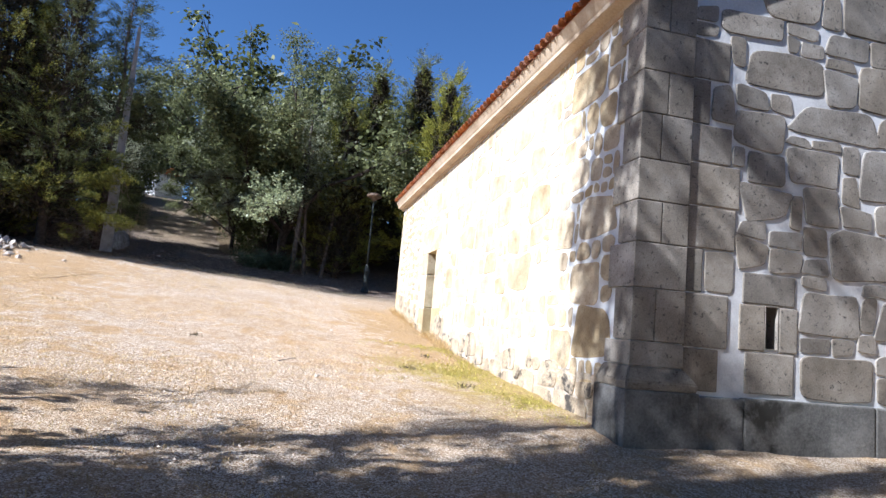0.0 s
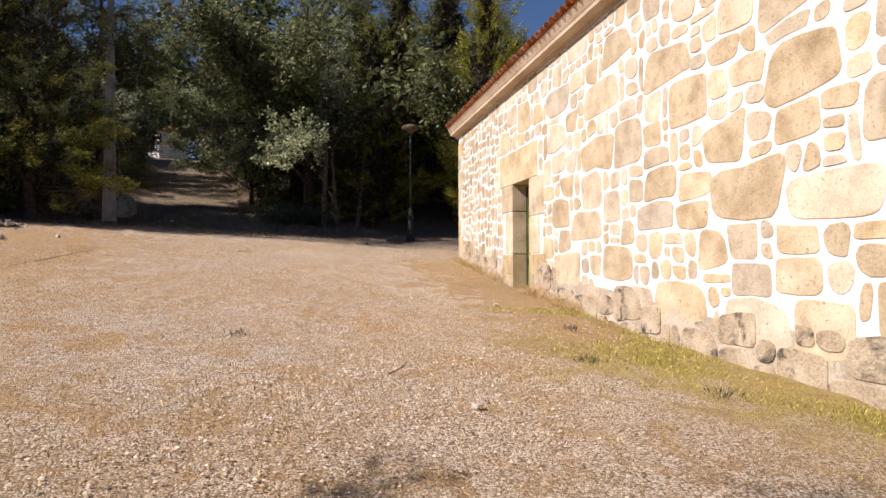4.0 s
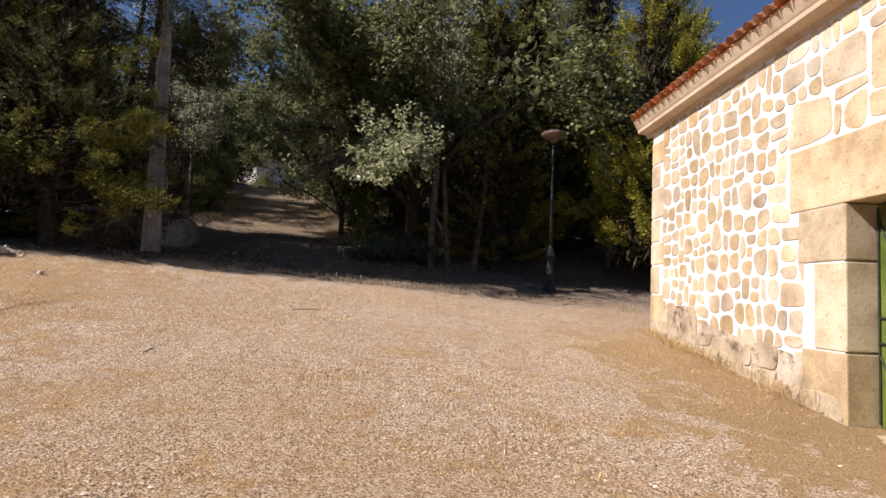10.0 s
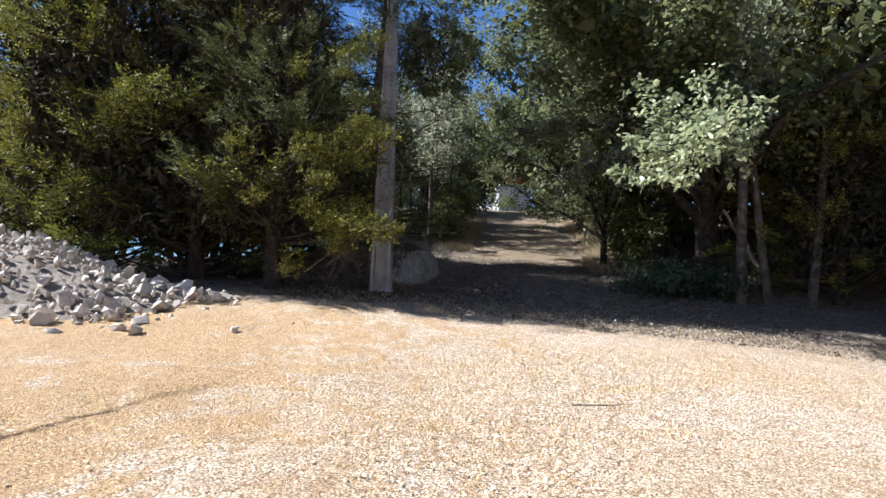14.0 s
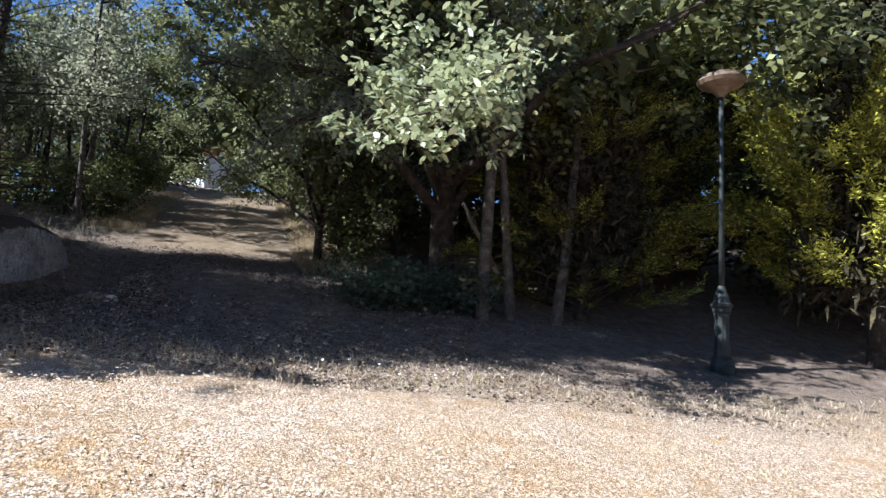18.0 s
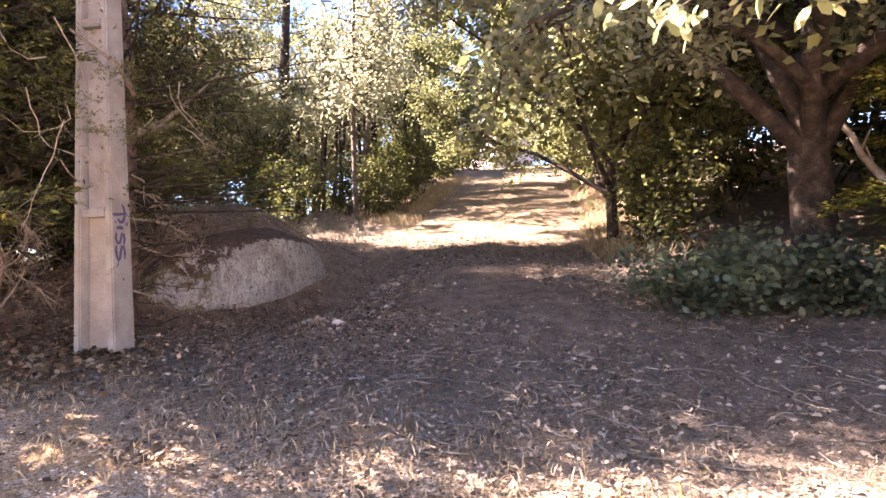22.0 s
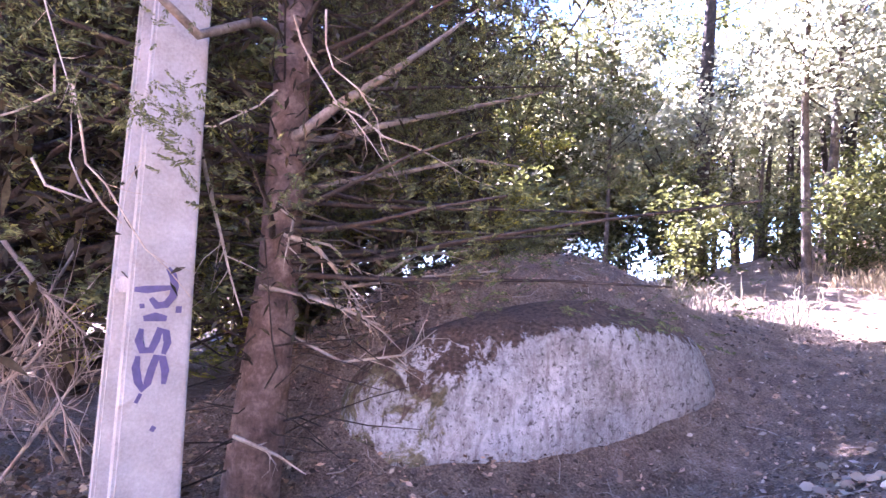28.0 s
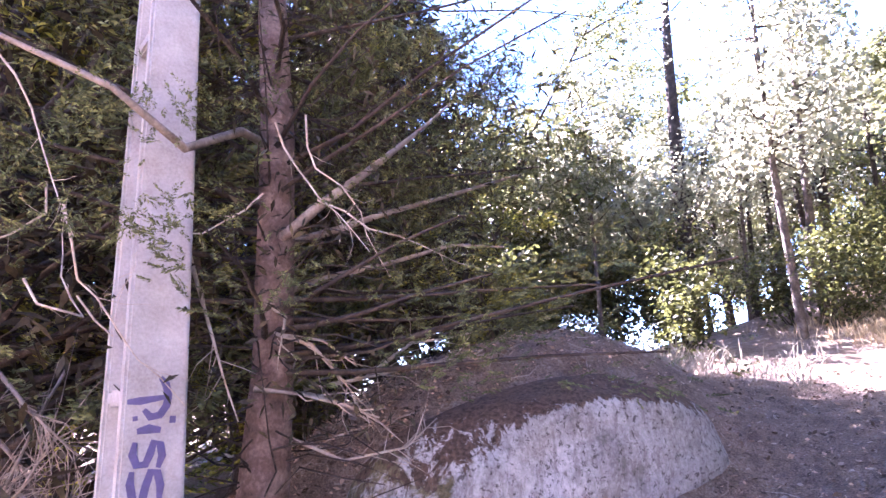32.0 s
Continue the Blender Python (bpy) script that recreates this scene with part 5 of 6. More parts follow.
def thicket(name, seed, height, reach, mat, tips, per_tip, leaf, label, stems=7, oval=False):
    """A shrub of many thin stems, leafy almost to the ground."""
    rng = np.random.default_rng(seed)
    bush = new(name)
    lines, ends = [], []
    for i in range(stems):
        az, el = rng.uniform(0, 6.28), rng.uniform(0.7, 1.45)
        p, line = np.array([rng.normal(0, 0.15), rng.normal(0, 0.15), -0.05]), []
        for k in range(6):
            line.append((p, 0.022 * (1 - k / 6.5)))
            p = p + unit(az + rng.normal(0, 0.3), el + rng.normal(0, 0.18)) * height / 5 * np.array([reach / height * 1.6, reach / height * 1.6, 1])
            if k:
                ends.append(p)
        lines.append(line)
    ends = np.array(ends)
    pick = ends[rng.integers(0, len(ends), tips)] + rng.normal(0, 0.24, (tips, 3)) * [reach, reach, height * 0.5]
    pick[:, 2] = np.abs(pick[:, 2]) + 0.03
    p = np.repeat(pick, per_tip, 0) + rng.normal(0, 0.14, (tips * per_tip, 3))
    p[:, 2] = np.maximum(p[:, 2], 0.02)
    d = rng.normal(0, 1, p.shape) * [1, 1, 0.5]
    v, f = blades(rng, p, d, leaf * rng.uniform(0.7, 1.3, len(p)), 0.32 * leaf * rng.uniform(0.8, 1.2, len(p)), 0.15, oval)
    part("foliage", np_mesh("foliage", v, f), mat, bush)
    v, f = tubes(lines, 5)
    tagged(part("stemwork", smooth(np_mesh("stemwork", v, f)), bark_mat, bush), kind="stuff")
    return tagged(bush, label, "bush")


under = stand(thicket("bush", 41, 2.6, 1.3, oak_mat, 180, 14, 0.165, "leafy undergrowth bush in the wood"), 0.6, 32.6)
for x, y, turn, s in ((-2.9, 30.9, 0.4, 0.55), (-10.6, 32.8, 0.3, 0.5), (-12.9, 35.2, 2.9, 0.7), (-10.2, 35.0, 4.2, 0.45), (-13.9, 36.8, 5.2, 0.8), (-15.4, 33.6, 2.4, 0.9), (-1.6, 33.6, 1.4, 0.9), (6.8, 30.6, 4.0, 1.1), (9.2, 32.0, 5.0, 1.2), (-3.2, 34.8, 5.6, 0.8), (0.2, 35.2, 0.9, 1.1), (3.0, 35.0, 1.9, 1.2), (6.5, 35.5, 2.9, 1.2), (11, 33.5, 0.2, 1.2), (-12.6, 31.2, 3.3, 0.7), (-15.0, 28.5, 4.3, 0.8), (-11.8, 27.0, 0.7, 0.8), (-10.4, 38.0, 2.7, 0.5), (-15.0, 36.0, 3.7, 0.8), (-4.2, 39.5, 4.7, 0.9), (-6.4, 44, 2.1, 1.0), (-12.6, 52, 3.1, 1.3), (-8.2, 52, 4.1, 1.2), (-14.6, 58, 5.1, 1.4)):
    again(under, x, y, turn, s)
for k in range(14):
    yy = 33.5 + 1.05 * k
    again(under, float(np.interp(yy, LINE_Y, LINE_X)) + (2.7 + 0.3 * (k % 3)) * (-1) ** k, yy, 1.7 * k, 0.38 + 0.07 * (k % 4))
for k in range(8):
    again(under, -22 + 2.3 * k, 62.5 + 0.7 * (k % 3), 1.3 * k, 1.7)
low_oak = stand(thicket("oak_sapling", 42, 0.75, 0.95, leaf_mat("blue_green_oak_leaves", (0.045, 0.065, 0.042), (0.11, 0.135, 0.09), (0.12, 0.18, 0.08), 0.5, 0.3), 190, 16, 0.10, "low oak sapling with large blue-green leaves at the track's edge", 9, True), -1.95, 28.5, 0, 0.78)
again(low_oak, -1.0, 28.7, 2.0, 0.74)

# boughs of the oak that reach out over the yard's edge and the track


def oak_bough(seed, line, count, leaves, mat, size, label):
    rngb = np.random.default_rng(seed)
    ob = tagged(new("oak_bough"), label, "tree branch")
    lines = [[(np.array(p), r) for p, r in line]]
    ends = []
    for k in range(count):
        t = rngb.uniform(0.3 * len(line), len(line) - 1.1)
        a = lines[0][int(t)][0] + (lines[0][int(t) + 1][0] - lines[0][int(t)][0]) * (t - int(t))
        b = a + unit(rngb.uniform(0, 6.28), rngb.uniform(-0.6, 0.6)) * rngb.uniform(0.4, 1.25)
        lines.append([(a, 0.016), ((a + b) / 2 + rngb.normal(0, 0.05, 3), 0.010), (b, 0.004)])
        ends += [b, (a + b) / 2]
    ends = np.array(ends)
    tips = ends[rngb.integers(0, len(ends), leaves)] + rngb.normal(0, 0.12, (leaves, 3))
    p = np.repeat(tips, 11, 0) + rngb.normal(0, 0.06, (leaves * 11, 3))
    v, f = blades(rngb, p, rngb.normal(0, 1, p.shape) * [1, 1, 0.6], size * rngb.uniform(0.7, 1.3, len(p)), 0.27 * size * rngb.uniform(0.8, 1.3, len(p)), 0.2, True)
    tagged(part("leaves", np_mesh("leaves", v, f), mat, ob), kind="stuff")
    v, f = tubes(lines[:1], 8)
    part("bough_wood", smooth(np_mesh("bough_wood", v, f)), bark_mat, ob)
    v, f = tubes(lines[1:], 5)
    tagged(part("twig", smooth(np_mesh("twig", v, f)), bark_mat, ob), kind="stuff")


oak_bough(51, [((-0.9, 29.2, 5.6), 0.11), ((-1.0, 28.0, 6.1), 0.09), ((-1.2, 26.8, 6.15), 0.07), ((-1.35, 25.7, 5.9), 0.05), ((-1.45, 24.8, 5.45), 0.03), ((-1.5, 24.4, 5.0), 0.015)], 64, 380, sunlit_bough_mat, 0.10, "oak bough over the yard's edge, leaves coloured pale for sunlight")
oak_bough(52, [((-1.1, 29.3, 6.0), 0.09), ((-2.0, 28.8, 6.6), 0.07), ((-3.0, 28.3, 6.8), 0.055), ((-4.0, 27.7, 6.7), 0.04), ((-4.8, 27.2, 6.4), 0.02)], 34, 260, sunlit_oak_mat, 0.075, "leafy oak bough hanging over the track")
oak_bough(53, [((-0.9, 29.2, 5.3), 0.08), ((-1.6, 28.2, 5.7), 0.06), ((-2.3, 27.3, 5.8), 0.05), ((-2.9, 26.5, 5.6), 0.03), ((-3.3, 26.0, 5.3), 0.015)], 30, 220, sunlit_oak_mat, 0.075, "leafy oak bough hanging over the track")


def slim_trunk(name, x, y, height, radius, seed, label, lean=(0.0, 0.0), leafy=240, low=0.42, wood=None):
    """A bare trunk with a few stubs, its crown lost among the others."""
    rng = np.random.default_rng(seed)
    tree = tagged(empty(name, x, y, gz(x, y) - 0.08), label, "tree")
    line = [(np.array([lean[0] * t + 0.04 * math.sin(5 * t + seed), lean[1] * t, height * t]), radius * (1.15 - 0.75 * t)) for t in np.linspace(0, 1, 8)]
    v, f = tubes([line], 9)
    part("trunk", smooth(np_mesh("trunk", v, f)), wood or grey_bark, tree)
    ends, lines = [], []
    for k in range(26):
        t = rng.uniform(low, 1.0)
        a = np.array([lean[0] * t, lean[1] * t, height * t])
        az = rng.uniform(0, 6.28)
        b = a + unit(az, rng.uniform(-0.1, 0.6)) * rng.uniform(0.4, 1.3)
        lines.append([(a, 0.02), ((a + b) / 2, 0.012), (b, 0.004)])
        ends += [b, 0.5 * (a + b)]
    v, f = tubes(lines, 5)
    tagged(part("branchwork", smooth(np_mesh("branchwork", v, f)), bark_mat, tree), kind="stuff")
    ends = np.array(ends)
    tips = ends[rng.integers(0, len(ends), leafy)] + rng.normal(0, 0.2, (leafy, 3))
    p = np.repeat(tips, 10, 0) + rng.normal(0, 0.1, (10 * leafy, 3))
    v, f = blades(rng, p, rng.normal(0, 1, p.shape), 0.11 * rng.uniform(0.7, 1.3, len(p)), 0.035 * rng.uniform(0.8, 1.2, len(p)))
    part("crown", np_mesh("crown", v, f), sunlit_oak_mat, tree)
    return tree


# out of view; bare below so that only its crown shades the wall's corner
slim_trunk("pine_tree", -5.5, 4.25, 14.0, 0.07, 60, "unseen tall tree, added so its high crown shades the wall's corner", (0.2, 0.0), 700, 0.62)
slim_trunk("slim_oak", -0.36, 28.3, 7.5, 0.10, 61, "slim straight trunk of a young oak", (0.1, 0.0))
slim_trunk("slim_oak", 0.15, 28.5, 7.0, 0.08, 62, "slim leaning trunk of a young oak", (-0.7, 0.2))
slim_trunk("slim_oak", 0.85, 28.4, 6.5, 0.085, 63, "slim leaning trunk of a young oak", (0.6, 0.0), 60)
slim_trunk("pine_tree", -13.1, 36.0, 9.5, 0.17, 64, "tall thin pine with bare lower branches", (0.6, 0.0), 90, 0.3, bark_mat)
slim_trunk("slim_oak", -9.4, 33.9, 6.0, 0.06, 65, "slim straight trunk of a young oak", (0.1, 0.0))
slim_trunk("slim_oak", -9.9, 35.4, 6.5, 0.07, 66, "slim straight trunk of a young oak", (0.3, 0.0))
slim_trunk("slim_oak", -2.6, 35.2, 7.0, 0.08, 67, "slim straight trunk of a young oak", (-0.2, 0.0))

for k, (x, y) in enumerate(((-10.9, 36.8), (-12.8, 37.6), (-13.6, 34.0), (-12.0, 39.5), (-15.2, 35.6), (-16.4, 37.0), (-14.4, 41.0))):
    slim_trunk("slim_oak", x, y, 4.8 + 0.5 * (k % 4), 0.045, 80 + k, "thin leaning trunk of a young oak", (0.4 - 0.2 * (k % 5), 0.1))

for k in range(14):
    x, y = -10.2 - 0.42 * k + 0.3 * math.sin(2.3 * k), 38.4 + 1.1 * math.sin(1.7 * k) + 0.12 * k
    slim_trunk("slim_oak", x, y, 5.2 + 0.4 * (k % 3), 0.05 + 0.012 * (k % 3), 110 + k, "dark thin trunk of a young oak in a row", (0.3 * math.sin(k), 0.1), 50, 0.5, bark_mat)

# ---- rubble heap ----
rubble_mat = rough_mat("broken_granite", (0.31, 0.25, 0.19), (0.55, 0.475, 0.395), (0.72, 0.645, 0.555), 3.0, 0.92, 40, 0.7, 0.012, per_object=0.25)


def chunk(seed):
    """An angular broken stone."""
    rng = np.random.default_rng(seed)
    bm = bmesh.new()
    for _ in range(13):
        p = rng.normal(0, 1, 3)
        p = p / np.linalg.norm(p) * rng.uniform(0.75, 1.05) * np.array([1.2, 0.9, 0.65])
        bm.verts.new(p)
    hull = bmesh.ops.convex_hull(bm, input=bm.verts)
    bmesh.ops.delete(bm, geom=[g for g in hull["geom_interior"] if isinstance(g, bmesh.types.BMVert)], context='VERTS')
    me = as_mesh("rubble_stone", bm)
    me.materials.append(rubble_mat)
    return me


def heap(x, y):
    h = np.interp(x, [-18.8, -17.6, -16.4, -13.9, -12.3, -11.3, -9.9, -9.1, -8.6], [0.0, 0.6, 1.0, 1.25, 1.25, 1.0, 0.5, 0.2, 0.0])
    return h * max(0.0, 1 - ((y - 21.7 - 0.12 * math.sin(1.9 * x)) / (1.65 + 0.16 * math.sin(2.7 * x + 1))) ** 2)


chunks = [chunk(100 + i) for i in range(9)]
hr = np.random.default_rng(9)
hx, hy = np.meshgrid(np.linspace(-19.2, -8.6, 40), np.linspace(19.9, 23.5, 20))
hz = np.array([[gz(a, b) - 0.14 + min(0.94 * heap(a, b) + 0.05 * (heap(a, b) > 0.1), 0.86 * heap(a, b) + 0.08) for a, b in zip(r, q)] for r, q in zip(hx, hy)])
hi = np.arange(800).reshape(20, 40)
core = part("rubble_earth", np_mesh("rubble_earth", np.stack([hx, hy, hz], -1).reshape(-1, 3), np.stack([hi[:-1, :-1], hi[:-1, 1:], hi[1:, 1:], hi[1:, :-1]], -1).reshape(-1, 4)), rough_mat("stone_dust", (0.10, 0.08, 0.06), (0.20, 0.165, 0.13), (0.34, 0.29, 0.23), 7, 0.95, 40, 1.0, 0.05))
tagged(core, "earth and stone dust under the rubble heap", "rubble heap", kind="stuff")
placed, singles, crumb_v, crumb_f = 0, 0, [], []
while placed < 1500:
    x, y = hr.uniform(-18.6, -8.3), hr.uniform(20.0, 23.2)
    h = heap(x, y)
    if h <= 0.02 and not (x > -10 and hr.uniform() < 0.12):
        continue
    s = hr.choice([0.04, 0.062, 0.095, 0.145], p=[0.4, 0.35, 0.18, 0.07])
    m = Matrix.Translation((x, y, gz(x, y) + 0.86 * h + 0.25 * s)) @ Euler(hr.uniform(0, 6.28, 3)).to_matrix().to_4x4() @ Matrix.Diagonal((s, s, s, 1))
    me = chunks[hr.integers(0, 9)]
    placed += 1
    if s > 0.05 and singles < 280:
        ob = new("rubble_stone", me)
        ob.matrix_basis = m
        tagged(ob, "angular broken granite stone on a rubble heap", "stone", "stones of the rubble heap")
        singles += 1
    else:
        crumb_f += [tuple(i + len(crumb_v) for i in p.vertices) for p in me.polygons]
        crumb_v += [m @ v.co for v in me.vertices]
me = bpy.data.meshes.new("rubble")
me.from_pydata(crumb_v, [], crumb_f)
tagged(part("rubble", me, rubble_mat), "small broken stones of the rubble heap", "rubble", kind="stuff")
for x, y, s in ((-7.9, 20.3, 0.13), (-8.2, 20.35, 0.11), (-8.7, 19.9, 0.10), (1.95, 13.4, 0.05), (0.3, 8.42, 0.045), (0.74, 13.96, 0.04), (-6.9, 20.9, 0.09), (-5.6, 27.0, 0.07)):
    ob = new("loose_stone", chunks[int(abs(x * 7)) % 9])
    ob.matrix_basis = Matrix.Translation((x, y, gz(x, y) + 0.3 * s)) @ Matrix.Rotation(x, 4, 'Z') @ Matrix.Diagonal((s, s, s, 1))
    tagged(ob, "pale loose stone lying on the ground", "stone", "loose stones")

# ---- far house above the track ----
house_white = rough_mat("white_limewash", (0.62, 0.60, 0.57), (0.74, 0.73, 0.70), (0.82, 0.81, 0.79), 0.8, 0.9, 12, 0.1, 0.01)
hz0 = gz(-12.9, 58.0) - 0.6
house = tagged(empty("house", -12.9, 58.0, hz0, -45), "small white house at the head of the track", "house")
bm = box(-1.6, 1.6, -1.3, 1.3, 0, 2.3)
part("wall", bm, house_white, house)
bm = bmesh.new()
vs = [bm.verts.new(p) for p in ((-1.8, -1.5, 2.3), (1.8, -1.5, 2.3), (1.8, 1.5, 2.3), (-1.8, 1.5, 2.3), (-1.8, 0, 3.0), (1.8, 0, 3.0))]
for f in ((0, 1, 5, 4), (2, 3, 4, 5), (0, 4, 3), (1, 2, 5), (3, 2, 1, 0)):
    bm.faces.new([vs[i] for i in f])
part("roof", bm, tile_mat, house)
w = part("window", box(0.5, 1.0, -1.33, -1.28, 0.9, 1.7, 0.01), plain_mat("dark_pane", (0.03, 0.035, 0.04), 0.2), house)

# ---- loose cover of the ground ----
def cover(name, mat, v, f, label, category):
    return tagged(part(name, np_mesh(name, v, f), mat), label, category, kind="stuff")


cr = np.random.default_rng(14)
# gravel
n = 62000
py = cr.uniform(0.5, 24.6, n)
px = np.interp(py, LINE_Y, LINE_X) + cr.normal(0, 2.0, n)
keep = px < 2.9
px, py = px[keep], py[keep]
n = len(px)
s = cr.choice([0.005, 0.007, 0.010, 0.015], n, p=[0.34, 0.36, 0.25, 0.05])[:, None, None]
octa = np.array([[1, 0, -0.1], [0, 1, -0.1], [-1, 0, -0.1], [0, -1, -0.1], [0.1, 0.1, 0.6]])
tri = np.array([[0, 1, 4], [1, 2, 4], [2, 3, 4], [3, 0, 4]])
turn = cr.uniform(0, 6.28, n)
rot = np.zeros((n, 3, 3))
rot[:, 0, 0], rot[:, 0, 1], rot[:, 1, 0], rot[:, 1, 1], rot[:, 2, 2] = np.cos(turn), -np.sin(turn), np.sin(turn), np.cos(turn), 1
shape = octa[None] * cr.uniform(0.7, 1.25, (n, 5, 1)) * s
verts = np.einsum('nij,nkj->nki', rot, shape) + np.stack([px, py, land(px, py) + 0.010], -1)[:, None, :]
cover("gravel", rough_mat("gravel_stone", (0.32, 0.235, 0.16), (0.60, 0.475, 0.355), (0.78, 0.66, 0.53), 6, 0.9, 60, 0.3, 0.004, per_island=0.4), verts.reshape(-1, 3), (tri[None] + 5 * np.arange(n)[:, None, None]).reshape(-1, 3), "pale gravel scattered over the yard", "gravel")


def grass(name, xs, ys, height, mat, label, per=9, spread=0.05, width=0.004):
    n = len(xs)
    x = np.repeat(xs, per) + cr.normal(0, spread, n * per)
    y = np.repeat(ys, per) + cr.normal(0, spread, n * per)
    p = np.stack([x, y, land(x, y) - 0.005], -1)
    d = cr.normal(0, 0.42, p.shape)
    d[:, 2] = 1
    L = np.repeat(height, per) * cr.uniform(0.4, 1.2, n * per)
    v, f = blades(cr, p, d, L, width * cr.uniform(0.7, 1.4, n * per), 0.25)
    return cover(name, mat, v, f, label, "grass")


straw_mat = leaf_mat("dry_straw", (0.34, 0.22, 0.09), (0.60, 0.45, 0.22), (0.55, 0.42, 0.2), 0.7, 0.25)
green_grass = leaf_mat("thin_green_grass", (0.22, 0.19, 0.04), (0.52, 0.44, 0.10), (0.45, 0.4, 0.12), 0.7, 0.25)
# short dry grass over the yard, thicker away from the trodden middle
n = 15000
ys = cr.uniform(1, 23, n)
off = np.abs(cr.normal(0, 3.4, n)) * np.where(cr.uniform(size=n) < 0.55, -1, 1)
xs = np.interp(ys, LINE_Y, LINE_X) + off
ok = (xs < 3.0) & (np.sin(1.3 * xs + 0.6 * ys) + np.sin(0.9 * ys - 0.7 * xs) + cr.normal(0, 0.6, n) > -0.1)
grass("dry_grass", xs[ok], ys[ok], np.full(ok.sum(), 0.06), straw_mat, "short dry straw-coloured grass in the gravel", 5, 0.07, 0.0035)
# strip along the wall
n = 2600
ys = 6.6 + 6.5 * cr.uniform(0, 1, n) ** 1.1
xs = 3.1 - np.abs(cr.normal(0, 0.75, n)) - 0.05
ok = np.sin(2.1 * xs + 1.1 * ys) + np.sin(1.7 * ys - 1.2 * xs) + cr.normal(0, 0.5, n) > 0.0
xs, ys, n = xs[ok], ys[ok], int(ok.sum())
grass("wall_grass", xs, ys, np.full(n, 0.07), green_grass, "thin yellow-green grass along the foot of the wall", 9, 0.06, 0.003)
n = 130
ys = np.concatenate([cr.uniform(12.5, 15.2, 60), cr.uniform(16.5, 21, 70)])
grass("wall_weeds", 3.08 - np.abs(cr.normal(0, 0.07, n)), ys, np.full(n, 0.28), straw_mat, "tall dry weeds at the foot of the wall", 12, 0.06, 0.003)
# fringe where the yard meets the wood
n = 650
xs = cr.uniform(-7.5, 4.5, n)
ys = 24.6 + 0.05 * xs + cr.normal(0, 0.45, n)
grass("fringe_grass", xs, ys, np.full(n, 0.13), leaf_mat("grey_straw", (0.26, 0.20, 0.12), (0.50, 0.42, 0.29), (0.42, 0.35, 0.24), 0.7, 0.25), "dry grass along the edge of the wood", 8, 0.06, 0.003)
pale_straw = leaf_mat("pale_dry_straw", (0.24, 0.18, 0.10), (0.42, 0.34, 0.215), (0.4, 0.33, 0.21), 0.7, 0.25)
# long dry grass on the banks of the track
n = 1500
ys = cr.uniform(30.5, 44, n)
side = np.where((cr.uniform(size=n) < 0.5) & (ys > 33.5), -1, 1)
xs = np.interp(ys, LINE_Y, LINE_X) + side * (1.9 + np.abs(cr.normal(0, 0.7, n)))
grass("bank_grass", xs, ys, np.full(n, 0.30), pale_straw, "long dry grass on the banks of the track", 12, 0.10, 0.005)
n = 80
xs, ys = cr.normal(-9.6, 0.8, n), cr.normal(31.3, 0.6, n)
grass("mound_grass", xs, ys, np.full(n, 0.5), leaf_mat("grey_dry_grass", (0.16, 0.14, 0.10), (0.29, 0.26, 0.20), (0.25, 0.23, 0.18), 0.7, 0.25), "grey dry grass behind the bank", 16, 0.10, 0.004)

# fallen leaves
n = 46000
ys = np.concatenate([24.0 + 8.5 * cr.uniform(0, 1, n - 3000) ** 1.3, cr.uniform(34, 46, 3000)])
xs = np.interp(ys, LINE_Y, LINE_X) + np.concatenate([cr.normal(0.4, 3.2, n - 3000), cr.normal(0, 2.5, 3000)])
p = np.stack([xs, ys, land(xs, ys) + cr.uniform(0.008, 0.035, n)], -1)
d = cr.normal(0, 1, p.shape)
d[:, 2] *= 0.25
L = cr.choice([0.022, 0.034, 0.048, 0.065], n, p=[0.4, 0.33, 0.2, 0.07])
v, f = blades(cr, p, d, L, 0.26 * L, 0.0)
cover("leaf_litter", leaf_mat("fallen_leaves", (0.05, 0.036, 0.026), (0.28, 0.23, 0.18), (0.2, 0.15, 0.1), 0.7, 0.1), v, f, "fallen oak leaves on the wood's floor", "leaf litter")
# browner leaves and crumbs drifted over the bank and before the rock
n = 19000
xs, ys = cr.uniform(-10.6, -4.6, n), cr.normal(27.4, 1.5, n)
p = np.stack([xs, ys, land(xs, ys) + cr.uniform(0.006, 0.03, n)], -1)
d = cr.normal(0, 1, p.shape)
d[:, 2] *= 0.35
L = cr.choice([0.02, 0.03, 0.045, 0.065], n, p=[0.4, 0.35, 0.19, 0.06])
v, f = blades(cr, p, d, L, 0.3 * L, 0.0)
cover("bank_litter", leaf_mat("brown_crumbs", (0.04, 0.022, 0.014), (0.41, 0.285, 0.20), (0.2, 0.15, 0.1), 0.7, 0.1), v, f, "brown leaf crumbs over the earth bank", "leaf litter")
n = 330
c = np.array([(-6.55, 28.35), (-6.0, 28.9), (-5.4, 27.5), (-4.9, 28.3), (-5.9, 26.9), (-3.9, 27.2)])[cr.integers(0, 6, n)]
xs, ys = c[:, 0] + cr.normal(0, 0.16, n), c[:, 1] + cr.normal(0, 0.16, n)
p = np.stack([xs, ys, land(xs, ys) + cr.uniform(0.01, 0.06, n)], -1)
d = cr.normal(0, 1, p.shape)
d[:, 2] *= 0.4
L = cr.uniform(0.04, 0.085, n)
v, f = blades(cr, p, d, L, 0.3 * L, 0.1, True)
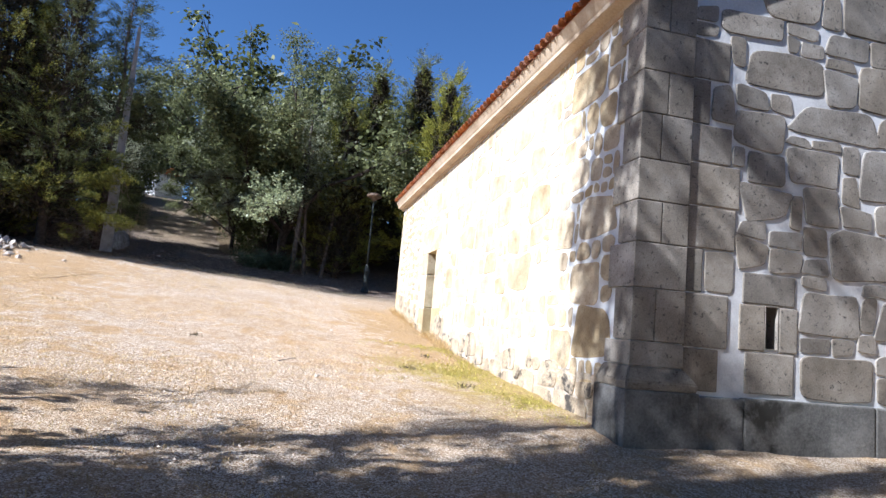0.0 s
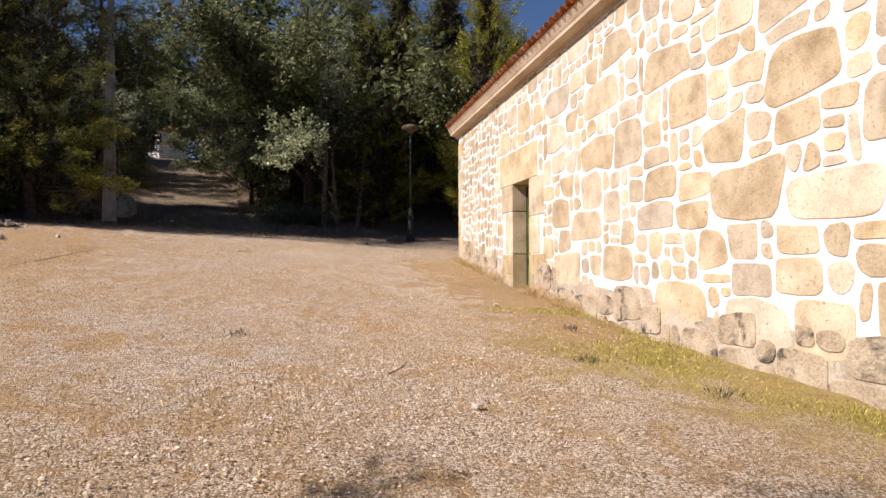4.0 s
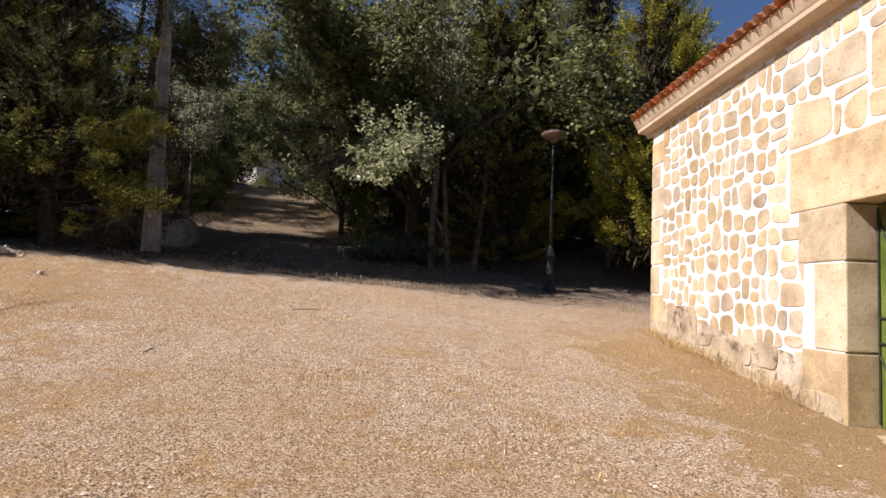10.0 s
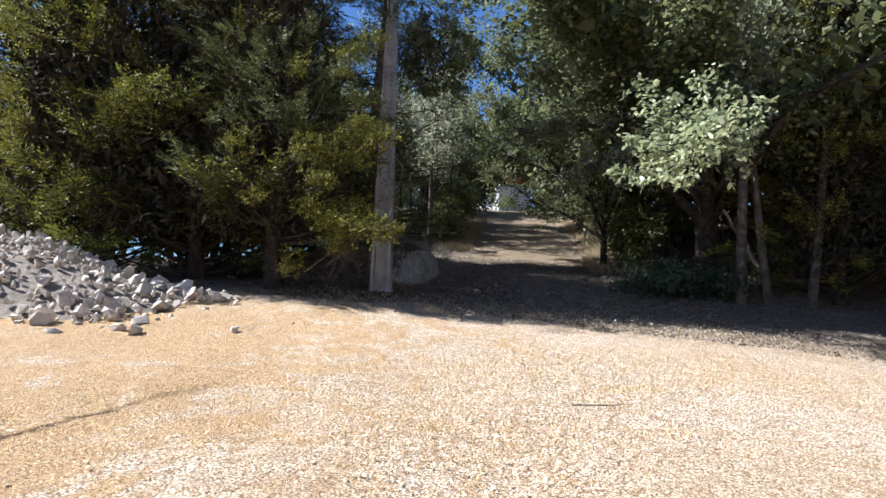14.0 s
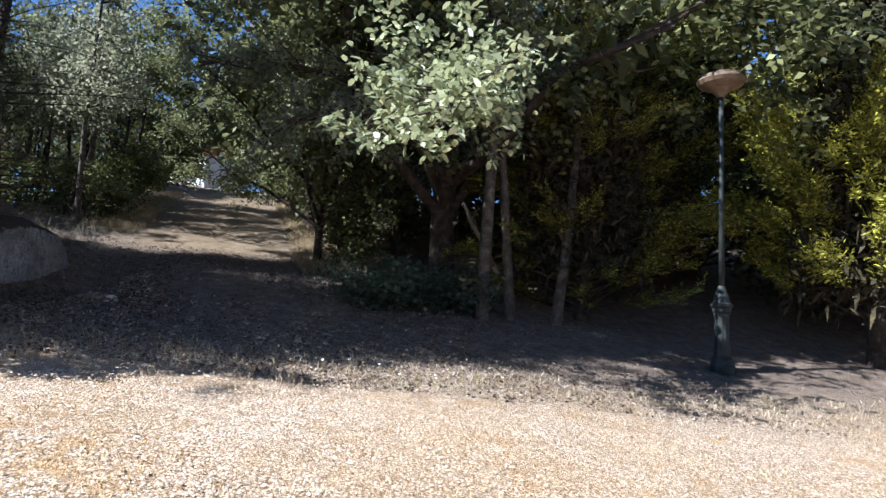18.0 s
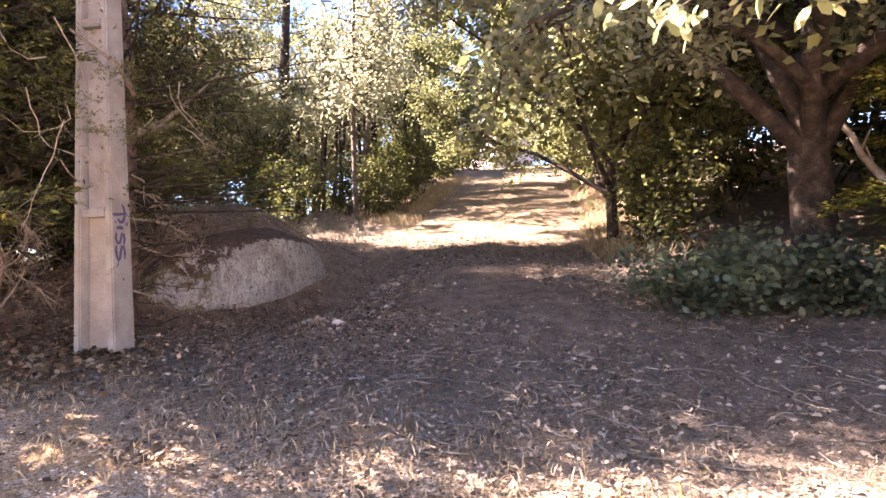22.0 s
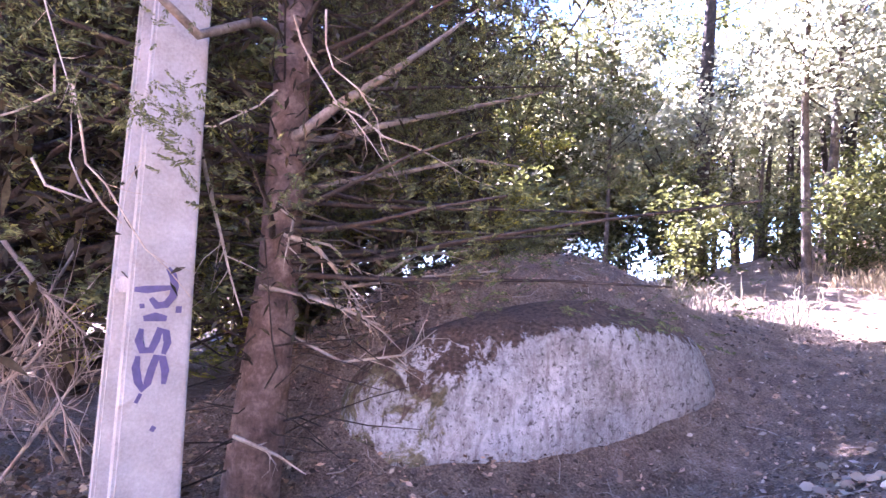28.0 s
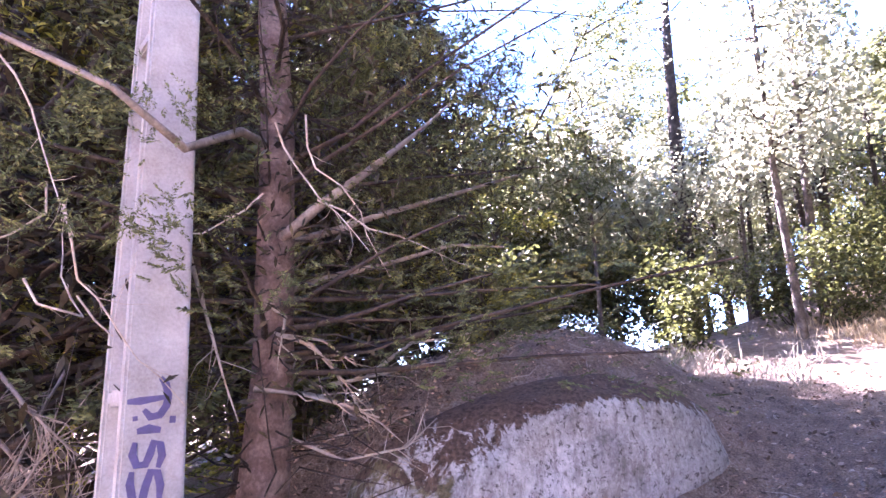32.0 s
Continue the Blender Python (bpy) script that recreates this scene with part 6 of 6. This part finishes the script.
cover("dry_leaves", leaf_mat("pale_dry_leaves", (0.20, 0.165, 0.12), (0.36, 0.32, 0.26), (0.3, 0.26, 0.2), 0.6, 0.15), v, f, "clumps of pale dry oak leaves on the ground", "leaf litter")
n = 7500
ys = 24.8 + 5.7 * cr.uniform(0, 1, n) ** 1.2
xs = np.interp(ys, LINE_Y, LINE_X) + cr.normal(0.2, 2.8, n)
p = np.stack([xs, ys, land(xs, ys) + cr.uniform(0.014, 0.045, n)], -1)
d = cr.normal(0, 1, p.shape)
d[:, 2] *= 0.4
L = cr.choice([0.016, 0.026, 0.04, 0.058], n, p=[0.42, 0.33, 0.2, 0.05])
v, f = blades(cr, p, d, L, 0.24 * L, 0.1, True)
cover("pale_leaf_litter", leaf_mat("bleached_leaves", (0.16, 0.125, 0.09), (0.42, 0.355, 0.275), (0.3, 0.26, 0.2), 0.6, 0.12), v, f, "bleached oak leaves strewn over the wood's floor", "leaf litter")
n = 2600
xs, ys = cr.normal(-7.6, 0.75, n), cr.normal(25.1, 0.5, n)
p = np.stack([xs, ys, land(xs, ys) + cr.uniform(0.008, 0.04, n)], -1)
d = cr.normal(0, 1, p.shape)
d[:, 2] *= 0.4
L = cr.uniform(0.03, 0.075, n)
v, f = blades(cr, p, d, L, 0.32 * L, 0.1, True)
cover("drifted_leaves", leaf_mat("brown_leaves", (0.06, 0.038, 0.022), (0.26, 0.19, 0.12), (0.22, 0.15, 0.09), 0.6, 0.12), v, f, "brown oak leaves drifted round the foot of the pole", "leaf litter")
# twigs among them
lines = []
for k in range(900):
    y = cr.uniform(24.5, 30)
    x = float(np.interp(y, LINE_Y, LINE_X)) + cr.normal(0, 2.6)
    a, L = cr.uniform(0, 6.28), cr.uniform(0.08, 0.35)
    q = np.array([x, y, 0])
    pts = [q, q + [0.5 * L * math.cos(a), 0.5 * L * math.sin(a), 0], q + [L * math.cos(a + 0.3), L * math.sin(a + 0.3), 0]]
    lines.append([(np.array([c[0], c[1], gz(c[0], c[1]) + 0.012]), r) for c, r in zip(pts, (0.005, 0.004, 0.002))])
v, f = tubes(lines, 4)
cover("twigs", deadwood_mat, v, f, "fallen twigs on the wood's floor", "twigs")

# ---- dead branches ----


def dead_branch(seed, pts, r0, twigs, twig_len, label, mat=None):
    rng = np.random.default_rng(seed)
    ob = tagged(new("dead_branch"), label, "branch", "dead branches")
    pts = [np.array(p, float) for p in pts]
    main = [(p, r0 * (1 - 0.75 * k / (len(pts) - 1))) for k, p in enumerate(pts)]
    v, f = tubes([main], 7)
    part("main_stem", smooth(np_mesh("main_stem", v, f)), mat or deadwood_mat, ob)
    lines = []
    for k in range(twigs):
        t = rng.uniform(0.15, 0.98) * (len(pts) - 1)
        i = min(int(t), len(pts) - 2)
        a = pts[i] + (pts[i + 1] - pts[i]) * (t - i)
        d = (pts[i + 1] - pts[i])
        d = d / np.linalg.norm(d) + rng.normal(0, 0.55, 3)
        L = twig_len * rng.uniform(0.4, 1.2)
        b = a + d / np.linalg.norm(d) * L * 0.55
        c = b + (d / np.linalg.norm(d) + rng.normal(0, 0.4, 3)) * L * 0.45
        lines.append([(a, r0 * 0.28), (b, r0 * 0.18), (c, r0 * 0.07)])
    if lines:
        v, f = tubes(lines, 5)
        tagged(part("side_twig", smooth(np_mesh("side_twig", v, f)), mat or deadwood_mat, ob), kind="stuff")
    return ob



grey = "bleached dead branch lying by the cypress"
dead_branch(1, [(-7.62, 26.15, 4.14), (-7.3, 26.36, 4.1), (-7.28, 26.55, 4.04), (-7.3, 26.75, 3.97)], 0.020, 9, 0.22, grey)
dead_branch(2, [(-7.6, 26.2, 4.46), (-7.45, 26.41, 4.37), (-7.45, 26.56, 4.21), (-7.42, 26.66, 4.08)], 0.016, 12, 0.35, grey)
dead_branch(3, [(-7.62, 26.2, 4.45), (-7.5, 26.49, 4.40), (-7.48, 26.69, 4.25)], 0.012, 8, 0.25, grey)
dead_branch(4, [(-7.6, 26.18, 4.62), (-7.4, 26.25, 4.51), (-7.38, 26.22, 4.34)], 0.016, 4, 0.15, grey)
dead_branch(5, [(-7.3, 25.72, 4.85), (-7.2, 25.80, 4.55), (-7.2, 25.87, 4.34), (-7.2, 25.92, 4.18), (-7.22, 26.0, 3.98)], 0.012, 9, 0.22, "thin bare twig hanging beside the concrete pole")
for k, pts in enumerate(([(-7.9, 24.9, 4.3), (-7.6, 25.12, 4.06), (-7.6, 25.2, 3.98), (-7.6, 25.36, 3.82)], [(-7.9, 24.8, 3.4), (-7.6, 25.12, 3.7), (-7.6, 25.25, 3.96)], [(-7.9, 25.0, 3.05), (-7.8, 25.24, 3.48), (-7.8, 25.38, 3.74)],
                         [(-8.3, 24.6, 3.2), (-7.9, 24.85, 3.6), (-7.7, 25.1, 3.75)], [(-8.2, 25.3, 3.1), (-7.9, 25.1, 3.5), (-7.7, 24.9, 3.8)], [(-8.5, 24.9, 3.9), (-8.0, 25.1, 3.75), (-7.6, 25.3, 3.45), (-7.5, 25.4, 3.2)], [(-8.4, 25.2, 4.3), (-8.0, 25.15, 4.1), (-7.7, 25.05, 3.7), (-7.65, 25.0, 3.2)])):
    dead_branch(20 + k, pts, 0.013, 22, 0.42, "tangle of bare dead branches behind the concrete pole", twig_mat)
dead_branch(6, [(-8.7, 27.2, 4.25), (-8.6, 27.54, 4.51), (-8.6, 27.85, 4.55), (-8.6, 28.18, 4.62)], 0.018, 10, 0.35, "dry branch over the earth bank")
dead_branch(7, [(-7.9, 26.5, 4.15), (-8.3, 26.9, 4.2), (-8.3, 27.5, 4.32), (-8.3, 28.17, 4.42)], 0.018, 16, 0.4, "dry branch over the earth bank")
dead_branch(8, [(-7.3, 26.02, 3.40), (-7.2, 26.22, 3.32), (-7.2, 26.37, 3.22)], 0.012, 5, 0.2, grey)
dead_branch(9, [(-7.7, 26.3, 3.9), (-7.45, 26.6, 3.75), (-7.4, 26.95, 3.8), (-7.5, 27.2, 3.95)], 0.012, 16, 0.35, grey)
# thin curling bare twigs round the pole
tw = np.random.default_rng(131)
for k in range(12):
    q = np.array([tw.uniform(-7.3, -6.75), tw.uniform(24.7, 25.35) if k % 3 else tw.uniform(25.95, 26.5), tw.uniform(4.4, 5.6)])
    d = np.array([tw.normal(0, 0.1), tw.normal(0.0, 0.25), -0.3])
    pts = [q]
    for _ in range(7):
        d = d + tw.normal(0, 0.16, 3)
        pts.append(pts[-1] + d / np.linalg.norm(d) * tw.uniform(0.1, 0.17))
    dead_branch(140 + k, pts, 0.006, 5, 0.16, "thin curling bare twig beside the concrete pole")
# bare limbs low on the cypress by the pole
base = Vector((-7.68, 26.2, gz(-7.68, 26.2) - 0.08))
for pts, r in (([(-7.66, 26.2, 4.95), (-7.3, 26.4, 5.14), (-7.3, 26.68, 5.38), (-7.3, 26.85, 5.54), (-7.3, 27.06, 5.74), (-7.3, 27.27, 5.96)], 0.035), ([(-7.68, 26.25, 4.97), (-7.8, 26.63, 5.14), (-7.8, 26.94, 5.28), (-7.8, 27.35, 5.44), (-7.8, 28.12, 5.75)], 0.030),
               ([(-7.68, 26.25, 4.68), (-7.9, 26.69, 4.87), (-7.9, 27.09, 4.99), (-7.9, 27.57, 5.16), (-7.9, 28.01, 5.18)], 0.024), ([(-7.68, 26.2, 5.6), (-7.3, 25.95, 5.5), (-6.85, 25.65, 5.17), (-6.7, 25.35, 5.33), (-6.7, 24.93, 5.47)], 0.03)):
    v, f = tubes([[(np.array(Vector(p) - base), r * (1 - 0.16 * k)) for k, p in enumerate(pts)]], 7)
    part("limb", smooth(np_mesh("limb", v, f)), twig_mat, near_cyp, "bare brown limb")
sp = np.random.default_rng(88)
clumps = np.concatenate([np.array(c) + sp.normal(0, 0.10, (55, 3)) * [1, 1.25, 0.6] for c in ((-6.62, 25.45, 4.75), (-6.65, 25.75, 4.85), (-6.7, 25.15, 4.72), (-6.75, 25.0, 4.95), (-7.0, 25.0, 5.1), (-6.7, 25.3, 5.25), (-7.2, 26.7, 5.45), (-7.3, 27.1, 5.35), (-7.2, 26.5, 5.2), (-7.0, 24.9, 4.6), (-6.9, 25.7, 5.4), (-7.0, 25.1, 5.9), (-7.1, 25.0, 6.5), (-6.9, 25.2, 7.1), (-7.2, 24.9, 7.7), (-7.4, 27.4, 5.75), (-7.6, 27.0, 6.0), (-7.5, 27.8, 6.1), (-7.3, 26.8, 6.3), (-7.6, 28.1, 6.5), (-7.4, 27.5, 6.6), (-7.8, 27.9, 5.6), (-8.0, 27.3, 5.4), (-7.9, 26.9, 5.0), (-8.1, 27.6, 5.0), (-7.7, 28.5, 6.0), (-7.4, 26.3, 5.9), (-7.3, 26.9, 6.9))]) - np.array(base)
v, f = fan(sp, clumps, sp.normal(0, 1, clumps.shape), 14, 0.6, 0.022, 0.0038)
def boughs(count, middle, radii, blade, wide):
    """Feathery plumes scattered through a mass of foliage."""
    lobes = []
    for k in range(count):
        q = sp.normal(0, 1, 3)
        q *= sp.uniform(0.3, 1) ** 0.4 / np.linalg.norm(q)
        way = np.array([sp.normal(0.2, 0.3), sp.uniform(0.2, 1.0), sp.normal(-0.15, 0.25)])
        t = sp.uniform(-0.5, 0.5, (46, 1))
        lobes.append(np.array(middle) + q * radii + t * way * 0.75 + sp.normal(0, 0.06, (46, 3)) * [1, 1, 0.6] * (1.1 - t))
    lobes = np.concatenate(lobes) - np.array(base)
    v, f = fan(sp, lobes, sp.normal(0, 0.6, lobes.shape) + [0.1, 0.5, -0.1], 18, 0.6, blade, wide)
    part("side_spray", np_mesh("side_spray", v, f), shaded_cypress_mat, near_cyp, "green sprays along the side boughs")


# dead brown sprays, added inside the boughs to make them opaque and dark
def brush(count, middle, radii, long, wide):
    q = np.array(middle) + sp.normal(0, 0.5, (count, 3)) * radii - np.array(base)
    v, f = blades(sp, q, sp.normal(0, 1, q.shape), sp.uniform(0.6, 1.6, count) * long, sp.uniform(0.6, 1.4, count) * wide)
    tagged(part("side_brush", np_mesh("side_brush", v, f), inner_mat, near_cyp, "dead brown inner sprays, packed to block light"), kind="stuff")


boughs(44, (-8.15, 27.45, 6.15), [0.75, 1.05, 1.0], 0.026, 0.0034)
boughs(8, (-7.8, 28.7, 5.95), [0.4, 0.5, 0.3], 0.026, 0.0034)
boughs(56, (-7.2, 28.2, 8.8), [1.0, 1.4, 1.1], 0.05, 0.007)
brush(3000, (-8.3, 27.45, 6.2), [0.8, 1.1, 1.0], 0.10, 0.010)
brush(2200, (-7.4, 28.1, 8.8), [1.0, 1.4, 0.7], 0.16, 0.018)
part("low_spray", np_mesh("low_spray", v, f), shaded_cypress_mat, near_cyp, "hanging green sprays before the pole")

base = Vector((-9.0, 24.6, gz(-9.0, 24.6) - 0.08))
pts = []
for (x, y, z), (dx, dy) in (((-7.0, 24.6, 4.4), (0.5, -0.2)), ((-6.9, 24.7, 5.4), (0.5, 0.0)), ((-7.3, 24.4, 3.6), (0.4, -0.2)), ((-7.6, 24.7, 3.9), (0.5, -0.3)), ((-7.3, 24.9, 4.0), (0.6, 0.0)), ((-7.7, 24.5, 4.7), (0.4, -0.3)), ((-7.5, 24.8, 5.9), (0.6, -0.1)), ((-7.8, 24.4, 5.7), (0.3, -0.3)), ((-7.2, 25.0, 6.1), (0.5, 0.1)), ((-8.3, 23.6, 4.3), (0.2, -0.5)), ((-8.6, 23.4, 5.2), (0.1, -0.5)), ((-7.9, 24.0, 3.4), (0.4, -0.4)), ((-7.0, 24.4, 5.0), (0.5, -0.1)), ((-6.9, 24.5, 6.2), (0.5, -0.1)), ((-7.2, 24.2, 6.7), (0.4, -0.3)), ((-6.9, 24.6, 7.4), (0.4, 0.0)), ((-7.1, 24.5, 5.6), (0.5, -0.2)), ((-7.5, 24.2, 5.2), (0.5, -0.2)), ((-7.0, 24.3, 3.9), (0.5, -0.2)), ((-8.0, 24.0, 6.8), (0.4, -0.4)), ((-7.4, 24.6, 7.2), (0.4, -0.1))):
    for k in range(3):
        t = sp.uniform(-0.6, 0.6, (26, 1))
        pts.append(np.array([x, y - 0.55, z]) + sp.normal(0, 0.12, 3) + t * np.array([dx, dy, -0.1]) + sp.normal(0, 0.075, (26, 3)) * [1, 1, 0.6])
pts = np.concatenate(pts) - np.array(base)
v, f = fan(sp, pts, sp.normal(0, 0.6, pts.shape) + [0.5, -0.2, 0.25], 13, 0.5, 0.055, 0.0095)
PLUMES = ((-6.71, 5.49), (-6.25, 5.27), (-7.45, 5.16), (-6.96, 5.22), (-7.23, 4.57), (-7.48, 4.2), (-7.03, 3.91), (-6.51, 3.81), (-6.12, 3.78))
lit = []
for x, z in PLUMES:
    for k in range(4):
        t = sp.uniform(-0.5, 0.5, (34, 1))
        lit.append(np.array([x, 23.2, z]) + sp.normal(0, 0.09, 3) + t * np.array([0.5, -0.12, sp.normal(-0.02, 0.1)]) + sp.normal(0, 0.06, (34, 3)) * [1, 1, 0.6] * (1.1 - t))
lit = np.concatenate(lit) - np.array(base)
lit_v, lit_f = fan(sp, lit, sp.normal(0, 0.5, lit.shape) + [0.5, -0.3, 0.25], 14, 0.5, 0.05, 0.0095)
# brighter foliage copy than this tree's crown, standing for sun on the sprays
part("hanging_spray", np_mesh("hanging_spray", lit_v, lit_f), cypress_mat, back_cyp, "sunlit yellow-green hanging plumes")
v_line = [[(np.array([-8.6, 24.2, z - 0.1]) - np.array(base), 0.02), (np.array([(x - 8.6) / 2, 23.6, z - 0.15]) - np.array(base), 0.014), (np.array([x, 23.2, z - 0.03]) - np.array(base), 0.005)] for x, z in PLUMES]
lit_v, lit_f = tubes(v_line, 5)
tagged(part("plume_twig", smooth(np_mesh("plume_twig", lit_v, lit_f)), bark_mat, back_cyp), kind="stuff")
part("outer_spray", np_mesh("outer_spray", v, f), cypress_mat, back_cyp, "sunlit yellow-green sprays")

# ---- small things on the ground ----
for seed, line, r in ((301, ((-3.33, 16.45), (-3.31, 16.6), (-3.35, 16.72), (-3.38, 16.82)), 0.007), (302, ((-0.2, 9.3), (-0.05, 9.5), (0.02, 9.75)), 0.008), (303, ((-2.6, 19.6), (-2.3, 19.7), (-2.15, 19.9)), 0.008)):
    dead_branch(seed, [(x, y, gz(x, y) + 0.015 + 0.012 * (k % 2)) for k, (x, y) in enumerate(line)], r, 3, 0.12, "thin fallen stick lying on the gravel", twig_mat)
foot, head = Vector((0.0, 30.2, 4.2)), Vector((-0.43, 30.2, 4.97))
leaning = tagged(new("leaning_tree"), "pale dead trunk leaning among the trees", "tree")
v, f = tubes([[(np.array(foot.lerp(head, t)) + [0.03 * math.sin(7 * t), 0, 0], 0.055 - 0.02 * t) for t in np.linspace(-0.55, 1.5, 9)]], 9)
part("trunk", smooth(np_mesh("trunk", v, f)), deadwood_mat, leaning)
v, f = tubes([[(np.array(foot.lerp(head, t)), 0.02), (np.array(foot.lerp(head, t)) + [0.25 * math.cos(9 * t), 0.1, 0.3], 0.008)] for t in (0.5, 0.8, 1.1)], 5)
tagged(part("stub", smooth(np_mesh("stub", v, f)), deadwood_mat, leaning), kind="stuff")
white_mat = plain_mat("white_petal", (0.75, 0.74, 0.70), 0.7)
fr = np.random.default_rng(19)
flower_head = bmesh.new()
for k in range(6):
    a = k * math.pi / 3
    vs = [flower_head.verts.new(q) for q in ((0, 0, 0), (0.018 * math.cos(a - 0.4), 0.018 * math.sin(a - 0.4), 0.006), (0.028 * math.cos(a), 0.028 * math.sin(a), 0.004), (0.018 * math.cos(a + 0.4), 0.018 * math.sin(a + 0.4), 0.006))]
    flower_head.faces.new(vs)
flower_mesh = as_mesh("flower_head", flower_head)
flower_mesh.materials.append(white_mat)
v, f = tubes([[(np.array([0, 0, 0]), 0.003), (np.array([0.01, 0, 0.06]), 0.0025), (np.array([0.0, 0.01, 0.12]), 0.002)]], 5)
stem_mesh = np_mesh("stem", v, f)
stem_mesh.materials.append(green_grass)
for k in range(18):
    c = ((-1.61, 24.26), (-0.97, 24.69), (-2.2, 24.5))[k % 3]
    x, y = c[0] + fr.normal(0, 0.22), c[1] + fr.normal(0, 0.08)
    ob = tagged(empty("wild_flower", x, y, gz(x, y) - 0.005), "small white wild flower in dry grass", "flower", "white flowers at the wood's edge")
    part("stem", stem_mesh, None, ob)
    h = part("flower_head", flower_mesh, None, ob)
    h.matrix_basis = pose(0, 0.01, 0.12, fr.uniform(-30, 30), fr.uniform(-30, 30), 0) @ Matrix.Diagonal((0.6, 0.6, 0.6, 1))
yellow_mesh = flower_mesh.copy()
yellow_mesh.materials.clear()
yellow_mesh.materials.append(plain_mat("yellow_petal", (0.75, 0.55, 0.03), 0.7))
for k in range(22):
    x, y = 2.35 + fr.normal(0, 0.22), fr.uniform(8.2, 12.5)
    ob = tagged(empty("wild_flower", x, y, gz(x, y) - 0.005), "small yellow wild flower in the grass by the wall", "flower", "yellow flowers by the wall")
    part("stem", stem_mesh, None, ob)
    h = part("flower_head", yellow_mesh, None, ob)
    h.matrix_basis = pose(0, 0.01, 0.12, fr.uniform(-30, 30), fr.uniform(-30, 30), 0) @ Matrix.Diagonal((0.55, 0.55, 0.55, 1))
tuft_mat = leaf_mat("dark_dry_tuft", (0.05, 0.04, 0.025), (0.16, 0.13, 0.075), (0.12, 0.1, 0.06), 0.7, 0.2)
tx = np.array([-1.57, 1.7, 2.2, 2.3])
ty = np.array([10.98, 9.6, 8.4, 11.4])
grass("dark_tufts", tx, ty, np.full(4, 0.12), tuft_mat, "dark dry weed tufts in the gravel", 46, 0.06, 0.004)
bm = bmesh.new()
bmesh.ops.create_grid(bm, x_segments=6, y_segments=5, size=0.5)
for vv in bm.verts:
    vv.co = Vector((vv.co.x * 0.11, vv.co.y * 0.08, 0.03 + 0.03 * noise.noise(vv.co * 5.0)))
bmesh.ops.solidify(bm, geom=bm.faces[:], thickness=0.002)
wrapper = tagged(part("crumpled_paper", bm, plain_mat("pale_blue_paper", (0.24, 0.29, 0.40), 0.6)), "crumpled pale blue paper on the leaf litter", "litter")
wrapper.matrix_basis = pose(-4.55, 25.55, gz(-4.55, 25.55), 0, 0, 25)
# ---- pieces of walls and roof ----
lay_stones(rng, SIDE_CELLS, lambda u, v, h: (WX - h, u, v), 0.008, granite_warm, wall_side, 300, lambda u, v: abs(u - 12.5) + 0.3 * abs(v - 2.5), "smaller granite stones in white pointing")
lay_stones(rng, front_cells, lambda u, v, h: (u, Y0 - h, v), 0.015, granite_shade_grey, wall_front, 120, lambda u, v: abs(u - 4.5) + abs(v - 2), "granite stones higher up the front, toned darker for shade")
lay_stones(rng, PLINTH_CELLS, lambda u, v, h: (WX - 0.012 - h, u, v), 0.010, plinth_mat, wall_side, 110, lambda u, v: abs(u - 13), "worn stones of the plinth")
for m in TILES:
    t = part("tile", eave_tile, tile_mat, roof)
    t.matrix_basis = m
